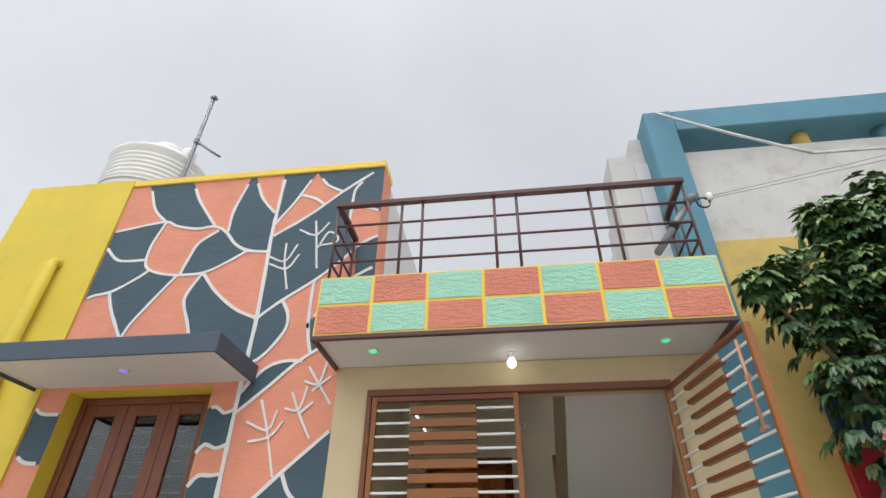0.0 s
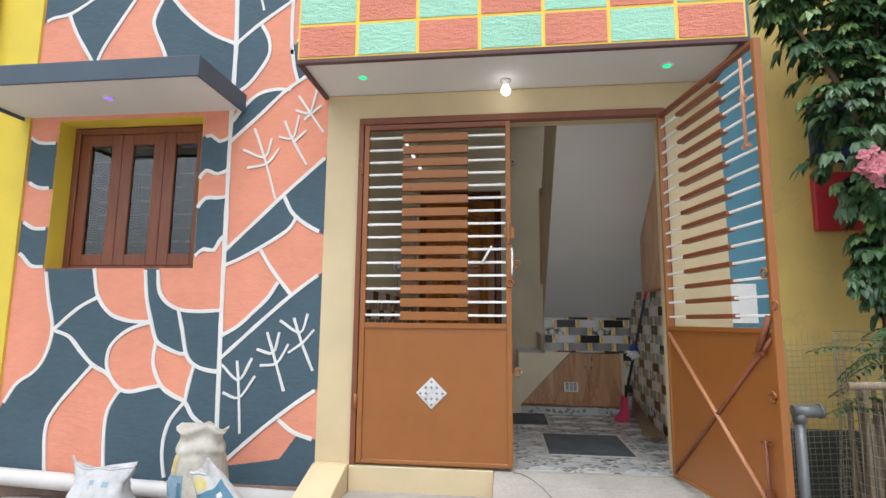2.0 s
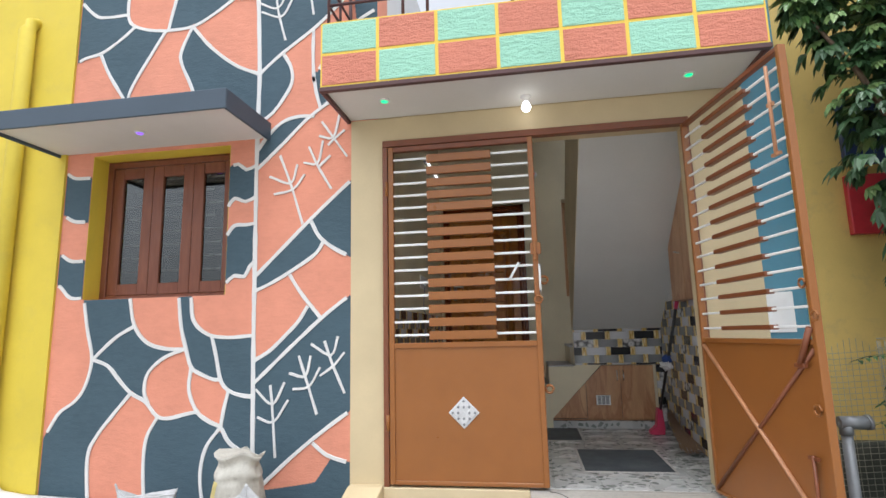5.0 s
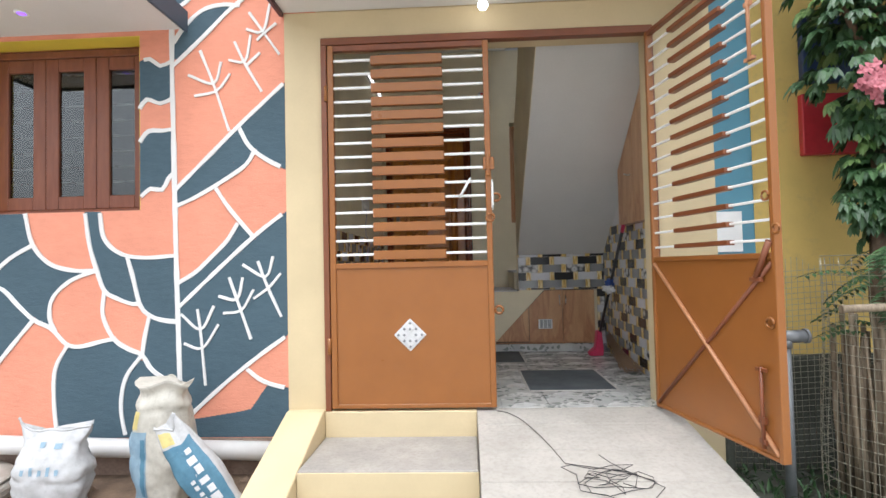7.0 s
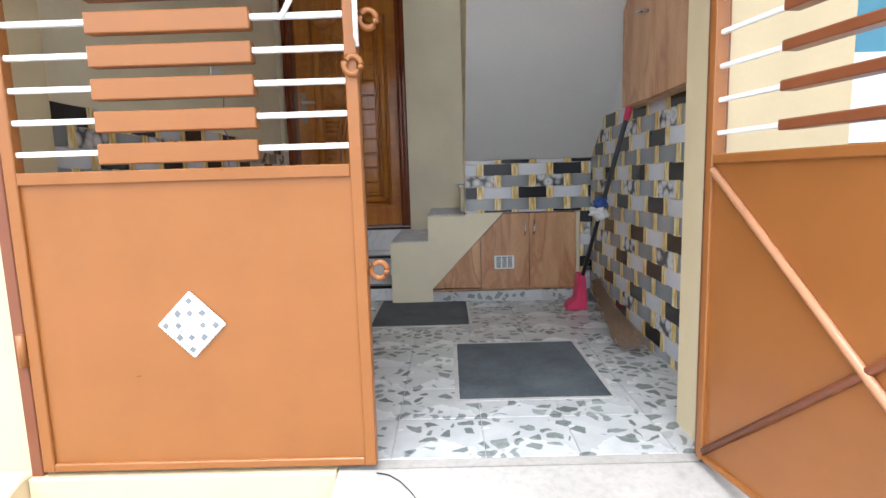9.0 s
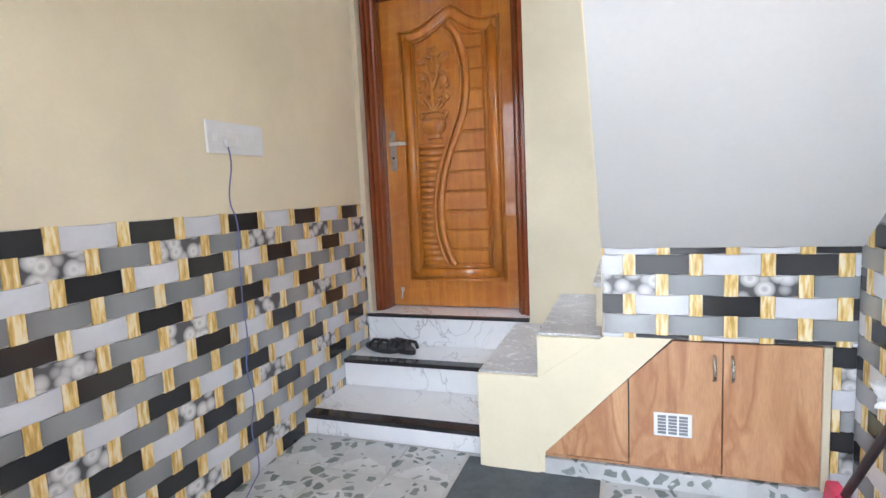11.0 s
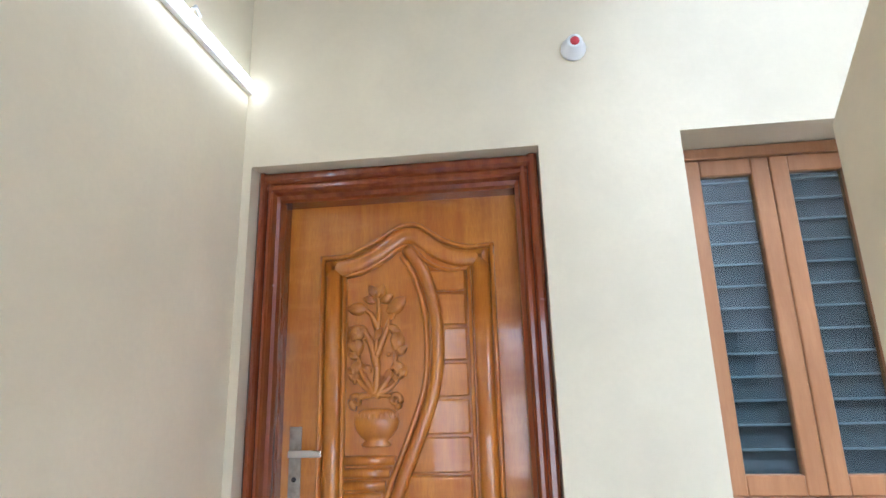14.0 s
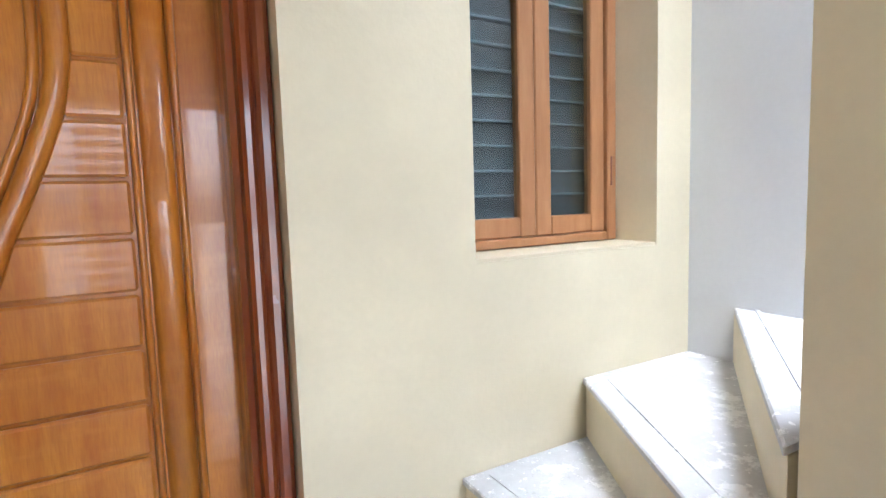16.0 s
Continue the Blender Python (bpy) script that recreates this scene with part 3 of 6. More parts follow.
stroke(0.034, (-1.88, 3.5), (-1.64, 3.51), (-1.45, 3.6), (-1.27, 3.72))
stroke(0.034, (-2.76, 3.23), (-2.64, 3.33), (-2.46, 3.37), (-2.28, 3.48), (-2.17, 3.57))
stroke(0.034, (-2.48, 3.37), (-2.38, 3.17), (-2.2, 2.9))
stroke(0.034, (-1.88, 3.5), (-2.01, 3.29), (-2.15, 3.05), (-2.2, 2.9))
stroke(0.034, (-1.64, 3.51), (-1.73, 3.3), (-1.72, 3.19), (-1.64, 3.02), (-1.57, 2.85))
stroke(0.034, (-1.64, 3.51), (-1.47, 3.31), (-1.25, 3.13), (-1.04, 3.03))
stroke(0.034, (-0.85, 3.19), (-0.78, 3.06), (-0.77, 2.93), (-0.84, 2.8), (-0.93, 2.69), (-1.04, 2.62))
stroke(0.034, (-0.6, 3.37), (-0.6, 3.13), (-0.59, 2.92), (-0.59, 2.96), (-0.57, 2.83), (-0.53, 2.69))
stroke(0.042, (-1.08, 4.54), (-1.08, 4.2), (-1.08, 3.85), (-1.06, 3.49), (-1.04, 3.03), (-1.04, 2.79), (-1.04, 2.26), (-1.03, 1.62), (-1.02, 1), (-1, 0.19))
stroke(0.022, (-0.92, 3.77), (-0.9, 3.56), (-0.83, 3.29))
stroke(0.022, (-1.06, 3.64), (-0.9, 3.58), (-0.81, 3.75))
stroke(0.022, (-1.04, 3.56), (-0.87, 3.5), (-0.78, 3.64))
stroke(0.022, (-0.68, 4), (-0.65, 3.81), (-0.6, 3.48))
stroke(0.022, (-0.82, 3.91), (-0.66, 3.84), (-0.55, 3.97))
stroke(0.022, (-0.62, 3.7), (-0.54, 3.86), (-0.45, 3.8), (-0.47, 3.74), (-0.61, 3.72))
stroke(0.034, (-1.03, 2.41), (-0.95, 2.52), (-0.83, 2.62), (-0.7, 2.65), (-0.58, 2.64))
stroke(0.034, (-0.44, 2.76), (-0.63, 2.63), (-0.83, 2.44), (-1.04, 2.25))
stroke(0.034, (-1.27, 2.29), (-1.19, 2.31), (-1.12, 2.26), (-1.04, 2.29))
stroke(0.034, (-1.26, 1.98), (-1.21, 2.04), (-1.12, 2.01), (-1.04, 2.04))
stroke(0.034, (-1.26, 1.76), (-1.2, 1.83), (-1.11, 1.83), (-1.03, 1.84))
stroke(0.034, (-1.25, 1.4), (-1.19, 1.45), (-1.11, 1.44), (-1.07, 1.51), (-1.03, 1.55))
stroke(0.034, (-2.79, 2.4), (-2.71, 2.36), (-2.62, 2.3), (-2.47, 2.29))
stroke(0.034, (-2.77, 2.05), (-2.69, 2), (-2.59, 1.94), (-2.45, 1.93))
stroke(0.034, (-2.75, 1.71), (-2.67, 1.67), (-2.58, 1.62), (-2.44, 1.62))
stroke(0.034, (-2.75, 1.48), (-2.65, 1.41), (-2.56, 1.33), (-2.43, 1.33))
stroke(0.034, (-0.3, 2.11), (-0.58, 1.86), (-0.79, 1.66), (-1.02, 1.44))
stroke(0.034, (-0.6, 1.84), (-0.53, 1.71), (-0.42, 1.62), (-0.29, 1.55))
stroke(0.034, (-0.49, 1.69), (-0.55, 1.59), (-0.7, 1.49), (-0.88, 1.39), (-1.02, 1.33))
stroke(0.034, (-0.76, 1.45), (-0.66, 1.3), (-0.51, 1.12))
stroke(0.034, (-0.61, 1.21), (-0.68, 1.1), (-0.78, 1), (-0.89, 0.9), (-1.01, 0.83))
stroke(0.034, (-0.29, 1.28), (-0.48, 1.14), (-0.69, 0.96), (-1.01, 0.67))
stroke(0.034, (-0.28, 0.49), (-0.47, 0.36), (-0.68, 0.2), (-0.9, 0.01), (-0.98, -0.06))
stroke(0.034, (-0.56, 0.27), (-0.45, 0.19), (-0.28, 0.14))
stroke(0.034, (-2.44, 1.32), (-2.39, 1.09), (-2.33, 0.86), (-2.37, 0.66), (-2.45, 0.55), (-2.57, 0.47), (-2.66, 0.33))
stroke(0.034, (-2.04, 1.31), (-1.99, 1.11), (-1.88, 0.98), (-1.73, 0.93), (-1.56, 0.92))
stroke(0.034, (-1.99, 1.1), (-2.15, 1.01), (-2.32, 0.86))
stroke(0.034, (-2.33, 0.86), (-2.19, 0.81), (-2.09, 0.71), (-1.98, 0.61), (-1.86, 0.55), (-1.76, 0.45), (-1.67, 0.43), (-1.53, 0.46), (-1.42, 0.48))
stroke(0.034, (-1.63, 1.3), (-1.6, 1.09), (-1.55, 0.92), (-1.5, 0.79), (-1.42, 0.74), (-1.31, 0.7), (-1.25, 0.71))
stroke(0.034, (-1.57, 0.92), (-1.73, 0.86), (-1.85, 0.75), (-1.87, 0.62), (-1.83, 0.53))
stroke(0.034, (-1.53, 1.3), (-1.5, 1.13), (-1.39, 1.03), (-1.23, 1), (-1.01, 1.01))
stroke(0.034, (-1.35, 1.02), (-1.31, 0.88), (-1.26, 0.69), (-1.19, 0.62), (-1.1, 0.59), (-1, 0.58))
stroke(0.034, (-1.5, 0.79), (-1.51, 0.63), (-1.44, 0.48), (-1.34, 0.41), (-1.25, 0.37), (-1.18, 0.27), (-1.05, 0.19), (-0.99, 0.18))
stroke(0.034, (-1.2, 0.62), (-1.23, 0.49), (-1.25, 0.36))
stroke(0.034, (-1.98, 0.61), (-2.12, 0.45), (-2.24, 0.3), (-2.3, 0.15), (-2.27, -0.2))
stroke(0.034, (-1.75, 0.44), (-1.83, 0.29), (-1.84, 0.08), (-1.81, -0.22))
stroke(0.034, (-1.26, 0.36), (-1.36, 0.22), (-1.39, 0.02), (-1.34, -0.24))
stroke(0.022, (-0.85, 2.35), (-0.76, 2.12), (-0.66, 1.81))
stroke(0.022, (-0.93, 2.19), (-0.76, 2.13), (-0.71, 2.27))
stroke(0.022, (-0.89, 2.05), (-0.74, 2.08), (-0.65, 2.19))
stroke(0.022, (-0.62, 2.4), (-0.55, 2.25), (-0.44, 2.06))
stroke(0.022, (-0.66, 2.28), (-0.55, 2.27), (-0.51, 2.44))
stroke(0.022, (-0.54, 2.24), (-0.45, 2.32))
stroke(0.022, (-0.52, 2.59), (-0.43, 2.46), (-0.32, 2.3))
stroke(0.022, (-0.54, 2.48), (-0.43, 2.46), (-0.38, 2.64))
stroke(0.022, (-0.47, 2.4), (-0.43, 2.44), (-0.34, 2.51))
stroke(0.022, (-0.88, 0.66), (-0.86, 0.51), (-0.83, 0.17))
stroke(0.022, (-0.99, 0.63), (-0.86, 0.53), (-0.77, 0.68))
stroke(0.022, (-0.97, 0.44), (-0.85, 0.41), (-0.74, 0.56))
stroke(0.022, (-0.67, 0.86), (-0.62, 0.72), (-0.53, 0.46))
stroke(0.022, (-0.74, 0.74), (-0.62, 0.72), (-0.58, 0.86))
stroke(0.022, (-0.71, 0.63), (-0.59, 0.65), (-0.51, 0.78))
stroke(0.022, (-0.48, 0.96), (-0.42, 0.8), (-0.33, 0.6))
stroke(0.022, (-0.58, 0.94), (-0.43, 0.86), (-0.38, 0.99))
stroke(0.022, (-0.51, 0.72), (-0.41, 0.79), (-0.33, 0.88))
stroke(0.0, (-0.42, 0.18), (-0.53, 0.03), (-0.59, 0), (-0.98, -0.06))
stroke(0.034, (-0.31, 3.76), (-0.29, 3.72), (-0.27, 3.67))
stroke(0.0, (-0.27, 3.67), (-0.24, 3.32))
stroke(0.0, (-2.72, 2.63), (-1.03, 2.63))
stroke(0.0, (-2.2, 2.9), (-2.2, 2.60))
stroke(0.0, (-1.57, 2.85), (-1.57, 2.60))
stroke(0.0, (-0.44, 2.76), (-0.2, 2.94), (-0.03, 3.07))
NAVY_AT = [(-2.07, 4.32), (-1.25, 3.92), (-0.96, 4.32), (-0.51, 4.45), (-0.17, 4.28), (-0.73, 3.64), (-0.15, 3.62), (-2.52, 3.89), (-2.74, 3.54), (-2.25, 3.22), (-1.58, 3.7), (-1.31, 2.95), (-0.93, 2.99), (-0.91, 2.91), (-0.54, 2.79), (-0.81, 2.55), (-1.14, 2.16), (-1.13, 1.67), (-2.6, 2.16), (-2.56, 1.48), (-0.41, 1.85), (-0.66, 1.63), (-0.74, 0.98), (-0.66, 0.4), (-0.42, -0.06), (-2.18, 1.18), (-1.97, 0.88), (-2.39, 0.4), (-1.43, 0.92), (-1.18, 0.79), (-1.12, 0.39), (-1.56, 0.17)]


def navy_bm():
    """Fills the fields between the brush lines from the spots named, as runs of a fine grid."""
    step, x0, z0 = 0.005, -2.69, -0.16
    nx, nz = 522, 954
    free = np.zeros((nz, nx), bool)
    for j in range(nz):
        for i in range(nx):
            free[j, i] = mural_limits(x0 + (i + 0.5) * step, z0 + (j + 0.5) * step)
    line = np.zeros((nz, nx), bool)
    for wide, pts in STROKES:
        if wide == 0.022:
            continue
        ext = [2 * pts[0] - pts[1]] + pts + [2 * pts[-1] - pts[-2]]
        for a, b in zip(ext, ext[1:]):
            for k in range(14):
                p = a.lerp(b, k / 13)
                i, j = int((p.x - x0) / step), int((p.y - z0) / step)
                if 0 <= i < nx and 0 <= j < nz:
                    line[max(0, j - 2):j + 3, max(0, i - 2):i + 3] = True
    fill = np.zeros((nz, nx), bool)
    for x, z in NAVY_AT:
        fill[min(nz - 1, max(0, int((z - z0) / step))), min(nx - 1, max(0, int((x - x0) / step)))] = True
    room = free & ~line

    def spread(f):
        g = f.copy()
        g[1:] |= f[:-1]
        g[:-1] |= f[1:]
        g[:, 1:] |= f[:, :-1]
        g[:, :-1] |= f[:, 1:]
        return g
    while True:
        more = spread(fill) & room
        if (more == fill).all():
            break
        fill = more
    fill = spread(spread(spread(spread(fill)))) & free
    bm = bmesh.new()
    y = 0.0165
    for j in range(nz):
        i = 0
        while i < nx:
            if fill[j, i]:
                k = i
                while k < nx and fill[j, k]:
                    k += 1
                q = [bm.verts.new((x0 + u * step, y, z0 + v * step)) for u, v in ((i, j), (k, j), (k, j + 1), (i, j + 1))]
                bm.faces.new(q)
                i = k
            else:
                i += 1
    return bm


def line_bm(width, pts, bm, proud=0.0):
    """One painted line, a little proud and uneven."""
    rows = []
    for n, p in enumerate(pts):
        d = (pts[min(n + 1, len(pts) - 1)] - pts[max(n - 1, 0)])
        d = d.normalized() if d.length > 1e-6 else Vector((1, 0))
        w = width / 2 * (1 + 0.22 * noise.noise((p.x * 9, p.y * 9, 0.3)))
        s = Vector((-d.y, d.x)) * w
        rows.append([bm.verts.new((q.x, yy, q.y)) for q, yy in ((p - s, 0.017), (p - s * 0.85, 0.0135 - proud), (p + s * 0.85, 0.0135 - proud), (p + s, 0.017))])
    for a, b in zip(rows, rows[1:]):
        for k in range(3):
            bm.faces.new((a[k], a[k + 1], b[k + 1], b[k]))


facade = bpy.data.objects["wall_facade"]
part("mural_fields", navy_bm(), M_NAVY, facade, "navy blue painted fields")
for n_line, (w, pts) in enumerate(STROKES):
    if w:
        lb = bmesh.new()
        line_bm(w * 0.84, [p for p in pts if mural_limits(p.x, p.y)], lb, n_line * 0.00006)
        part("mural_line", lb, M_WHITELINE, facade)


# ---- house front: window, gate, steps, rail ----
def casement(name, label, x0, x1, z0, z1, y, leaves, wood_m, stile=0.085, bars=0, glass_m=None):
    """A wooden window in its opening: outer frame, glazed leaves with a bead, bars behind the glass."""
    w = thing(name, label, "window")
    w["kind"] = "structure"
    f = 0.05 if leaves == 3 else 0.042
    part("window_frame", joined(box(x0, x0 + f, y, y + 0.09, z0, z1, 0.004), box(x1 - f, x1, y, y + 0.09, z0, z1, 0.004),
                                box(x0 + f, x1 - f, y + 0.002, y + 0.09, z1 - f, z1, 0.004), box(x0 + f, x1 - f, y + 0.002, y + 0.09, z0, z0 + f * 0.7, 0.004)), wood_m, w)
    inner0, inner1 = x0 + f + 0.002, x1 - f - 0.002
    lw = (inner1 - inner0) / leaves
    for i in range(leaves):
        a, b = inner0 + i * lw + 0.0015, inner0 + (i + 1) * lw - 0.0015
        c, d = z0 + f * 0.7 + 0.002, z1 - f - 0.002
        leaf = part("window_leaf", joined(
            box(a, a + stile, y + 0.012, y + 0.05, c, d, 0.004), box(b - stile, b, y + 0.012, y + 0.05, c, d, 0.004),
            box(a + stile, b - stile, y + 0.013, y + 0.05, d - stile, d, 0.004), box(a + stile, b - stile, y + 0.013, y + 0.05, c, c + stile, 0.004)), wood_m, w)
        pane = part("pane", box(a + stile, b - stile, y + 0.030, y + 0.034, c + stile, d - stile), glass_m or M_GLASS, leaf, "dark reflecting glass pane")
        pane.visible_shadow = False
    for k in range(bars):
        z = z0 + 0.13 + (z1 - z0 - 0.26) * k / (bars - 1)
        part("bar", tube([(x0 + 0.03, y + 0.13, z), (x1 - 0.03, y + 0.13, z)], 0.007, 6), M_STEEL, w)
    return w


casement("window_1", "brown wooden three-leaf window deep in the mural wall", WX0 + 0.002, WX1 - 0.002, WZ0 + 0.002, WZ1 - 0.01, 0.175, 3, M_WINDARK, 0.090, 9)
structure("trim_window_reveal", joined(box(WX0, WX0 + 0.004, 0.021, 0.174, WZ0 + 0.004, WZ1 - 0.004), box(WX0 + 0.005, WX1 - 0.005, 0.021, 0.174, WZ1 - 0.005, WZ1 - 0.001),
                                       box(WX1 - 0.004, WX1, 0.021, 0.174, WZ0 + 0.004, WZ1 - 0.004)), M_YELLOW, "yellow painted window reveal", "trim")

# gate frame
gf = thing("gateway", "brown painted steel gate frame set in the cream pillars", "gateway")
part("head", box(-0.045, 2.06, -0.012, 0.05, 2.338, 2.386, 0.003), M_GATEDARK, gf)
part("post", box(-0.045, -0.008, -0.012, 0.05, 0.0, 2.337, 0.003), M_GATEDARK, gf)
part("post", box(2.026, 2.06, -0.012, 0.05, 0.0, 2.337, 0.003), M_GATEDARK, gf)


def gate_leaf(label, at, turn, braced):
    """A steel gate leaf: sheet below, barred grille with flat slats above."""
    W, H, ZM = 1.0 if braced else 1.03, 2.33, 0.915
    g = thing("gate_leaf", label, "gate", at, "gate leaves", turn)
    s = 0.026 if braced else 0.036
    bar = 0.0065 if braced else 0.008
    fr = part("leaf_frame", joined(box(0, s, -0.02, 0.02, 0.02, H, 0.003), box(W - s, W, -0.02, 0.02, 0.02, H, 0.003),
                                   box(s, W - s, -0.019, 0.019, ZM - s / 2, ZM + s / 2, 0.003),
                                   box(s, W - s, -0.019, 0.019, 0.02, 0.02 + s * 0.7, 0.003)), M_GATE, g)
    part("top_rail", box(s, W - s, -0.019, 0.019, H - s, H, 0.003), M_GATEDARK, g, "dark brown top rail")
    part("sheet", box(s - 0.002, W - s + 0.002, -0.008, -0.002, 0.03, ZM), M_GATE, g, "brown painted sheet steel")
    for k in range(15):
        z = 0.985 + k * 0.0893
        part("bar", box(s - 0.005, W - s + 0.005, -bar, bar, z - bar, z + bar, 0.0025), M_WHITEBAR, g)
        if braced:
            # Slats of this leaf take a darker brown than those of the closed one.
            part("slat", box(W * 0.25, W * 0.70, -0.022, 0.022, z - 0.013, z + 0.012, 0.003), M_SLATDARK, g)
        else:
            part("slat", box(W * 0.27, W * 0.715, -0.018, 0.018, z - 0.034, z + 0.024, 0.003), M_GATE, g)
    if not braced:
        part("hinge", tube([(-0.012, -0.022, 1.97), (-0.012, -0.022, 2.07)], 0.012, 8), M_GATE, g)
        part("hinge", tube([(-0.012, -0.022, 0.36), (-0.012, -0.022, 0.46)], 0.012, 8), M_GATE, g)
        part("handle", tube([(W + 0.004, -0.03, 1.25), (W + 0.004, -0.045, 1.27), (W + 0.004, -0.045, 1.41), (W + 0.004, -0.03, 1.43)], 0.007, 8), M_WHITEBAR, g, "white painted pull handle")
        part("bolt", tube([(0.83, -0.03, 1.33), (0.90, -0.03, 1.45)], 0.008, 8), M_WHITEBAR, g, "white painted bolt rod")
        for zt, xo in ((0.62, 0.030), (1.20, -0.012), (1.33, 0.030)):
            part("lock_tab", tube([(W + xo + 0.024 * math.cos(a * math.pi / 8), 0.012 if xo > 0 else -0.026, zt + 0.024 * math.sin(a * math.pi / 8)) for a in range(17)], 0.009, 6), M_GATE, g, "pierced lock tab")
        part("latch", joined(box(W - 0.05, W + 0.02, -0.03, -0.021, 1.50, 1.58, 0.003), box(W - 0.03, W - 0.01, -0.045, -0.03, 1.46, 1.60, 0.003)), M_GATE, g)
        dia = bmesh.new()
        box_bm(dia, -0.073, 0.073, -0.016, -0.009, -0.073, 0.073, 0.004)
        for u in (-1, 1):
            for v in (-1, 1):
                box_bm(dia, u * 0.034 - 0.024, u * 0.034 + 0.024, -0.021, -0.015, v * 0.034 - 0.024, v * 0.034 + 0.024, 0.006)
        lathe([(0.004, -0.001), (0.022, -0.001), (0.022, 0.006), (0.012, 0.008)], 12, dia)
        moved(dia, Matrix.Translation((W * 0.485, 0, 0.475)) @ Matrix.Rotation(radians(45), 4, 'Y'))
        orn = part("ornament", dia, M_WHITEORN, g, "white pierced diamond ornament")
        for u in range(-2, 3):
            for v in range(-2, 3):
                if (u + v) % 2 == 0 and (u, v) != (0, 0):
                    part("piercing", moved(box(-0.007, 0.007, -0.0225, -0.019, -0.007, 0.007), Matrix.Translation((W * 0.485, 0, 0.475)) @ Matrix.Rotation(radians(45), 4, 'Y') @ Matrix.Translation((u * 0.026, 0, v * 0.026))), M_GALV, orn)
    else:
        # Crossed braces: one in a paler brown, the other in a darker one.
        part("brace", tube([(s, -0.016, ZM - 0.03), (W - s, -0.016, 0.05)], 0.011, 8), M_GATELIGHT, g, "pale brown brace bar")
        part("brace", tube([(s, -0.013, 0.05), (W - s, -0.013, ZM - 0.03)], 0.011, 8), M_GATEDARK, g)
        for z, r in ((1.03, 0.02), (0.62, 0.022), (1.18, 0.02)):
            ring = [(W - 0.02 + (0.035 if z == 1.03 else -0.02) + r * math.cos(a * math.pi / 6), -0.024, z + r * math.sin(a * math.pi / 6)) for a in range(13)]
            part("ring", tube(ring, 0.006, 6), M_GATE, g)
        part("bolt", joined(tube([(W - 0.10, -0.03, 0.06), (W - 0.10, -0.03, 0.42)], 0.009, 8), box(W - 0.13, W - 0.07, -0.035, -0.02, 0.40, 0.415), box(W - 0.12, W - 0.08, -0.036, -0.02, 0.17, 0.20), box(W - 0.12, W - 0.08, -0.036, -0.02, 0.08, 0.10)), M_GATEDARK, g, "brown drop bolt")
        part("bolt", joined(tube([(W - 0.09, -0.03, 1.80), (W - 0.09, -0.03, 2.26)], 0.009, 8), box(W - 0.12, W - 0.06, -0.036, -0.02, 1.80, 1.815), box(W - 0.11, W - 0.07, -0.036, -0.02, 2.05, 2.07)), M_GATELIGHT, g, "pale brown top bolt")
        part("latch", joined(tube([(W - 0.10, -0.035, 0.82), (W - 0.02, -0.03, 0.98)], 0.014, 8), box(W - 0.14, W - 0.07, -0.04, -0.02, 0.80, 0.82, 0.003)), M_GATEDARK, g)
    return g


M_SLATDARK = plain("dark_slat_brown", (0.20, 0.062, 0.022), 0.35, 0.0, 0.1, 8)
M_GATELIGHT = plain("pale_gate_brown", (0.50, 0.24, 0.12), 0.35, 0.0, 0.08)
M_WHITEORN = plain("white_resin", (0.64, 0.64, 0.64), 0.4, 0.0, 0.04)
gate_leaf("closed brown steel gate leaf with white grille bars", (0, 0, 0), 0, False)
gate_leaf("open brown steel gate leaf with crossed brace bars", (2.022, -0.006, 0), -79.0, True)

# steps, cheek, ramp before the gate
steps_out = thing("entrance_steps", "cream edged cement steps below the closed gate leaf", "steps")
part("threshold", box(-0.045, 0.905, -0.03, 0.12, -0.42, 0.004, 0.004), M_CREAM, steps_out, "cream painted threshold")
part("tread", box(-0.045, 0.903, -0.58, -0.031, -0.42, -0.15, 0.006), M_CONC, steps_out)
part("riser", box(-0.045, 0.903, -0.592, -0.581, -0.42, -0.158, 0.002), M_CREAM, steps_out, "cream painted riser")
part("tread", box(-0.045, 0.903, -1.02, -0.593, -0.42, -0.285, 0.006), M_CONC, steps_out)
cheek = thing("step_cheek", "sloping cream painted cheek wall beside the steps", "step cheek")
part("cheek", prism([(0.016, 0.012), (0.016, G), (-1.15, G), (-1.15, -0.36), (-0.05, 0.012)], 'x', -0.285, -0.048, 0.006), M_CREAM, cheek)
ramp = thing("ramp", "pale cement ramp with score lines before the open gate", "ramp")
RS = 0.15
cuts = (0.0, -0.20, -0.50, -0.80, -1.15, -1.75)
for a, b in zip(cuts, cuts[1:]):
    xr = 2.12
    part("slab", prism([(a - 0.004, a * RS), (a - 0.004, G), (b + 0.004, G), (b + 0.004, b * RS)], 'x', 0.907, xr, 0.004), M_RAMP, ramp)
structure("floor_threshold", box(0.907, 2.026, 0.004, 0.05, -0.1, -0.003), M_RAMP, "cement threshold strip in the gateway", "floor")


def rod(bm, a, b, r):
    return tube([a, b], r, 8, bm)


rail = thing("terrace_railing", "maroon painted steel railing on the canopy terrace", "railing")
RZ, RY = 3.755, -0.45
part("top_rail", joined(box(-0.31, 2.36, RY - 0.025, RY + 0.025, RZ - 0.02, RZ + 0.02, 0.004)), M_RAIL, rail)
part("top_rail", joined(box(2.31, 2.36, RY + 0.026, 0.02, RZ - 0.02, RZ + 0.02, 0.004)), M_RAIL, rail)
part("top_rail", joined(box(-0.31, -0.26, RY + 0.026, 0.02, RZ - 0.02, RZ + 0.02, 0.004)), M_RAIL, rail)
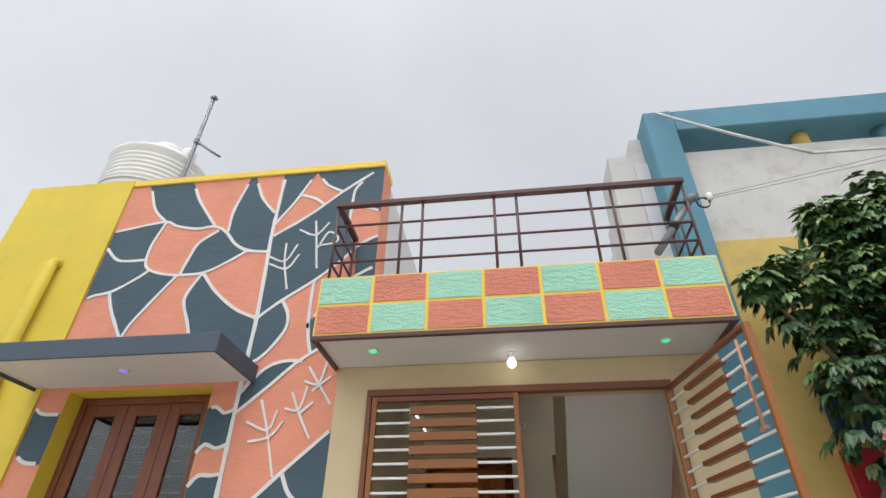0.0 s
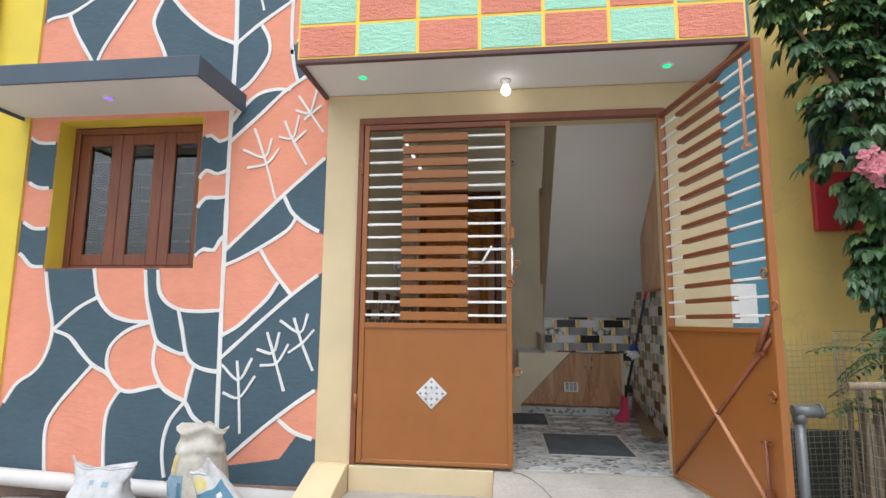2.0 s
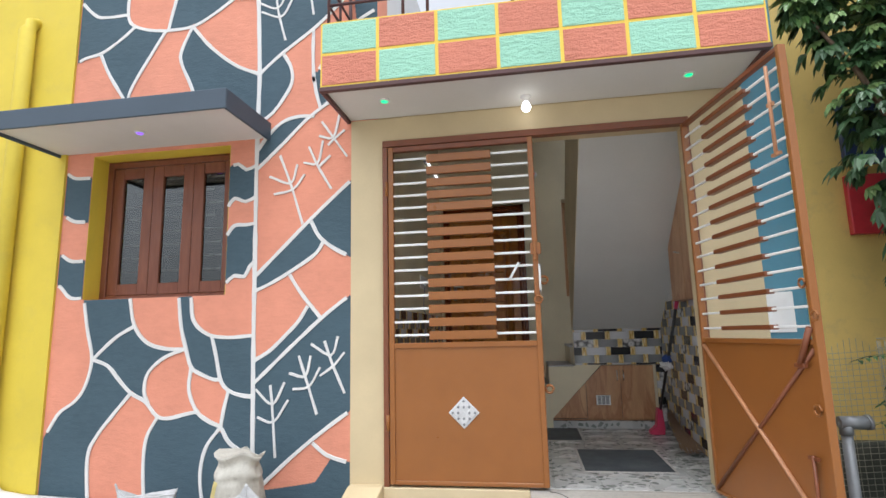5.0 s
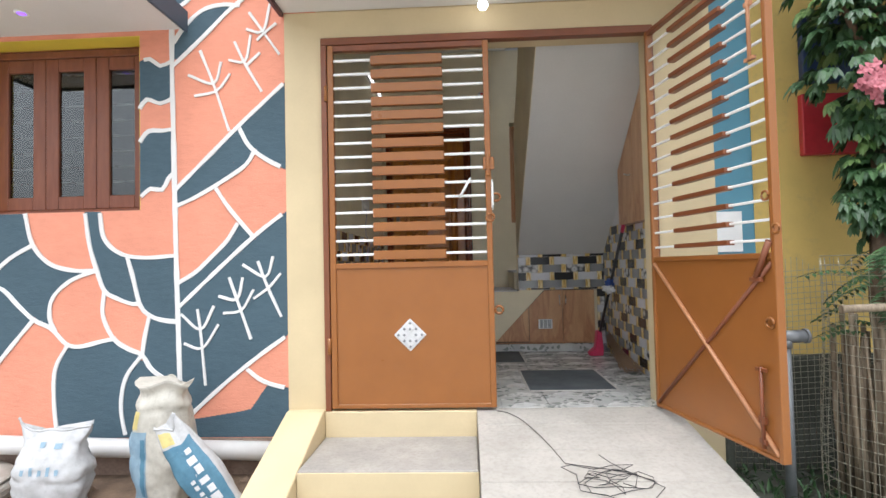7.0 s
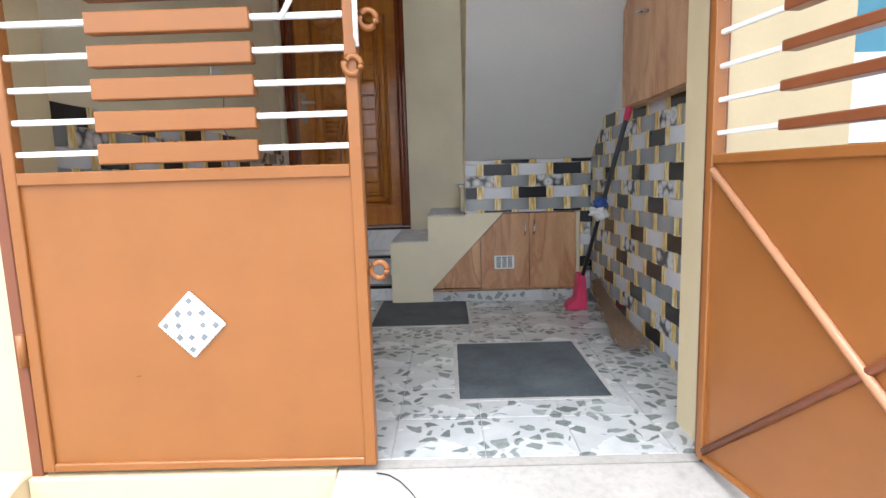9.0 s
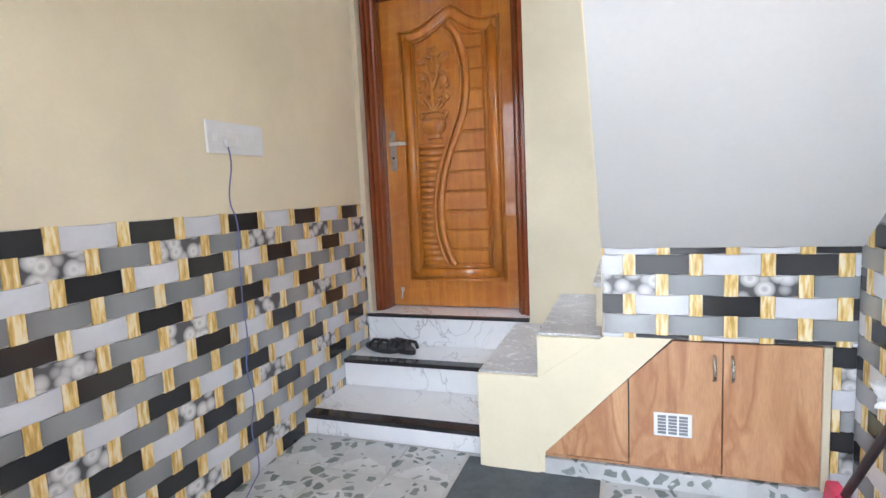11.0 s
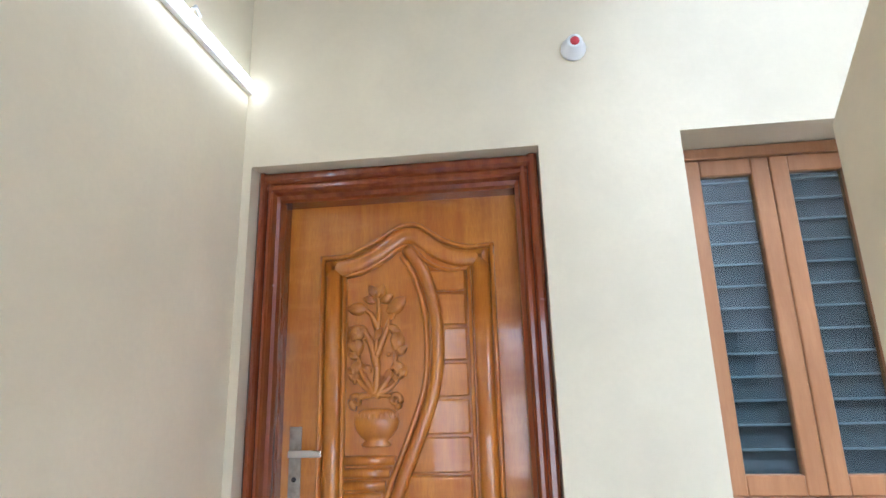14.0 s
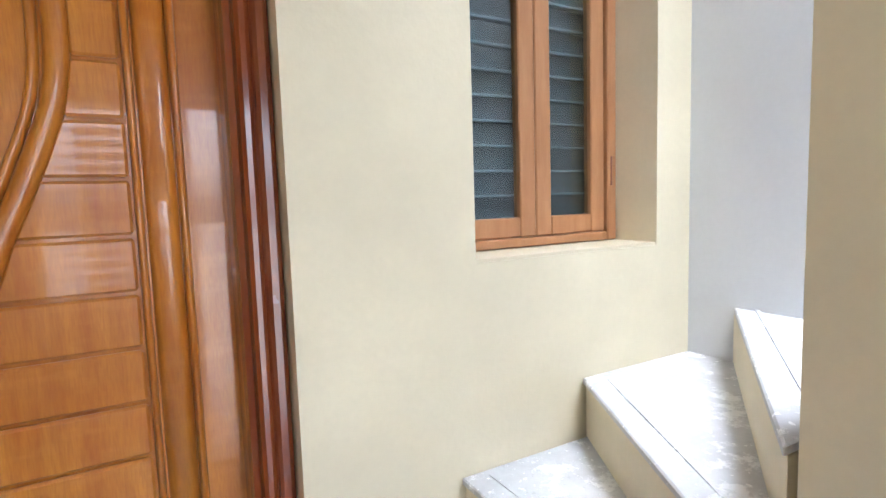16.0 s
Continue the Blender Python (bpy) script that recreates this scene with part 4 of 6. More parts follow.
for z in (3.21, 3.37, 3.55):
    part("rail_bar", tube([(-0.30, RY, z), (2.35, RY, z)], 0.010, 8), M_RAIL, rail)
    part("rail_bar", tube([(2.34, RY, z), (2.34, 0.02, z)], 0.010, 8), M_RAIL, rail)
    part("rail_bar", tube([(-0.29, RY, z), (-0.29, 0.02, z)], 0.010, 8), M_RAIL, rail)
for x in (-0.29, 0.225, 0.39, 0.945, 1.115, 1.66, 1.82, 2.34):
    part("post", tube([(x, RY, 3.0), (x, RY, RZ - 0.02)], 0.011, 8), M_RAIL, rail)
for x in (-0.29, 2.34):
    part("post", tube([(x, -0.01, 3.0), (x, -0.01, RZ - 0.02)], 0.014, 8), M_RAIL, rail)
    part("post", tube([(x, -0.23, 3.0), (x, -0.23, RZ - 0.02)], 0.010, 8), M_RAIL, rail)
structure("terrace_floor", box(-0.083, 1.388, 0.56, 3.4, CEIL + 0.122, CEIL + 0.14), M_CONC, "cement terrace floor over the porch", "roof")
structure("terrace_edge", box(-0.31, 2.38, -0.49, 0.012, 3.002, 3.03), M_CONC, "cement top of the canopy", "roof")

# lamps of the front
for x, y, z, m, nm in ((0.045, -0.27, 2.574, M_GREEN_LED, "green"), (2.02, -0.24, 2.574, M_GREEN_LED, "green"), (-1.80, -0.29, 2.499, M_PURPLE_LED, "purple")):
    d = thing("downlight", f"small round {nm} glowing led downlight under the slab", "lamp", (x, y, z), "front downlights")
    part("ring", lathe([(0.0, 0.0), (0.040, 0.0), (0.040, -0.006), (0.028, -0.009), (0.027, -0.004), (0.0, -0.004)], 20), M_WHITEPLASTIC, d)
    part("led", lathe([(0.0, -0.005), (0.025, -0.005), (0.022, -0.010), (0.0, -0.011)], 20), m, d)
bulb = thing("bulb_lamp", "lit white led bulb in a ceiling holder", "lamp", (1.0, -0.13, 2.574))
part("holder", lathe([(0.0, 0.0), (0.035, 0.0), (0.035, -0.012), (0.02, -0.018), (0.02, -0.042), (0.0, -0.042)], 18), M_WHITEPLASTIC, bulb)
part("bulb", lathe([(0.0, -0.040), (0.018, -0.040), (0.022, -0.050), (0.031, -0.070), (0.031, -0.085), (0.021, -0.102), (0.0, -0.108)], 18), M_BULB, bulb)

# pipes
def pvc(name, label, path, r, m):
    return tagged(part(name, tube(path, r, 14), m), label, "pipe")


pvc("drain_pipe", "white plastic drain pipe along the foot of the mural", [(-0.30, -0.06, -0.225), (-1.5, -0.06, -0.195), (-2.75, -0.06, -0.15), (-2.95, -0.07, -0.12), (-3.10, -0.07, -0.02), (-3.12, -0.07, 0.06)], 0.058, M_PVC)
pvc("drain_pipe", "white plastic drain pipe sloping into the ground", [(-3.4, -0.12, -0.18), (-2.9, -0.30, -0.30), (-2.45, -0.42, -0.42)], 0.05, M_PVC)
pvc("rain_pipe", "yellow painted rainwater pipe on the yellow wall", [(-3.12, -0.07, 0.062), (-3.12, -0.07, 3.60), (-3.12, -0.03, 3.68), (-3.12, 0.02, 3.70)], 0.06, M_YELLOW)

# bags of cement, manhole, rubble
def sack(label, at, w, d, h, turn, tilt, base_m, prints, pinch=1.0, cuff=False, seed=0.0, ears=1.0):
    """A filled woven sack on its end: bulged belly, creases, and a pinched or rolled mouth. prints: (material, label, u0, u1, v0, v1) laid on its face."""
    sk = thing("cement_sack", label, "sack", at, "cement sacks", turn)
    sk.rotation_euler.y = radians(tilt)

    def surf(u, v, lift=0.0):
        """Point at u turns round (front at 0.75) and v up the sack."""
        a = 2 * math.pi * u
        c, q = math.cos(a), math.sin(a)
        sq = (abs(c) ** 3.2 + abs(q) ** 3.2) ** (-1 / 3.2)
        belly = 0.86 + 0.20 * math.sin(min(1.0, v / 0.8) * math.pi * 0.8)
        flat = belly * (1 - pinch * max(0.0, (v - 0.45) / 0.55) ** 1.6 * 0.93)
        wide = belly * (1 - 0.10 * math.sin(min(1.0, max(0.0, (v - 0.55) / 0.45)) * math.pi)) + 0.12 * pinch * ears * max(0.0, v - 0.82) / 0.18
        if cuff and v > 0.78:
            wide, flat = wide * 0.96 + 0.10 * math.sin((v - 0.78) / 0.22 * math.pi * 2.2), flat * 0.92 + 0.10 * math.sin((v - 0.78) / 0.22 * math.pi * 2.2)
        crease = 0.085 * noise.noise((c * 1.6 + seed, q * 1.6, v * 5)) + 0.05 * noise.noise((c * 5 + seed, q * 5, v * 12 + c * 3)) - 0.05 * max(0.0, math.sin(v * 17 + 3.0 * noise.noise((c * 2 + seed, q * 2, v * 3)))) ** 4
        n = 1 + crease + lift
        top = 1 + (0.09 * noise.noise((c * 1.5 + seed, q, 2.2)) + 0.10 * abs(c) ** 4 * pinch) * max(0.0, v - 0.7) / 0.3
        return Vector((w / 2 * c * sq * wide * n, d / 2 * q * sq * flat * n, h * v * top))

    def skin(u0, u1, v0, v1, nu, nv, lift=0.0, close=False):
        bm = bmesh.new()
        rings = [[bm.verts.new(surf(u0 + (u1 - u0) * i / nu, v0 + (v1 - v0) * j / nv, lift)) for i in range(nu if close else nu + 1)] for j in range(nv + 1)]
        for a, b in zip(rings, rings[1:]):
            for i in range(nu):
                k = (i + 1) % nu if close else i + 1
                bm.faces.new((a[i], a[k], b[k], b[i])).smooth = True
        if close:
            bm.faces.new(list(reversed(rings[0])))
            bm.faces.new(rings[-1])
        return bm

    part("bag", skin(0, 1, 0, 1, 56, 44, 0.0, True), base_m, sk)
    for k, (m, lab, u0, u1, v0, v1) in enumerate(prints):
        part("print", skin(u0, u1, v0, v1, max(2, int((u1 - u0) * 56)), max(2, int((v1 - v0) * 44)), 0.018 + 0.010 * k), m, sk, lab)
    if pinch > 0.5:
        seam = [surf(0.5 + 0.5 * i / 16, 0.985) for i in range(17)]
        part("seam", tube(seam, 0.006, 6), base_m, sk, "stitched mouth seam")
    return sk


def woven(name, col, dark):
    """Woven plastic: fine crossed threads, smudges and dust."""
    k = Mat(name, 0.55)
    smear = k.noise(9, 6, 0.65)
    c = k.ramp(smear, (0.32, dark), (0.62, col))
    c = k.mix(k.range(k.noise(30, 4), 0.55, 0.7, 0, 0.35), c, tuple(v * 0.7 for v in dark))
    thread = k.mix(0.5, k.noise(60, 1, 0.5, (8, 8, 1)), k.noise(60, 1, 0.5, (1, 1, 8)))
    k.base(c).bump(k.mix(0.5, smear, thread), 0.35, 0.006)
    return k.m


M_SACK = woven("white_woven_sack", (0.52, 0.52, 0.525), (0.40, 0.40, 0.395))
M_SACKCREAM = woven("cream_woven_sack", (0.53, 0.505, 0.44), (0.40, 0.375, 0.32))
M_PRINTBLUE = woven("blue_sack_print", (0.09, 0.215, 0.30), (0.055, 0.15, 0.225))
M_PRINTPALE = woven("faded_blue_print", (0.26, 0.37, 0.45), (0.17, 0.27, 0.35))
M_PRINTYELLOW = woven("yellow_sack_print", (0.62, 0.52, 0.20), (0.45, 0.38, 0.15))
M_PRINTWHITE = woven("white_sack_print", (0.68, 0.68, 0.68), (0.55, 0.56, 0.57))
rows_ = [(M_PRINTPALE, "bar of faded blue lettering", 0.67 + 0.034 * k, 0.684 + 0.034 * k, 0.51, 0.575 + 0.03 * (k % 2)) for k in range(5)]
sack("crumpled white woven cement sack with blue print", (-1.50, -0.42, G), 0.36, 0.24, 0.46, 8, 3, M_SACK,
     rows_ + [(M_PRINTPALE, "bar of faded blue lettering", 0.71, 0.735, 0.80, 0.86), (M_PRINTPALE, "bar of faded blue lettering", 0.78, 0.815, 0.79, 0.85), (M_PRINTPALE, "bar of faded blue lettering", 0.64, 0.88, 0.06, 0.15)], 1.0, False, 1.3)
sack("open cream and blue cement sack standing upright", (-0.90, -0.33, G), 0.31, 0.24, 0.68, -5, 0, M_SACKCREAM,
     [(M_PRINTPALE, "faded blue printed band", 0.60, 0.725, 0.08, 0.64), (M_PRINTYELLOW, "yellow printed corner", 0.60, 0.68, 0.66, 0.80), (M_PRINTBLUE, "blue lettering bar", 0.695, 0.718, 0.12, 0.58), (M_PRINTYELLOW, "yellow printed foot", 0.62, 0.70, 0.02, 0.07)], 0.15, True, 4.7)
sack("blue printed cement sack leaning against another sack", (-0.40, -0.54, G + 0.012), 0.20, 0.13, 0.60, 8, -34, M_SACK,
     [(M_PRINTBLUE, "blue printed face", 0.56, 0.90, 0.02, 0.82), (M_PRINTYELLOW, "yellow printed band", 0.62, 0.74, 0.84, 0.95)]
     + [(M_PRINTWHITE, "white lettering bar", 0.775 - 0.02 * (k % 2), 0.825, 0.70 - 0.095 * k, 0.752 - 0.095 * k + 0.012 * (k % 3)) for k in range(6)]
     + [(M_PRINTWHITE, "white lettering bar", 0.705, 0.735, 0.46 - 0.062 * k, 0.492 - 0.062 * k + 0.008 * (k % 2)) for k in range(6)], 1.0, False, 8.1, -3.0)
mh = thing("manhole_cover", "round cement chamber with a soiled lid", "manhole", (-2.25, -0.42, G))
part("ring", lathe([(0.40, 0.0), (0.42, 0.02), (0.42, 0.10), (0.40, 0.115), (0.05, 0.12)], 40), M_CONC, mh)
part("lid", lathe([(0.40, 0.121), (0.405, 0.125), (0.40, 0.135), (0.30, 0.138), (0.04, 0.140)], 40), M_LID, mh)
for k in range(3):
    part("ring_joint", lathe([(0.421, 0.02 + 0.03 * k), (0.424, 0.024 + 0.03 * k), (0.421, 0.028 + 0.03 * k)], 40), M_CONC, mh)
rm = random.Random(9)
for k in range(30):
    q, a = abs(rm.gauss(0, 0.10)), rm.uniform(0, 6.28)
    w = rm.uniform(0.004, 0.013)
    part("crumb", moved(lathe([(0.0, 0.0), (w, 0.0), (w * 0.8, w * 0.6), (0.0, w * 0.8)], 7), Matrix.Translation((0.04 + q * math.cos(a), -0.02 + q * math.sin(a), 0.139))), M_EARTH, mh)
rub = bmesh.new()
rnd = random.Random(4)
for k in range(130):
    x, y = rnd.uniform(-2.9, -0.32), rnd.uniform(-0.75, -0.02)
    r = rnd.uniform(0.015, 0.06)
    m = Matrix.LocRotScale((x, y, G + r * 0.3), Euler([rnd.uniform(0, 6) for _ in range(3)]), (r, r * rnd.uniform(0.6, 1), r * rnd.uniform(0.5, 0.9)))
    bmesh.ops.create_icosphere(rub, subdivisions=1, radius=1.0, matrix=m)
tagged(part("rubble", rub, M_EARTH), "brown earth clods and broken brick at the wall foot", "rubble", kind="stuff")
structure("ground_earth", box(-4.2, -0.29, -0.85, 0.015, G + 0.002, G + 0.03, 0.01), M_EARTH, "bare damp earth strip below the mural", "ground")
structure("ground_bed", box(2.14, 6.0, -1.6, 0.09, G + 0.002, G + 0.03, 0.01), M_MOSS, "dark mossy planting bed beside the ramp", "ground")

# black cable lying on the ramp
cab = []
for k in range(9):
    t = k / 8
    x, y = 1.03 + 0.30 * t, -0.03 - 0.62 * t * t
    cab.append((x, y, y * RS + 0.006))
for k in range(64):
    a = k * 0.52
    r = 0.075 + 0.045 * math.sin(k * 0.23) + 0.03 * math.sin(k * 1.71)
    x, y = 1.46 + r * 1.6 * math.cos(a) + 0.03 * math.sin(k * 1.3) + 0.10 * math.sin(k * 0.05), -0.75 + r * 1.1 * math.sin(a) + 0.03 * math.cos(k * 0.9) - 0.08 * math.sin(k * 0.05)
    cab.append((x, y, y * RS + 0.006 + 0.004 * (k % 3)))
tagged(part("cable", tube(cab, 0.0018, 6), M_BLACKPLASTIC), "thin black electric cable coiled on the cement ramp", "cable")

# ---- neighbouring house, roof things, street side ----
nh = thing("neighbour_house", "neighbouring house with blue pillars, grey wall and yellow lower wall", "house")
part("pillar", box(2.40, 2.66, 0.03, 0.35, 0.301, 5.04, 0.01), M_BLUE, nh, "blue painted corner pillar")
part("beam", box(2.661, 7.5, 0.03, 0.75, 4.77, 5.03, 0.01), M_BLUE, nh, "blue painted roof beam")
part("parapet", box(2.661, 7.5, 0.16, 0.34, 3.56, 4.60), M_GREYWALL, nh, "grey weathered parapet")
part("wall", box(2.661, 7.5, 0.10, 0.34, 0.30, 3.558), M_YELLOWPALE, nh, "yellow painted wall")
part("plinth", box(2.43, 7.5, 0.028, 0.34, G, 0.298, 0.01), M_MOSS, nh, "dark mossy plinth")
part("column", lathe([(0.07, 0), (0.07, 0.2)], 16, at=(3.80, 0.25, 4.60)), M_YELLOWPALE, nh, "short yellow column")
part("column", lathe([(0.08, 0), (0.08, 0.2)], 16, at=(4.5, 0.25, 4.60)), M_BLUE, nh, "short blue column")
part("board", box(2.985, 3.45, 0.05, 0.099, 1.545, 1.93, 0.006), M_RED, nh, "red painted shutter")
part("board", box(3.0, 3.45, 0.05, 0.099, 2.0, 2.42, 0.006), M_NAVYB, nh, "dark blue painted shutter")
part("poster", box(2.405, 2.575, 0.022, 0.0265, 0.95, 1.20), M_WHITEBAR, nh, "white paper sheet")
structure("wall_stair_head", joined(box(2.06, 2.38, 0.30, 0.75, 3.3, 4.74), box(2.30, 2.399, 0.29, 1.9, 3.3, 4.95)), M_GREYWALL, "white weathered wall of the stair head", "wall")
service = thing("service_pole", "grey galvanised service pipe tied to the railing", "pipe")
part("pipe", tube([(2.06, -0.41, 3.15), (2.22, -0.41, 3.37), (2.37, -0.42, 3.58)], 0.028, 10), M_GALV, service)
part("head", tube([(2.35, -0.42, 3.57), (2.385, -0.43, 3.60), (2.42, -0.45, 3.585)], 0.034, 10), M_GALV, service, "bent pipe head")
part("collar", tube([(2.20, -0.41, 3.345), (2.235, -0.41, 3.39)], 0.034, 10), M_BLACKPLASTIC, service, "black binding tape")
part("insulator", lathe([(0.0, -0.03), (0.018, -0.03), (0.024, 0.0), (0.018, 0.03), (0.0, 0.03)], 12, at=(2.50, -0.46, 3.575)), M_WHITEPLASTIC, service)


def sag(a, b, drop, n=14):
    a, b = Vector(a), Vector(b)
    return [a.lerp(b, k / n) - Vector((0, 0, 4 * drop * (k / n) * (1 - k / n))) for k in range(n + 1)]


for a, b, drop, rad in (((2.508, 0.0, 4.99), (3.45, -0.30, 4.06), 0.02, 0.013), ((3.45, -0.30, 4.06), (6.5, -1.3, 3.05), -0.02, 0.011), ((2.50, -0.46, 3.58), (6.5, -2.4, 3.15), 0.03, 0.0045), ((2.50, -0.46, 3.56), (6.5, -2.4, 3.08), 0.035, 0.0045)):
    tagged(part("overhead_cable", tube(sag(a, b, drop), rad, 6), M_CABLE), "pale sagging overhead service cable", "cable", "overhead cables")
loop = [(2.45 + 0.045 * math.cos(k * 0.6), -0.46 + 0.01 * k / 20, 3.53 + 0.045 * math.sin(k * 0.6)) for k in range(24)]
tagged(part("cable_loop", tube(loop, 0.005, 6), M_BLACKPLASTIC), "dark loop of cable at the service pipe head", "cable")
stub = thing("roof_pipe", "thin pale pipe with a tee standing on the neighbouring roof", "pipe", (3.55, 0.5, 5.03))
part("pipe", tube([(0, 0, 0), (-0.06, 0, 0.28)], 0.022, 8), M_PVC, stub)
part("tee", tube([(-0.13, 0, 0.29), (0.02, 0, 0.31)], 0.03, 8), M_PVC, stub)

tank = thing("water_tank", "white ribbed plastic water tank on the roof", "water tank", (-3.86, 1.5, 4.35))
prof = [(0.0, 0.0), (0.64, 0.0)]
for k in range(24):
    z = 0.06 + k * 0.073
    prof += [(0.645, z), (0.632, z + 0.018), (0.632, z + 0.038), (0.645, z + 0.056)]
prof += [(0.645, 1.84), (0.66, 1.86), (0.66, 1.90), (0.63, 1.93), (0.44, 2.10), (0.27, 2.17), (0.24, 2.18)]
part("body", lathe(prof, 44), M_TANK, tank)
part("lid", lathe([(0.26, 2.18), (0.27, 2.20), (0.27, 2.29), (0.24, 2.33), (0.10, 2.36), (0.0, 2.365)], 28), M_TANK, tank)
part("fitting", lathe([(0.10, 1.86), (0.10, 2.10), (0.07, 2.14), (0.02, 2.15)], 18, at=(0.50, -0.18, 0)), M_TANK, tank, "round inlet fitting")
part("band", lathe([(0.65, 1.28), (0.652, 1.285), (0.652, 1.30), (0.65, 1.305)], 44), M_CABLE, tank)
mast = thing("antenna_mast", "thin grey steel mast with a side arm on the roof", "mast", (-3.25, 1.2, 4.35))
part("mast", tube([(0, 0, 0), (0.02, 0, 1.3), (0.04, 0, 3.10)], 0.026, 8), M_GALV, mast)
part("arm", tube([(0.03, 0, 2.19), (0.54, -0.1, 1.74)], 0.018, 8), M_GALV, mast)
part("clamp", box(0.0, 0.06, -0.035, 0.035, 2.15, 2.23, 0.008), M_GALV, mast)
part("clamp", box(-0.02, 0.05, -0.035, 0.035, 1.42, 1.48, 0.008), M_GALV, mast)
part("cap", box(0.00, 0.09, -0.04, 0.04, 3.09, 3.14, 0.01), M_GALV, mast)


# ---- climbing tree beside the gate ----
def leaf_mesh(bm, p, d, up, ln, wd):
    """One pointed leaf, folded along its rib and drooping."""
    d = d.normalized()
    s = d.cross(up)
    s = s.normalized() if s.length > 1e-4 else Vector((1, 0, 0))
    u = s.cross(d)
    pts = [p, p + d * ln * 0.35 + s * wd + u * wd * 0.25, p + d * ln * 0.7 + s * wd * 0.75 - u * ln * 0.08, p + d * ln - u * ln * 0.25,
           p + d * ln * 0.7 - s * wd * 0.75 - u * ln * 0.08, p + d * ln * 0.35 - s * wd + u * wd * 0.25, p + d * ln * 0.45 - u * ln * 0.02]
    v = [bm.verts.new(q) for q in pts]
    for a, b in ((0, 1), (1, 2), (2, 3), (3, 4), (4, 5), (5, 0)):
        bm.faces.new((v[a], v[b], v[6]))


tree = thing("climbing_tree", "dense green leafy climber with pink flowers beside the gate", "tree", (3.08, -0.42, G))
part("trunk", tube([(0, 0, 0), (0.03, 0.02, 0.5), (-0.04, 0.0, 1.1), (0.03, 0.04, 1.8), (0.0, 0.0, 2.5), (0.06, 0.0, 3.2)], 0.05, 10, None, [1.2, 1.0, 0.9, 0.8, 0.65, 0.4]), M_BARK, tree)
rt = random.Random(11)
crown_a, crown_b = bmesh.new(), bmesh.new()
blobs = [((0.48, 0.0, 3.62), 0.46, 0.42), ((-0.10, 0.05, 3.18), 0.34, 0.34), ((0.25, 0.0, 3.12), 0.44, 0.45), ((0.0, 0.0, 2.72), 0.36, 0.34), ((0.0, 0.0, 2.40), 0.36, 0.40),
         ((0.10, 0.0, 2.02), 0.32, 0.36), ((0.06, -0.02, 1.68), 0.29, 0.30), ((0.66, 0.0, 3.80), 0.38, 0.35), ((0.66, 0.1, 2.9), 0.5, 0.8), ((0.66, 0.05, 2.0), 0.42, 0.6), ((-0.42, 0.0, 3.28), 0.13, 0.12), ((0.15, 0.0, 3.72), 0.16, 0.16)]


def spray(bmx, base, out, ln, count):
    """A hand of narrow leaflets hanging from one stalk end."""
    out = out.normalized()
    side = out.cross(Vector((0.1, 0.2, 1))).normalized()
    up = side.cross(out)
    for k in range(count):
        a = (k - (count - 1) / 2) * (2.5 / count) + rt.uniform(-0.12, 0.12)
        dd = out * math.cos(a) + side * math.sin(a) + Vector((0, 0, -0.45 + rt.uniform(-0.25, 0.1)))
        leaf_mesh(bmx, base, dd, up + Vector((rt.uniform(-0.3, 0.3), -0.3, 0.3)), ln * (1 - 0.28 * abs(a)) * rt.uniform(0.85, 1.1), ln * rt.uniform(0.15, 0.20))


for (cx, cy, cz), rx, rz in blobs:
    n = int(60 + 340 * rx * rz * 2.2)
    for _ in range(n):
        while True:
            q = Vector((rt.uniform(-1, 1), rt.uniform(-1, 1), rt.uniform(-1, 1)))
            if 0.35 < q.length < 1 + 0.35 * noise.noise(q * 2.3 + Vector((cx, cz, 0))):
                break
        base = Vector((cx + q.x * rx, cy + q.y * rx * 0.62, cz + q.z * rz))
        out = Vector((q.x + rt.uniform(-0.4, 0.4), q.y * 1.3 - 0.35, q.z * 0.5 - 0.15))
        # Lit crown put into leaf colour: mostly pale on top, mostly dark below.
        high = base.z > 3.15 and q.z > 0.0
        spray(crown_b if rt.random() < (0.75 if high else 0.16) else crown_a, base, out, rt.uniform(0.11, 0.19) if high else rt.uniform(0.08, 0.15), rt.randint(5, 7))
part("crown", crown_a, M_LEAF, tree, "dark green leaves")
part("crown", crown_b, M_LEAFLITE, tree, "pale green leaves, lighting the crown's top by colour")
for k, (a, b) in enumerate((((0.0, 0.0, 2.3), (-0.45, -0.05, 3.15)), ((0.02, 0.0, 2.5), (0.5, 0.0, 3.5)), ((0.0, 0.02, 1.9), (0.5, -0.05, 2.6)))):
    part("limb", tube([a, (Vector(a) + Vector(b)) / 2 + Vector((0, 0, 0.08)), b], 0.022, 7, None, [1, 0.7, 0.35]), M_BARK, tree)
fl = bmesh.new()
for k in range(40):
    c = Vector((-0.22 + rt.gauss(0, 0.03) + (0.06 if k % 3 == 0 else 0), -0.28 + rt.gauss(0, 0.03), 2.16 + rt.gauss(0, 0.035)))
    for j in range(4):
        a = j * 1.57 + rt.random()
        leaf_mesh(fl, c, Vector((math.cos(a), -0.4, math.sin(a))), Vector((0, -1, 0.2)), 0.034, 0.014)
part("blossom", fl, M_PINK, tree, "pink flower cluster")
GX, GY = 3.04, -0.50
guard = thing("wire_guard", "rusty square wire mesh rolled round the plant stems", "wire mesh", (GX, GY, G))
GR = 0.30


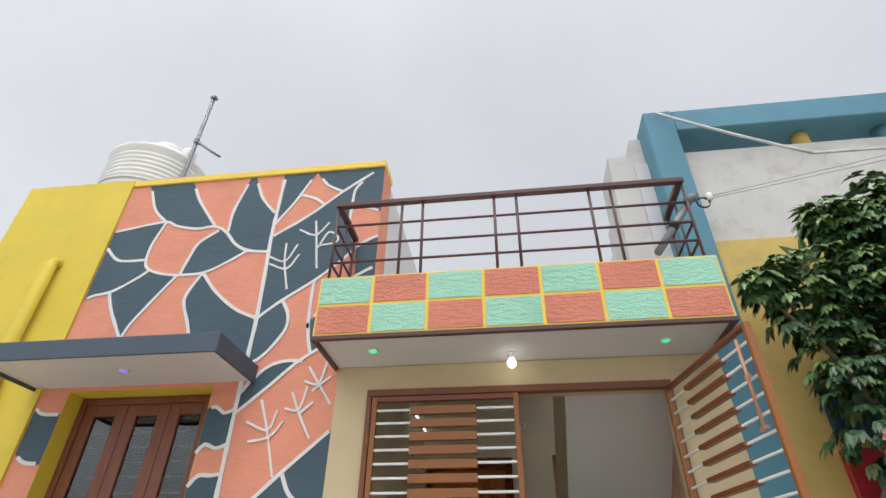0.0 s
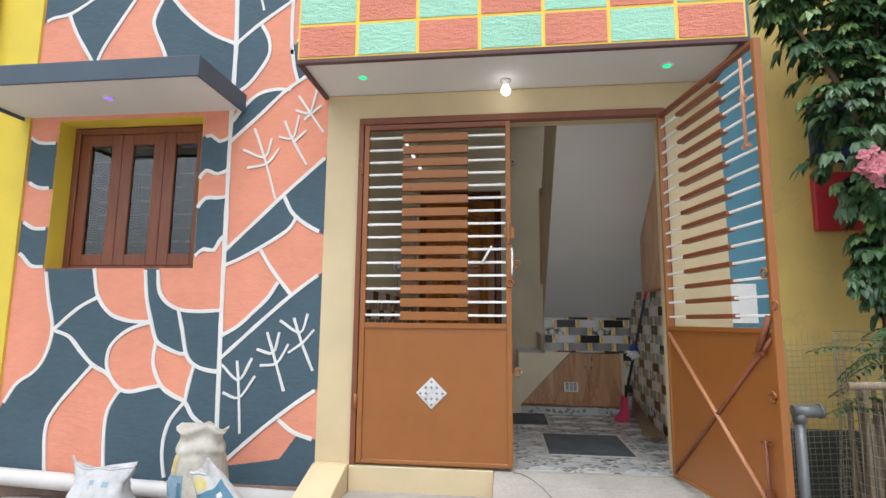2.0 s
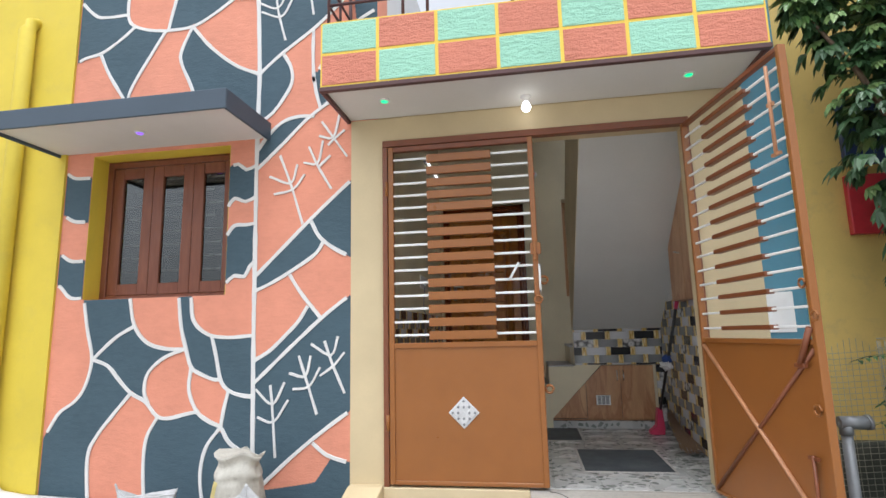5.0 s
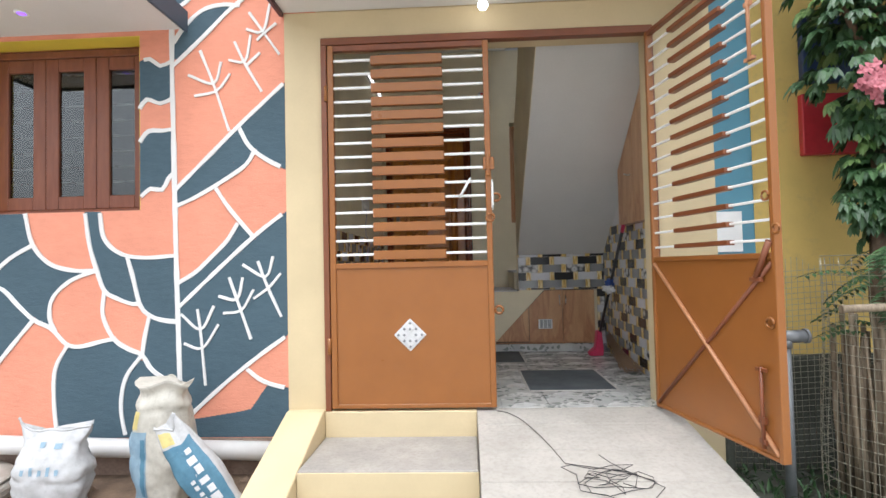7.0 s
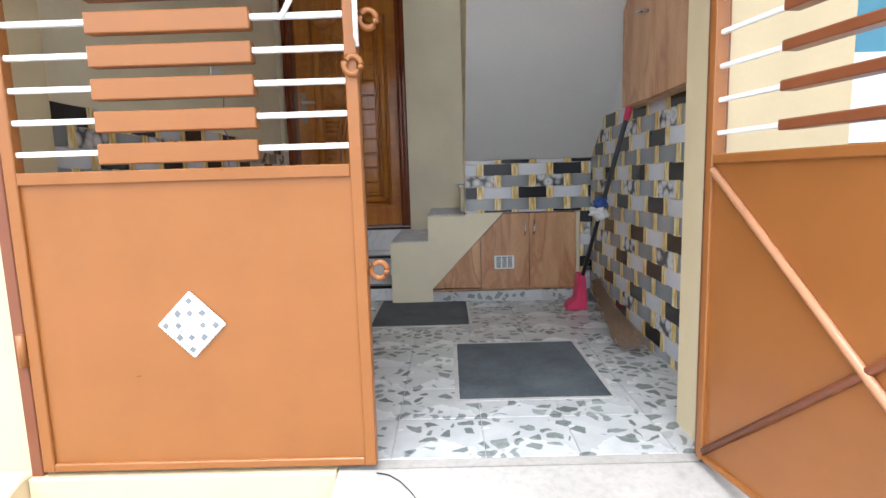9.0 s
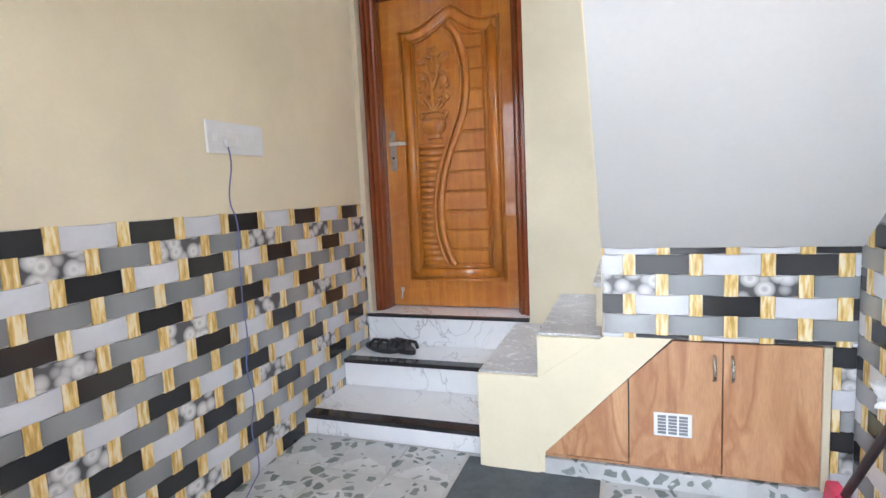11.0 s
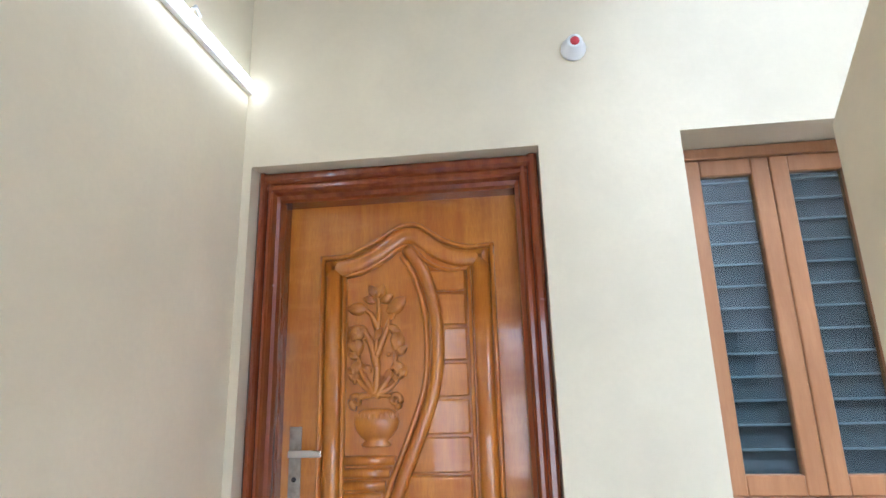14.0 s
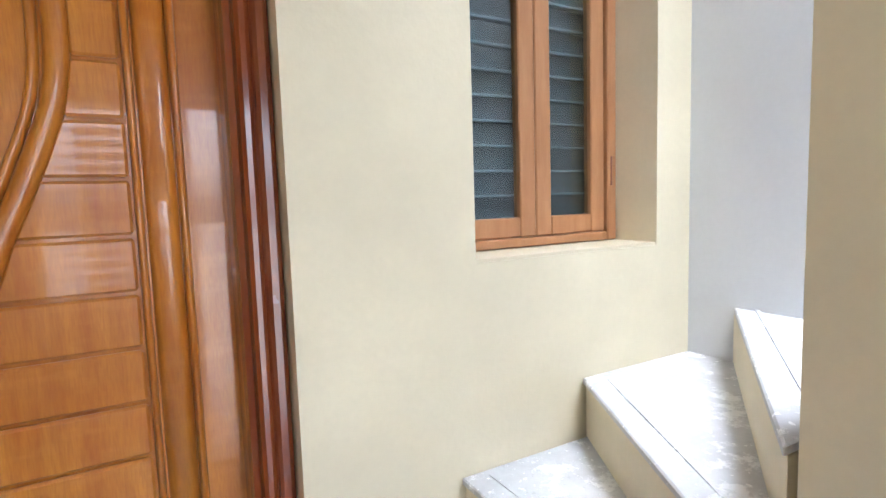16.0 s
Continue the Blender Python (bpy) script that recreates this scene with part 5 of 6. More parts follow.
def ring_at(z, k):
    a = 2 * math.pi * k / 28
    rr = GR * (1 + 0.05 * math.sin(3 * a + z * 2) + 0.03 * math.sin(z * 5))
    return (rr * math.cos(a), rr * math.sin(a), z)


for k in range(28):
    part("upright_wire", tube([ring_at(0.12 * j, k) for j in range(12)], 0.0018, 4), M_WIRE, guard)
for j in range(27):
    part("hoop_wire", tube([ring_at(0.03 + j * 0.05, k) for k in range(29)], 0.0018, 4), M_WIRE, guard)
net = thing("wire_net", "sagging square wire net stretched before the yellow wall", "wire mesh", (GX, -0.02, G))
for k in range(18):
    x = -0.58 + k * 0.034
    part("upright_wire", tube([(x, 0, 0.05), (x + 0.01 * math.sin(k), 0, 0.7), (x, 0, 1.30 + 0.03 * math.sin(k * 0.7))], 0.0016, 4), M_WIRE, net)
for k in range(36):
    z = 0.06 + k * 0.034
    part("cross_wire", tube([(-0.58, 0, z), (-0.3, 0.0, z - 0.012), (0.0, 0, z + 0.006)], 0.0016, 4), M_WIRE, net)
st = bmesh.new()
for k in range(95):
    a, q = rt.uniform(0, 6.28), rt.uniform(0.03, 0.25)
    p = Vector((q * math.cos(a), q * math.sin(a), 0.0))
    e = p + Vector((rt.uniform(-0.05, 0.05), rt.uniform(-0.05, 0.05), rt.uniform(0.6, 1.05)))
    tube([p, p.lerp(e, 0.5) + Vector((rt.uniform(-0.03, 0.03), rt.uniform(-0.03, 0.03), 0)), e], rt.uniform(0.006, 0.016), 5, st)
tagged(part("dry_stems", moved(st, Matrix.Translation((GX, GY, G + 0.02))), M_STEM), "bundle of dry brown stems inside the wire guard", "stems", kind="stuff")
shrub = thing("shrub", "feathery green shoots growing out of the wire guard", "shrub", (GX, GY, G))
sb = bmesh.new()
for k in range(46):
    a, z = rt.uniform(0, 6.28), rt.uniform(0.92, 1.38)
    p = Vector((rt.uniform(0.05, 0.22) * math.cos(a), rt.uniform(0.05, 0.22) * math.sin(a), z))
    d = Vector((math.cos(a), math.sin(a), rt.uniform(-0.25, 0.45))).normalized()
    ln = rt.uniform(0.18, 0.34)
    for j in range(9):
        c = p + d * ln * (j / 8) - Vector((0, 0, 0.10 * (j / 8) ** 2))
        for sg in (-1, 1):
            sd = d.cross(Vector((0, 0, 1))).normalized() * sg
            leaf_mesh(sb, c, sd + d * 0.5 + Vector((0, 0, -0.25)), Vector((0, -0.2, 1)), rt.uniform(0.045, 0.075), 0.011)
part("foliage", sb, M_LEAF, shrub)
part("stem", tube([(0, 0, 0), (0.02, 0, 0.6), (-0.01, 0.02, 1.3)], 0.014, 7), M_STEM, shrub)
stick = tagged(part("stick", tube([(2.56, -0.84, 0.665), (2.95, -0.84, 0.675), (3.55, -0.83, 0.69)], 0.019, 9), M_STEM), "pale bamboo cross stick tied to the wire guard", "stick")
vent_pipe = thing("vent_pipe", "grey plastic vent pipe with a tee cowl", "pipe", (2.56, -0.40, G))
part("pipe", tube([(0, 0, 0), (0, 0, 0.86)], 0.027, 14), M_GALV, vent_pipe)
part("cowl", joined(tube([(-0.03, 0, 0.90), (0.10, -0.01, 0.905)], 0.034, 14), tube([(0, 0, 0.84), (0, 0, 0.905)], 0.033, 14)), M_GALV, vent_pipe)
part("rim", tube([(0.095, -0.01, 0.905), (0.112, -0.01, 0.906)], 0.039, 14), M_GALV, vent_pipe)
gr = bmesh.new()
for k in range(1500):
    x, y = rt.uniform(2.2, 4.2), rt.uniform(-1.4, 0.05)
    leaf_mesh(gr, Vector((x, y, G + 0.03)), Vector((rt.uniform(-1, 1), rt.uniform(-1, 1), rt.uniform(0.4, 1.6))), Vector((0.1, 0.2, 1)), rt.uniform(0.03, 0.11), 0.008)
tagged(part("weeds", gr, M_LEAF), "low green weeds on the planting bed", "weeds", kind="stuff")


# ---- porch: door, stairs, cabinets, tiles ----
door = thing("main_door", "closed varnished teak door with carved vase and curved mouldings", "door")
DY = 3.315           # face of the leaf
LX0, LX1, LZ0, LZ1 = -0.06, 0.868, 0.482, 2.535
part("leaf", box(LX0, LX1, DY, DY + 0.04, LZ0, LZ1, 0.003), M_TEAK, door)


fw = 0.092
for side, x0, sg in ((0, DX0 + 0.004, 1), (1, DX1 - 0.004, -1)):
    # stepped and rounded section of a door post
    sec = [(0, 3.395), (0, 3.150), (0.012, 3.143), (0.028, 3.143), (0.036, 3.152), (0.040, 3.165), (0.050, 3.158), (0.062, 3.158), (0.070, 3.170), (0.074, 3.20), (0.088, 3.21), (fw, 3.235), (fw, 3.395)]
    part("post", prism([(x0 + sg * a * (0.70 if sg > 0 else 0.95), b) for a, b in sec], 'z', 0.478, DZ1 - 0.004), M_FRAME, door, "dark varnished door post")
sec = [(3.395, 0), (3.152, 0), (3.145, -0.012), (3.145, -0.028), (3.154, -0.036), (3.167, -0.040), (3.160, -0.050), (3.160, -0.062), (3.172, -0.070), (3.202, -0.074), (3.212, -0.088), (3.237, -fw), (3.395, -fw)]
part("head", prism([(a, DZ1 - 0.006 + b) for a, b in sec], 'x', DX0 + 0.006 + 0.02, DX1 - 0.026), M_FRAME, door, "dark varnished door head")


def smooth(pts, n=8):
    P = [Vector(p) for p in pts]
    P = [2 * P[0] - P[1]] + P + [2 * P[-1] - P[-2]]
    out = []
    for a, b, c, d in zip(P, P[1:], P[2:], P[3:]):
        for i in range(n):
            t = i / n
            out.append(0.5 * (2 * b + (c - a) * t + (2 * a - 5 * b + 4 * c - d) * t * t + (3 * b - a - 3 * c + d) * t ** 3))
    return out + [P[-2]]


def moulding(pts, w, h, bm=None, y=None, round_=True):
    """A moulding with a rounded or coved section laid on the door's face along (x, z) points."""
    bm = bm or bmesh.new()
    y = DY if y is None else y
    sec = [(-1, -0.004), (-0.92, 0.45), (-0.62, 0.86), (-0.25, 1.0), (0.25, 1.0), (0.62, 0.86), (0.92, 0.45), (1, -0.004)] if round_ else [(-1, -0.004), (-0.85, 0.7), (-0.6, 0.75), (-0.3, 0.35), (0.0, 0.3), (0.3, 0.55), (0.6, 1.0), (0.85, 0.9), (1, -0.004)]
    rows = []
    for n, p in enumerate(pts):
        d = (pts[min(n + 1, len(pts) - 1)] - pts[max(n - 1, 0)]).normalized()
        s = Vector((-d.y, d.x))
        rows.append([bm.verts.new((p.x + s.x * w / 2 * u, y - h * v, p.y + s.y * w / 2 * u)) for u, v in sec])
    for a, b in zip(rows, rows[1:]):
        for k in range(len(sec) - 1):
            f = bm.faces.new((a[k], a[k + 1], b[k + 1], b[k]))
            f.smooth = True
    bm.faces.new(rows[0])
    bm.faces.new(list(reversed(rows[-1])))
    return bm


arch = smooth([(0.105, 2.297), (0.20, 2.305), (0.30, 2.35), (0.39, 2.405), (0.435, 2.415), (0.48, 2.402), (0.56, 2.345), (0.65, 2.314), (0.737, 2.316)])
V2 = Vector
def band(path_top, x0, x1, zb, w, h, round_=True):
    """A moulding round the panel: shaped top, two sides and the foot, mitred by overlap."""
    zl, zr = path_top[0].y, path_top[-1].y
    path_top = [V2((path_top[0].x - w * 0.48, zl))] + path_top + [V2((path_top[-1].x + w * 0.48, zr))]
    return joined(moulding(path_top, w, h, None, None, round_), moulding([V2((x0, zl + w * 0.3)), V2((x0, zb - w * 0.3))], w, h, None, None, round_),
                  moulding([V2((x1, zr + w * 0.3)), V2((x1, zb - w * 0.3))], w, h, None, None, round_), moulding([V2((x0 - w * 0.4, zb)), V2((x1 + w * 0.4, zb))], w, h, None, None, round_))


def lowered(path_top, x0, x1, dz):
    """The arch line drawn narrower, between x0 and x1, and dz lower."""
    a, b = path_top[0].x, path_top[-1].x
    return [V2((x0 + (p.x - a) * (x1 - x0) / (b - a), p.y - dz)) for p in path_top]


part("moulding", band(lowered(arch, 0.092, 0.750, -0.006), 0.092, 0.750, 0.668, 0.020, 0.022), M_TEAK, door, "carved outer panel bead")
part("moulding", band(lowered(arch, 0.136, 0.706, 0.036), 0.136, 0.706, 0.714, 0.066, 0.019), M_TEAK, door, "broad rounded panel moulding")
arch_in = smooth([(0.180, 2.225), (0.25, 2.24), (0.34, 2.287), (0.425, 2.335), (0.50, 2.270), (0.58, 2.232), (0.660, 2.236)])
part("moulding", band(arch_in, 0.180, 0.660, 0.757, 0.018, 0.021), M_TEAK, door, "carved inner panel bead")
curve = smooth([(0.425, 2.325), (0.495, 2.21), (0.534, 2.031), (0.527, 1.827), (0.47, 1.653), (0.397, 1.477), (0.353, 1.33), (0.331, 1.155), (0.336, 0.982), (0.374, 0.843), (0.415, 0.765)])
part("curved_moulding", joined(moulding(curve, 0.048, 0.027), moulding([p + V2((-0.040, -0.004)) for p in curve[2:]], 0.022, 0.020)), M_TEAK, door, "long curved moulding")


def curve_x(z):
    for a, b in zip(curve, curve[1:]):
        if b.y <= z <= a.y:
            return a.x + (b.x - a.x) * (a.y - z) / max(1e-6, a.y - b.y)
    return 0.42


zs = [2.235] + [2.147 - 0.1275 * k for k in range(11)] + [0.773]
for a, b in zip(zs, zs[1:]):
    x0t, x0b = curve_x(a - 0.005) + 0.022, curve_x(b + 0.005) + 0.022
    part("plank", prism([(x0b, b + 0.004), (0.646, b + 0.004), (0.646, a - 0.004), (x0t, a - 0.004)], 'y', DY - 0.014, DY + 0.002, 0.006), M_TEAK, door)
for k in range(19):
    z = 1.555 - k * 0.0415
    x1 = curve_x(z) - 0.055
    part("slat", moulding([V2((0.19, z)), V2((x1, z))], 0.035, 0.017), M_TEAK, door)
vase = lathe([(0.0, 0.0), (0.050, 0.0), (0.056, 0.008), (0.040, 0.020), (0.060, 0.036), (0.078, 0.060), (0.084, 0.085), (0.078, 0.108), (0.062, 0.124), (0.050, 0.130), (0.0, 0.132)], 28)
for k in range(13):
    a = math.pi + k * math.pi / 12
    bmesh.ops.create_icosphere(vase, subdivisions=1, radius=0.010, matrix=Matrix.Translation((0.076 * math.cos(a), 0.076 * math.sin(a), 0.106)) @ Matrix.Diagonal((0.7, 0.7, 1.6, 1)))
moved(vase, Matrix.Translation((0.305, DY, 1.602)) @ Matrix.Diagonal((1.0, 0.50, 1.0, 1)))
part("vase", vase, M_TEAK, door, "carved vase relief")
fl = bmesh.new()


def stem(*pts):
    P = smooth(pts, 6)
    n = len(P)
    tube([(p.x, DY - 0.006, p.y) for p in P], 0.0115, 7, fl, [1.25 - 0.6 * k / n for k in range(n)])


def leaf(x, z, ang, ln, wd):
    """A carved leaf: two raised lobes about a sunk rib, ending in a point."""
    ca, sa = math.cos(ang), math.sin(ang)
    ln, wd = ln * 1.12, wd * 1.35
    rows_l = []
    for i in range(9):
        t = i / 8
        hw = wd / 2 * math.sin(math.pi * min(1, t * 0.94 + 0.06)) ** 0.8
        curl = 0.12 * ln * t * t
        row = []
        for v, up in ((-1, 0.0), (-0.55, 1.0), (0, 0.45), (0.55, 1.0), (1, 0.0)):
            a, b = ln * t, hw * v + curl
            row.append(fl.verts.new((x + a * ca - b * sa, DY + 0.001 - 0.032 * up * (0.35 + 0.65 * math.sin(math.pi * min(1, t + 0.1))), z + a * sa + b * ca)))
        rows_l.append(row)
    for a, b in zip(rows_l, rows_l[1:]):
        for k in range(4):
            fl.faces.new((a[k], a[k + 1], b[k + 1], b[k])).smooth = True


def curl(x, z, size, way, turns=1.4):
    """A carved scroll winding in on itself."""
    P = []
    for k in range(22):
        t = k / 21
        q = size * (1 - 0.78 * t)
        a = -math.pi / 2 + way * turns * 2 * math.pi * t
        P.append((x + q * math.cos(a), DY - 0.008, z + q * math.sin(a)))
    tube(P, 0.0115, 7, fl, [1.1 - 0.4 * k / 21 for k in range(22)])


stem((0.300, 1.775), (0.308, 1.86), (0.305, 1.96), (0.315, 2.07), (0.310, 2.14))
stem((0.298, 1.775), (0.270, 1.83), (0.245, 1.875), (0.232, 1.93))
stem((0.304, 1.775), (0.345, 1.83), (0.372, 1.88), (0.380, 1.94))
stem((0.306, 1.88), (0.285, 1.96), (0.262, 2.01), (0.240, 2.015))
stem((0.306, 1.92), (0.335, 1.99), (0.352, 2.04), (0.375, 2.085))
stem((0.311, 2.02), (0.290, 2.07), (0.262, 2.095))
stem((0.296, 1.785), (0.255, 1.815), (0.225, 1.85))
stem((0.306, 1.785), (0.355, 1.805), (0.392, 1.845))
stem((0.245, 1.776), (0.300, 1.782), (0.362, 1.776))
for sx in (-1, 1):
    curl(0.304 + sx * 0.072, 1.762, 0.026, sx)
    curl(0.304 + sx * 0.085, 1.848, 0.018, -sx)
for x, z, a, ln, wd in ((0.268, 2.095, 2.95, 0.072, 0.040), (0.345, 2.080, 0.55, 0.085, 0.044), (0.305, 2.135, 1.95, 0.055, 0.030), (0.312, 2.135, 1.15, 0.055, 0.030),
                        (0.300, 2.120, 2.6, 0.050, 0.026), (0.322, 2.120, 0.45, 0.050, 0.026), (0.262, 2.030, 3.7, 0.080, 0.044), (0.250, 2.005, 2.5, 0.050, 0.030),
                        (0.236, 1.925, 1.75, 0.075, 0.046), (0.240, 1.915, 2.6, 0.045, 0.028), (0.240, 1.905, 4.2, 0.060, 0.034), (0.378, 1.935, 1.35, 0.075, 0.044),
                        (0.380, 1.925, 0.5, 0.045, 0.026), (0.372, 1.900, 5.3, 0.055, 0.032), (0.350, 2.035, 5.6, 0.050, 0.026), (0.300, 1.98, 0.9, 0.045, 0.022),
                        (0.283, 1.86, 2.2, 0.042, 0.024), (0.335, 1.83, 1.0, 0.045, 0.024), (0.225, 1.85, 2.3, 0.040, 0.028), (0.392, 1.845, 0.8, 0.040, 0.026)):
    leaf(x, z, a, ln, wd)
for x, z, q in ((0.310, 2.150, 0.015), (0.368, 2.010, 0.012), (0.385, 1.990, 0.010), (0.372, 1.975, 0.010), (0.236, 1.965, 0.011), (0.352, 1.925, 0.009), (0.262, 1.985, 0.009)):
    bmesh.ops.create_icosphere(fl, subdivisions=2, radius=q, matrix=Matrix.Translation((x, DY - 0.006, z)))
part("carving", fl, M_TEAK, door, "carved flower and leaf relief")
hd = part("handle_plate", box(-0.018, 0.026, DY - 0.010, DY, 1.41, 1.675, 0.004, 2), M_OLDSTEEL, door, "tarnished steel lock plate")
part("lever", joined(tube([(0.004, DY - 0.008, 1.585), (0.004, DY - 0.045, 1.585)], 0.010, 12), box(-0.004, 0.118, DY - 0.056, DY - 0.042, 1.574, 1.598, 0.005, 2)), M_STEEL, hd, "steel lever handle")
part("keyhole", moved(lathe([(0.0, 0.0), (0.009, 0.0), (0.008, 0.004), (0.0, 0.005)], 14), Matrix.Translation((0.004, DY - 0.010, 1.495)) @ Matrix.Rotation(radians(90), 4, 'X')), M_BLACKPLASTIC, hd)
part("door_stop", joined(tube([(0.02, DY - 0.006, 0.60), (0.015, DY - 0.02, 0.53)], 0.007, 8), box(0.008, 0.032, DY - 0.012, DY, 0.585, 0.61, 0.003)), M_STEEL, door, "small steel door stop")
structure("trim_door_sill", joined(box(DX0, DX1, 3.10, 3.40, 0.456, 0.477)), M_MARBLE, "white marble door sill", "trim")

WY = 3.255
win2 = casement("window_2", "brown wooden two-leaf window with louvred grille behind", NX0 + 0.003, NX1 - 0.003, NZ0 + 0.012, NZ1 - 0.003, WY, 2, M_WINWOOD, 0.062, 0, M_PANEGLASS)
structure("trim_window_sill", box(NX0 + 0.002, NX1 - 0.002, YB + 0.004, WY, NZ0 + 0.001, NZ0 + 0.010), M_CREAMPALE, "cream painted window sill", "trim")
for k in range(14):
    z = NZ0 + 0.13 + k * 0.078
    part("louvre", prism([(WY + 0.072, z - 0.034), (WY + 0.076, z - 0.036), (WY + 0.112, z + 0.044), (WY + 0.108, z + 0.046)], 'x', NX0 + 0.04, NX1 - 0.04), M_LOUVREGLASS, win2, "dark tinted louvre slat")
    part("louvre_edge", box(NX0 + 0.04, NX1 - 0.04, WY + 0.066, WY + 0.0715, z - 0.036, z - 0.028, 0.001), M_LOUVRE, win2, "pale louvre edge")
for x in (1.99, 1.985):
    part("hinge", tube([(NX1 - 0.028, WY + 0.004, NZ0 + 0.20 + (0.85 if x < 1.987 else 0)), (NX1 - 0.028, WY + 0.004, NZ0 + 0.30 + (0.85 if x < 1.987 else 0))], 0.006, 8), M_WINDARK, win2)

# marble steps to the door
ms = thing("marble_steps", "white veined marble steps with black granite nosings", "steps")
for x1, y0, z0, z1 in ((0.845, 2.30, 0.0, 0.113), (0.845, 2.73, 0.113, 0.275), (0.90, 3.092, 0.275, 0.455)):
    if y0 < 3:
        part("tread", box(XL + 0.013, x1, y0 + 0.075, 3.088, z1 - 0.02, z1, 0.002), M_MARBLE, ms)
        part("nosing", box(XL + 0.013, x1, y0 - 0.012, y0 + 0.074, z1 - 0.022, z1 + 0.001, 0.006, 2), M_BLACK, ms, "polished black granite nosing")
    part("riser", box(XL + 0.013, x1 - 0.002, y0 if y0 < 3 else 3.07, (y0 + 0.02) if y0 < 3 else 3.088, z0 + 0.002, z1 - 0.023 if y0 < 3 else z1, 0.001), M_MARBLE, ms)
part("nosing", box(XL + 0.013, DX1, 3.062, 3.099, 0.456, 0.476, 0.005, 2), M_BLACK, ms, "polished black granite nosing")
part("core", joined(box(XL + 0.02, 0.84, 2.325, 3.06, 0.0, 0.09), box(XL + 0.02, 0.84, 2.755, 3.06, 0.09, 0.252)), M_CONC, ms)

# cement stair to the terrace: lower blocks, winders, upper flight
stair = thing("terrace_stair", "dusty cement stair winding up beside the door", "stair")
part("block", prism([(0.847, 0.0), (0.847, 0.435), (1.116, 0.435), (1.116, 0.0)], 'y', 2.20, 3.086, 0.004), M_CREAMWALL, stair, "cream painted stair block")
part("tread", box(0.850, 1.112, 2.215, 3.084, 0.436, 0.446, 0.003), M_LIMESTEP, stair)
part("block", prism([(1.118, 0.0 + 0.24), (1.118, 0.62), (1.388, 0.62), (1.388, 0.44)], 'y', 2.20, 3.086, 0.003), M_CREAMWALL, stair, "cream painted stair block")
part("tread", box(1.121, 1.384, 2.215, 3.084, 0.621, 0.631, 0.003), M_LIMESTEP, stair)
part("string", prism([(1.118, 0.002), (1.118, 0.238), (1.16, 0.238), (1.142, 0.10), (1.142, 0.002)], 'y', 2.205, 2.23), M_CREAMWALL, stair)
NEW = (1.40, 2.36)   # inner corner about which the winders turn
wind = [(((1.36, 2.33), (1.36, 3.086), (2.276, 3.086), (2.276, 2.33)), 0.64, 0.836), (((NEW), (1.795, 3.086), (2.276, 3.086), (2.276, 2.33)), 0.837, 1.022), (((1.46, 2.34), (2.276, 2.925), (2.276, 2.33)), 1.023, 1.20)]
for pts, a, b in wind:
    part("winder", prism(list(pts), 'z', a, b - 0.022, 0.002), M_CREAMPALE, stair, "pale cream painted riser")
    part("tread", prism([(x + (-0.012 if x < 2.2 else 0), y) for x, y in pts], 'z', b - 0.021, b, 0.004), M_LIMESTEP, stair, "whitewashed cement tread")
    e0, e1 = Vector(pts[0]), Vector(pts[1])
    d = (e1 - e0).normalized()
    q = Vector((d.y, -d.x))
    o, w = e0 + d * 0.03 + q * 0.055, e1 - d * 0.03 + q * 0.055
    part("nosing_line", prism([tuple(o), tuple(w), tuple(w + q * 0.012), tuple(o + q * 0.012)], 'z', b - 0.002, b + 0.0035), M_LIMESTEP, stair, "raised grip line along the tread edge")
for k in range(10):
    y1 = 2.33 - k * 0.205
    z1 = 1.20 + 0.178 * (k + 1)
    part("step", box(1.482, 2.276, y1 - 0.21, y1, z1 - 0.19, z1, 0.004), M_RAWSTEP, stair)
# front panel with tiles below the soffit and the cupboard under it
structure("wall_stair_panel", box(1.39, XR - 0.002, 2.205, 2.30, 0.632, 0.995), M_CREAM, "low wall below the stair soffit", "wall")
# Shade inside the cupboard is put into the colour of its back.
structure("wall_stair_back", prism([(2.315, -0.1), (2.315, 0.63), (2.33, 0.63), (2.33, -0.1)], 'x', 1.118, XR), M_UNLIT, "back of the cupboard under the stair, coloured dark for shade", "wall")
structure("wall_stair_front", prism([(0.875, 0.0), (1.118, 0.0), (1.118, 0.10), (1.142, 0.10), (1.655, 0.635), (1.40, 0.635), (1.118, 0.44), (0.875, 0.44)], 'y', 2.196, 2.199 + 0.012), M_CREAMWALL, "cream painted stair string", "wall")

cup = thing("stair_cupboard", "teak laminate cupboard with sloped doors under the stair", "cupboard")
part("frame", box(2.165, 2.19, 2.19, 2.26, 0.075, 0.628, 0.002), M_CREAMPALE, cup, "pale cream edge post")
part("frame", joined(box(1.142, 2.165, 2.215, 2.26, 0.078, 0.088)), M_LAM, cup)
part("plinth", box(1.142, 2.19, 2.20, 2.25, 0.0, 0.074), M_FLOORTILE, cup, "tiled plinth")
part("door", prism([(1.146, 0.10), (1.488, 0.10), (1.488, 0.455), (1.146, 0.112)], 'y', 2.198, 2.214, 0.0015), M_LAM, cup)
d2 = part("door", prism([(1.492, 0.092), (1.834, 0.092), (1.834, 0.626), (1.657, 0.626), (1.492, 0.461)], 'y', 2.198, 2.214, 0.0015), M_LAM, cup)
d3 = part("door", prism([(1.838, 0.092), (2.163, 0.092), (2.163, 0.626), (1.838, 0.626)], 'y', 2.198, 2.214, 0.0015), M_LAM, cup)
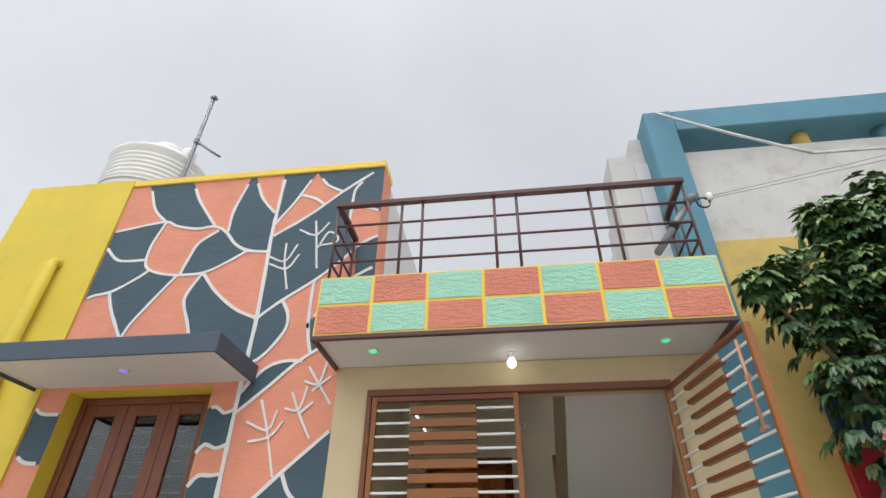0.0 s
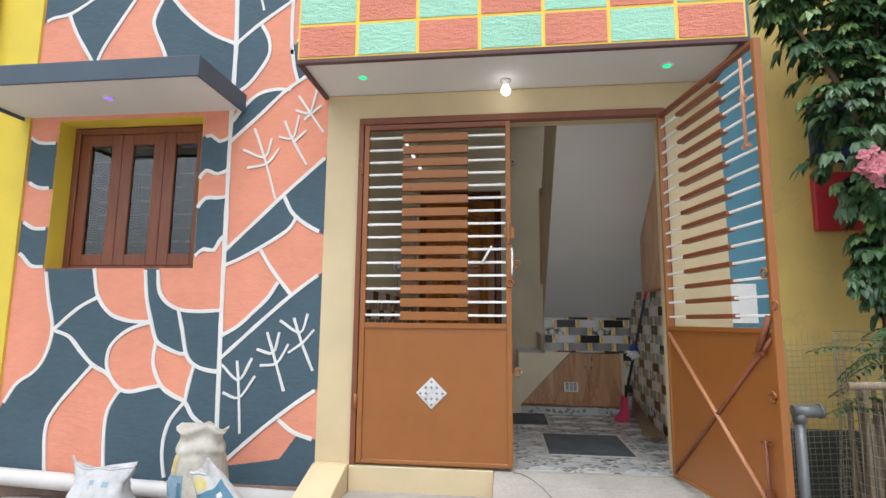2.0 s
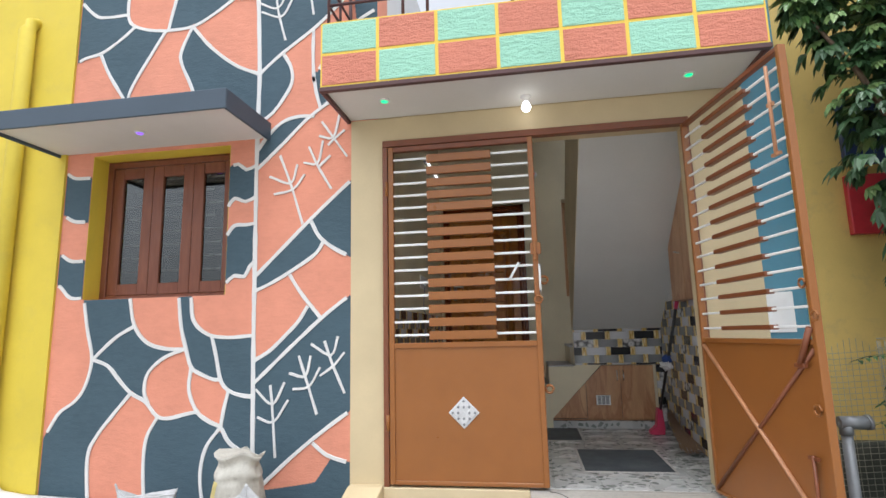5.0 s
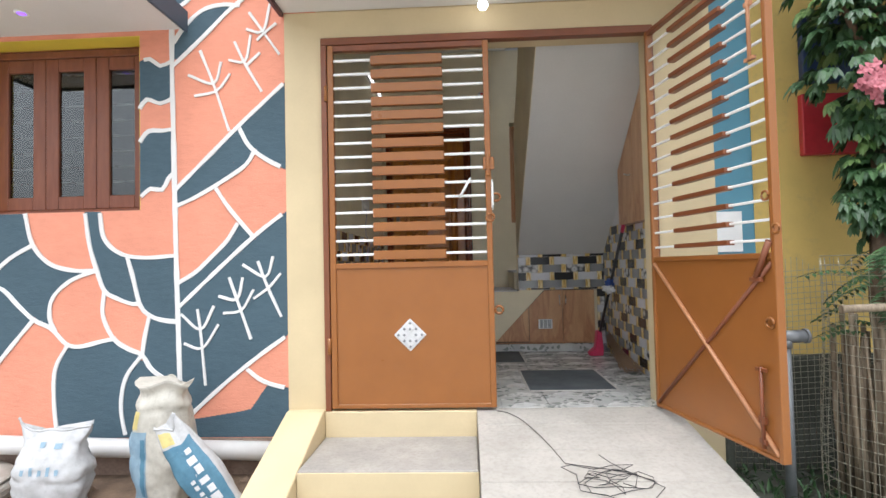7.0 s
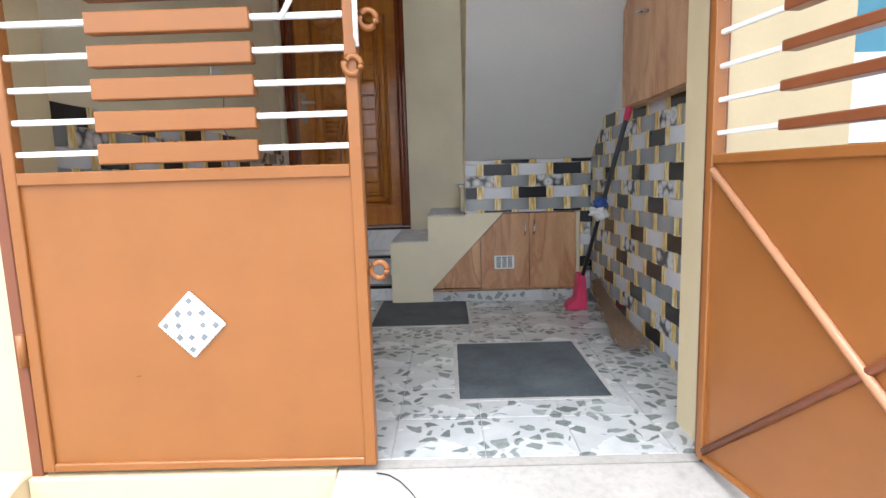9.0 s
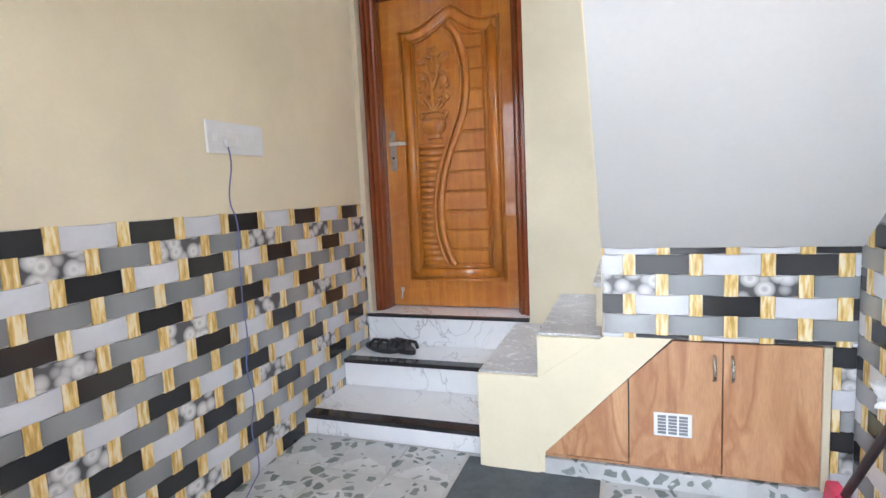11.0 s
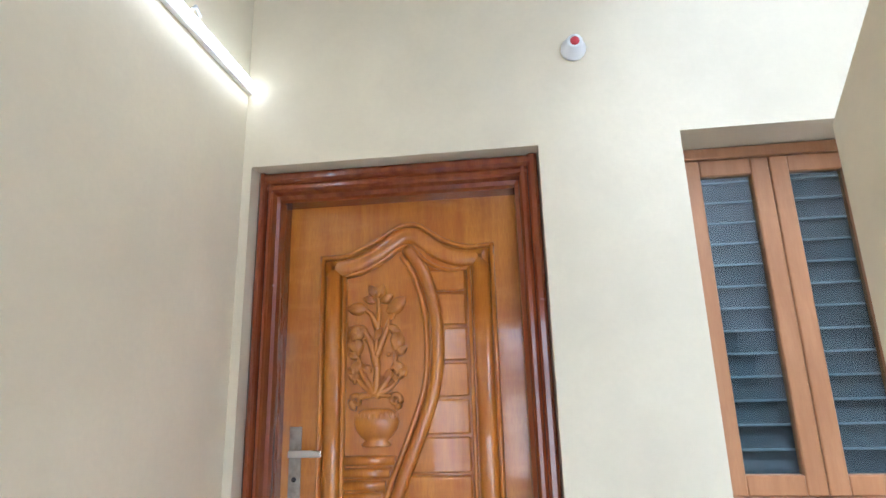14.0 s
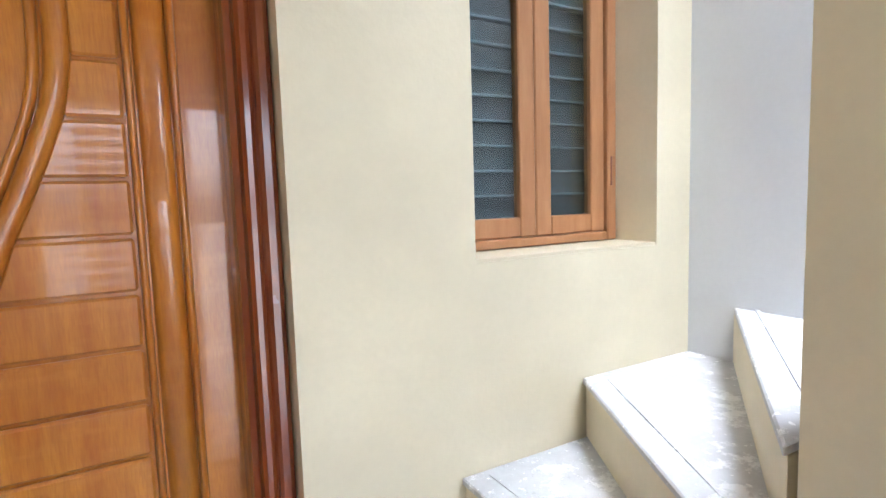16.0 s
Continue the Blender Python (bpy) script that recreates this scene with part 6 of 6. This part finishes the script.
for d, x in ((d2, 1.805), (d3, 1.868)):
    part("handle", tube([(x, 2.198, 0.575), (x, 2.176, 0.565), (x, 2.170, 0.525), (x, 2.176, 0.485), (x, 2.198, 0.475)], 0.006, 8), M_STEEL, d, "small steel pull")
vent = part("vent", box(1.585, 1.728, 2.190, 2.197, 0.232, 0.330, 0.003), M_WHITEPLASTIC, d2, "white plastic ventilator")
vs = bmesh.new()
for i in range(3):
    for j in range(6):
        box_bm(vs, 1.600 + i * 0.040, 1.632 + i * 0.040, 2.1885, 2.1905, 0.243 + j * 0.0135, 0.253 + j * 0.0135)
part("slot", vs, M_GALV, vent)

loft = thing("loft_cupboard", "teak laminate wall cupboard under the sloping stair soffit", "cupboard")
LZ = 1.215
part("body", prism([(1.30, LZ), (0.46, LZ), (0.46, soff(0.46) - 0.006), (1.30, soff(1.30) - 0.006)], 'x', 2.205, XR - 0.003), M_LAM, loft)
part("door", prism([(1.297, LZ + 0.003), (0.885, LZ + 0.003), (0.885, soff(0.885) - 0.02), (1.297, soff(1.297) - 0.02)], 'x', 2.186, 2.203, 0.0015), M_LAM, loft)
part("door", prism([(0.881, LZ + 0.003), (0.463, LZ + 0.003), (0.463, soff(0.463) - 0.02), (0.881, soff(0.881) - 0.02)], 'x', 2.186, 2.203, 0.0015), M_LAM, loft)
part("handle", tube([(2.186, 0.95, 1.60), (2.165, 0.955, 1.60), (2.160, 1.00, 1.61), (2.165, 1.04, 1.62), (2.186, 1.045, 1.62)], 0.006, 8), M_STEEL, loft, "small steel pull")

# switch board, wire, tube light, holder
swb = thing("switch_board", "white plastic switch board on the cream wall", "switch board", (XL, 1.94, 1.527))
part("plate", box(0.0, 0.012, -0.178, 0.178, -0.068, 0.068, 0.004, 2), M_WHITEPLASTIC, swb)
part("inset", box(0.0115, 0.0145, -0.06, 0.150, -0.036, 0.030, 0.002), M_WHITEBAR, swb)
for k in range(5):
    part("switch", box(0.0145, 0.0185, -0.05 + k * 0.04, -0.018 + k * 0.04, -0.028, 0.022, 0.002), M_WHITEPLASTIC, swb)
for k in range(2):
    part("socket", box(0.012, 0.0145, -0.150 + k * 0.04, -0.125 + k * 0.04, -0.015, 0.01, 0.002), M_WHITEBAR, swb)
part("plug", box(0.0145, 0.040, -0.092, -0.058, -0.040, -0.004, 0.005, 2), M_WHITEPLASTIC, swb, "white plug")
wire = []
for k in range(40):
    t = k / 39
    z = 1.50 - 1.50 * t
    wire.append((XL + 0.022 + 0.006 * math.sin(k * 0.9) + (0.012 if z < 1.2 else 0), 1.862 + 0.009 * math.sin(k * 0.7), max(0.006, z)))
wire += [(XL + 0.06, 1.80, 0.006), (XL + 0.15, 1.60, 0.006), (XL + 0.20, 1.30, 0.006), (0.30, 0.80, 0.006), (0.62, 0.30, 0.006), (0.95, 0.06, 0.006)]
tagged(part("hanging_wire", tube(wire, 0.003, 6), M_WIREBLUE), "thin blue twisted wire hanging from the switch board", "wire")
tl = thing("tube_light", "lit white led tube light on the cream wall", "lamp", (XL, 2.62, 2.93))
part("batten", box(0.0, 0.022, -0.56, 0.56, -0.016, 0.016, 0.003), M_WHITEPLASTIC, tl)
part("tube", moved(tube([(0, -0.55, 0), (0, 0.55, 0)], 0.013, 14), Matrix.Translation((0.036, 0, 0))), M_TUBE, tl)
part("end_cap", box(0.0, 0.054, 0.55, 0.575, -0.02, 0.02, 0.004), M_WHITEPLASTIC, tl)
part("end_cap", box(0.0, 0.054, -0.575, -0.55, -0.02, 0.02, 0.004), M_WHITEPLASTIC, tl)
part("clip", tube([(0.01, 0.05, 0.03), (0.03, 0.06, 0.06), (0.02, 0.10, 0.055)], 0.006, 6), M_CABLE, tl)
hold = thing("bulb_holder", "white ceramic bulb holder with a red centre on the wall", "bulb holder", (1.086, YB, 2.975))
part("base", moved(lathe([(0.0, 0.0), (0.045, 0.0), (0.045, 0.012), (0.030, 0.02), (0.028, 0.055), (0.020, 0.058), (0.0, 0.05)], 22), Matrix.Rotation(radians(90), 4, 'X')), M_WHITEPLASTIC, hold)
part("contact", moved(lathe([(0.0, 0.051), (0.018, 0.051), (0.016, 0.060), (0.0, 0.061)], 16), Matrix.Rotation(radians(90), 4, 'X')), M_RED, hold)

# sandals, mop, dustpan, broom
def sandal(x, y, turn):
    s = thing("sandal", "black strapped leather sandal on the marble step", "sandal", (x, y, 0.277), "pair of sandals", turn)
    s.scale = (1.25, 1.15, 1.3)
    pts = [(0.042 * (1 + 0.18 * math.sin(2 * a + 0.6)) * math.cos(a), 0.125 * math.sin(a)) for a in [2 * math.pi * k / 24 for k in range(24)]]
    part("sole", prism(pts, 'z', 0.0, 0.022, 0.004), M_BLACKPLASTIC, s)
    for yy, hh in ((0.05, 0.045), (-0.01, 0.05), (-0.085, 0.06)):
        part("strap", tube([(-0.042, yy, 0.018), (-0.032, yy, hh * 0.8), (0, yy + 0.01, hh), (0.032, yy, hh * 0.8), (0.042, yy, 0.018)], 0.009, 7), M_BLACKPLASTIC, s)


sandal(0.02, 2.93, 70)
sandal(0.15, 2.95, 55)
mop = thing("floor_wiper", "long black-handled floor wiper with a pink head leaning", "wiper")
pb, pt = Vector((2.13, 1.93, 0.16)), Vector((2.20, 1.27, 1.16))
part("handle", tube([pb, pt], 0.013, 10), M_BLACKPLASTIC, mop)
part("grip", tube([pt, pt + (pt - pb).normalized() * 0.09], 0.017, 10), M_PINKPLASTIC, mop, "pink plastic grip")
part("head", joined(prism([(2.03, 0.0), (2.16, 0.0), (2.165, 0.06), (2.15, 0.24), (2.11, 0.24), (2.09, 0.08), (2.03, 0.03)], 'y', 1.87, 1.97, 0.006)), M_PINKPLASTIC, mop, "pink plastic head")
def rag(c, r, seed):
    """A knotted cloth: one crumpled closed skin."""
    bm = bmesh.new()
    bmesh.ops.create_icosphere(bm, subdivisions=4, radius=1.0)
    for v in bm.verts:
        n = v.co.normalized()
        f = 1 + 0.55 * noise.noise(n * 1.7 + Vector((seed, 0, 0))) + 0.28 * noise.noise(n * 4.5 + Vector((0, seed, 0)))
        v.co = Vector((n.x * r[0], n.y * r[1], n.z * r[2])) * f + Vector(c)
    for f in bm.faces:
        f.smooth = True
    return bm


part("rag", rag((2.155, 1.60, 0.66), (0.05, 0.085, 0.04), 2.7), M_WHITEPLASTIC, mop, "white rag tied round the handle")
part("rag", rag((2.160, 1.575, 0.715), (0.04, 0.05, 0.035), 6.1), M_BLUECLOTH, mop, "blue rag tied round the handle")
br = bmesh.new()
rb = random.Random(5)
for k in range(130):
    a = Vector((2.20 + rb.gauss(0, 0.012), 1.80 + rb.gauss(0, 0.03), 0.20 + rb.gauss(0, 0.02)))
    b = Vector((2.20 + rb.uniform(-0.10, 0.05), 1.10 + rb.uniform(-0.14, 0.10), 0.012 + rb.uniform(0, 0.05)))
    mid = a.lerp(b, 0.5) + Vector((rb.gauss(0, 0.006), 0, -0.02))
    tube([a, mid, b], 0.0022, 4, br)
tagged(part("grass_broom", br, M_STRAW), "worn brown grass broom lying against the tiled wall", "broom")
# cut granite covers in the floor
for x0, x1, y0, y1 in ((0.775, 1.375, 1.590, 2.270), (1.295, 1.905, 0.495, 1.205)):
    cv = thing("floor_cover", "dark slate access cover set flush in the tiled floor", "floor cover")
    part("rim", joined(box(x0 - 0.02, x1 + 0.02, y0 - 0.02, y0 - 0.002, -0.01, 0.003), box(x0 - 0.02, x1 + 0.02, y1 + 0.002, y1 + 0.02, -0.01, 0.003), box(x0 - 0.02, x0 - 0.002, y0 - 0.001, y1 + 0.001, -0.01, 0.003), box(x1 + 0.002, x1 + 0.02, y0 - 0.001, y1 + 0.001, -0.01, 0.003)), M_GROUT, cv, "pale cement rim")
    part("cover", box(x0, x1, y0, y1, -0.01, 0.004, 0.002), M_SLABDARK, cv)

# ---- tiles, last ----
def bowed(w, h, sag_):
    """One brick of the weave, its long edges bowed a little, with a uv running along it."""
    bm = bmesh.new()
    uv = bm.loops.layers.uv.new("UVMap")
    n = 6
    cols = []
    for i in range(n + 1):
        t = i / n
        x, dz = (t - 0.5) * w, -sag_ * (4 * t * (1 - t) - 0.5)
        inset = 0.0018
        cols.append([bm.verts.new(p) for p in ((x, 0.005, -h / 2 + dz), (x, -0.0035, -h / 2 + dz), (x, -0.005, -h / 2 + dz + inset), (x, -0.005, h / 2 + dz - inset), (x, -0.0035, h / 2 + dz), (x, 0.005, h / 2 + dz))])
    for a, b in zip(cols, cols[1:]):
        for j in range(5):
            bm.faces.new((a[j], b[j], b[j + 1], a[j + 1]))
    bm.faces.new(list(reversed(cols[0])))
    bm.faces.new(cols[-1])
    bmesh.ops.recalc_face_normals(bm, faces=bm.faces[:])
    for f in bm.faces:
        for lo in f.loops:
            lo[uv].uv = (lo.vert.co.x / w + 0.5, lo.vert.co.z / h + 0.5)
    return bm


def tile_field(parent, place, u0, u1, z0, z1, phase, keep, odd=0):
    """Basket-weave dado: rows 0.08 high of coloured bricks 0.195 long parted by gold strips. place(u, v, w) gives the pose of a piece."""
    P, BW = 0.2425, 0.194
    meshes = {}
    strips = bmesh.new()
    rest = {}
    top = z1
    row = 0
    count = 0
    while top > z0 + 0.01:
        h = min(0.0795, top - z0)
        zc = top - h / 2
        off = phase + (0.5 * P if row % 2 else 0.0)
        k0 = math.floor((u0 - off) / P) - 1
        for k in range(k0, int((u1 - u0) / P) + k0 + 4):
            a, b = max(u0, off + k * P), min(u1, off + k * P + BW)
            c, d = max(u0, off + k * P + BW), min(u1, off + (k + 1) * P)
            if b - a > 0.012:
                kind = row % 4
                if kind in (0, 2):
                    m = M_TBLACK if (k + (kind // 2)) % 2 == 0 else M_TWHITE
                elif kind == 1:
                    m = M_TSTONE if ((k + odd) % 2 == 0) else M_TGREY
                else:
                    m = M_TGREY
                key = (round(b - a, 3), round(h, 3), m.name)
                if key not in meshes:
                    bm = bowed(b - a - 0.002, h - 0.0024, 0.0015 if m == M_TBLACK else 0.006)
                    me = bpy.data.meshes.new("brick")
                    bm.to_mesh(me)
                    bm.free()
                    me.materials.append(m)
                    meshes[key] = me
                if count < keep:
                    ob = new("brick", meshes[key])
                    ob.matrix_basis = place((a + b) / 2, zc)
                    ob.parent = parent
                    count += 1
                else:
                    rb2 = rest.setdefault(m.name, (m, bmesh.new()))[1]
                    n0 = len(rb2.verts)
                    rb2.from_mesh(meshes[key])
                    rb2.verts.ensure_lookup_table()
                    bmesh.ops.transform(rb2, matrix=place((a + b) / 2, zc), verts=rb2.verts[n0:])
            if d - c > 0.008:
                n0 = len(strips.verts)
                box_bm(strips, -(d - c) / 2 + 0.001, (d - c) / 2 - 0.001, -0.006, 0.006, -h / 2 - 0.003, h / 2 + 0.003)
                strips.verts.ensure_lookup_table()
                bmesh.ops.transform(strips, matrix=place((c + d) / 2, zc), verts=strips.verts[n0:])
        top -= 0.08
        row += 1
    ob = part("strip", strips, M_TGOLD, parent, "gold woven strips")
    ob["kind"] = "stuff"
    for m, bmr in rest.values():
        o = part("bricks", bmr, m, parent)
        o["kind"] = "stuff"


dado = structure("dado_west", box(XL + 0.0005, XL + 0.006, 0.262, 3.085, 0.0, 1.20), M_GROUT, "black white and grey basket-weave wall tiles", "wall tiles")
tile_field(dado, lambda u, v: Matrix.Translation((XL + 0.009, u, v)) @ Matrix.Rotation(radians(90), 4, 'Z'), 0.262, 3.085, 0.002, 1.20, 1.353 - 6 * 0.2425, 300)
dado = structure("dado_east", box(XR - 0.006, XR - 0.0005, 0.262, 2.20, 0.0, 1.21), M_GROUT, "black white and grey basket-weave wall tiles", "wall tiles")
tile_field(dado, lambda u, v: Matrix.Translation((XR - 0.009, u, v)) @ Matrix.Rotation(radians(-90), 4, 'Z'), 0.262, 2.20, 0.002, 1.165 + 0.08, 0.930 - 0.2425 * 3, 300)
dado = structure("dado_stair", box(1.392, XR - 0.013, 2.199, 2.204, 0.634, 0.998), M_GROUT, "black white and grey basket-weave wall tiles", "wall tiles")
tile_field(dado, lambda u, v: Matrix.Translation((u, 2.196, v)), 1.392, XR - 0.014, 0.636, 0.972, 1.52 - 0.2425 * 2, 300, 1)
tile_field(dado, lambda u, v: Matrix.Translation((u, 2.196, v)), 1.392, XR - 0.014, 0.974, 0.999, 1.645 - 0.2425 * 2, 300)
dado = structure("dado_corner", box(2.192, XR - 0.013, 2.21, 2.24, 0.0, 0.633), M_GROUT, "narrow tiled strip beside the cupboard", "wall tiles")
tile_field(dado, lambda u, v: Matrix.Translation((u, 2.203, v)), 2.194, XR - 0.014, 0.002, 0.632, 2.10, 60)
fl_ob = bpy.data.objects["floor"]
nx, ny = 8, 8
tw, th = (XR - XL) / nx, (2.295 - 0.05) / ny
me = bpy.data.meshes.new("floor_tile")
bmt = box(-tw / 2 + 0.0012, tw / 2 - 0.0012, -th / 2 + 0.0012, th / 2 - 0.0012, -0.006, 0.0, 0.0012)
bmt.to_mesh(me)
bmt.free()
me.materials.append(M_FLOORTILE)
for i in range(nx):
    for j in range(ny):
        o = new("tile", me)
        o.matrix_basis = Matrix.Translation((XL + (i + 0.5) * tw, 0.05 + (j + 0.5) * th, 0.0))
        o.parent = fl_ob
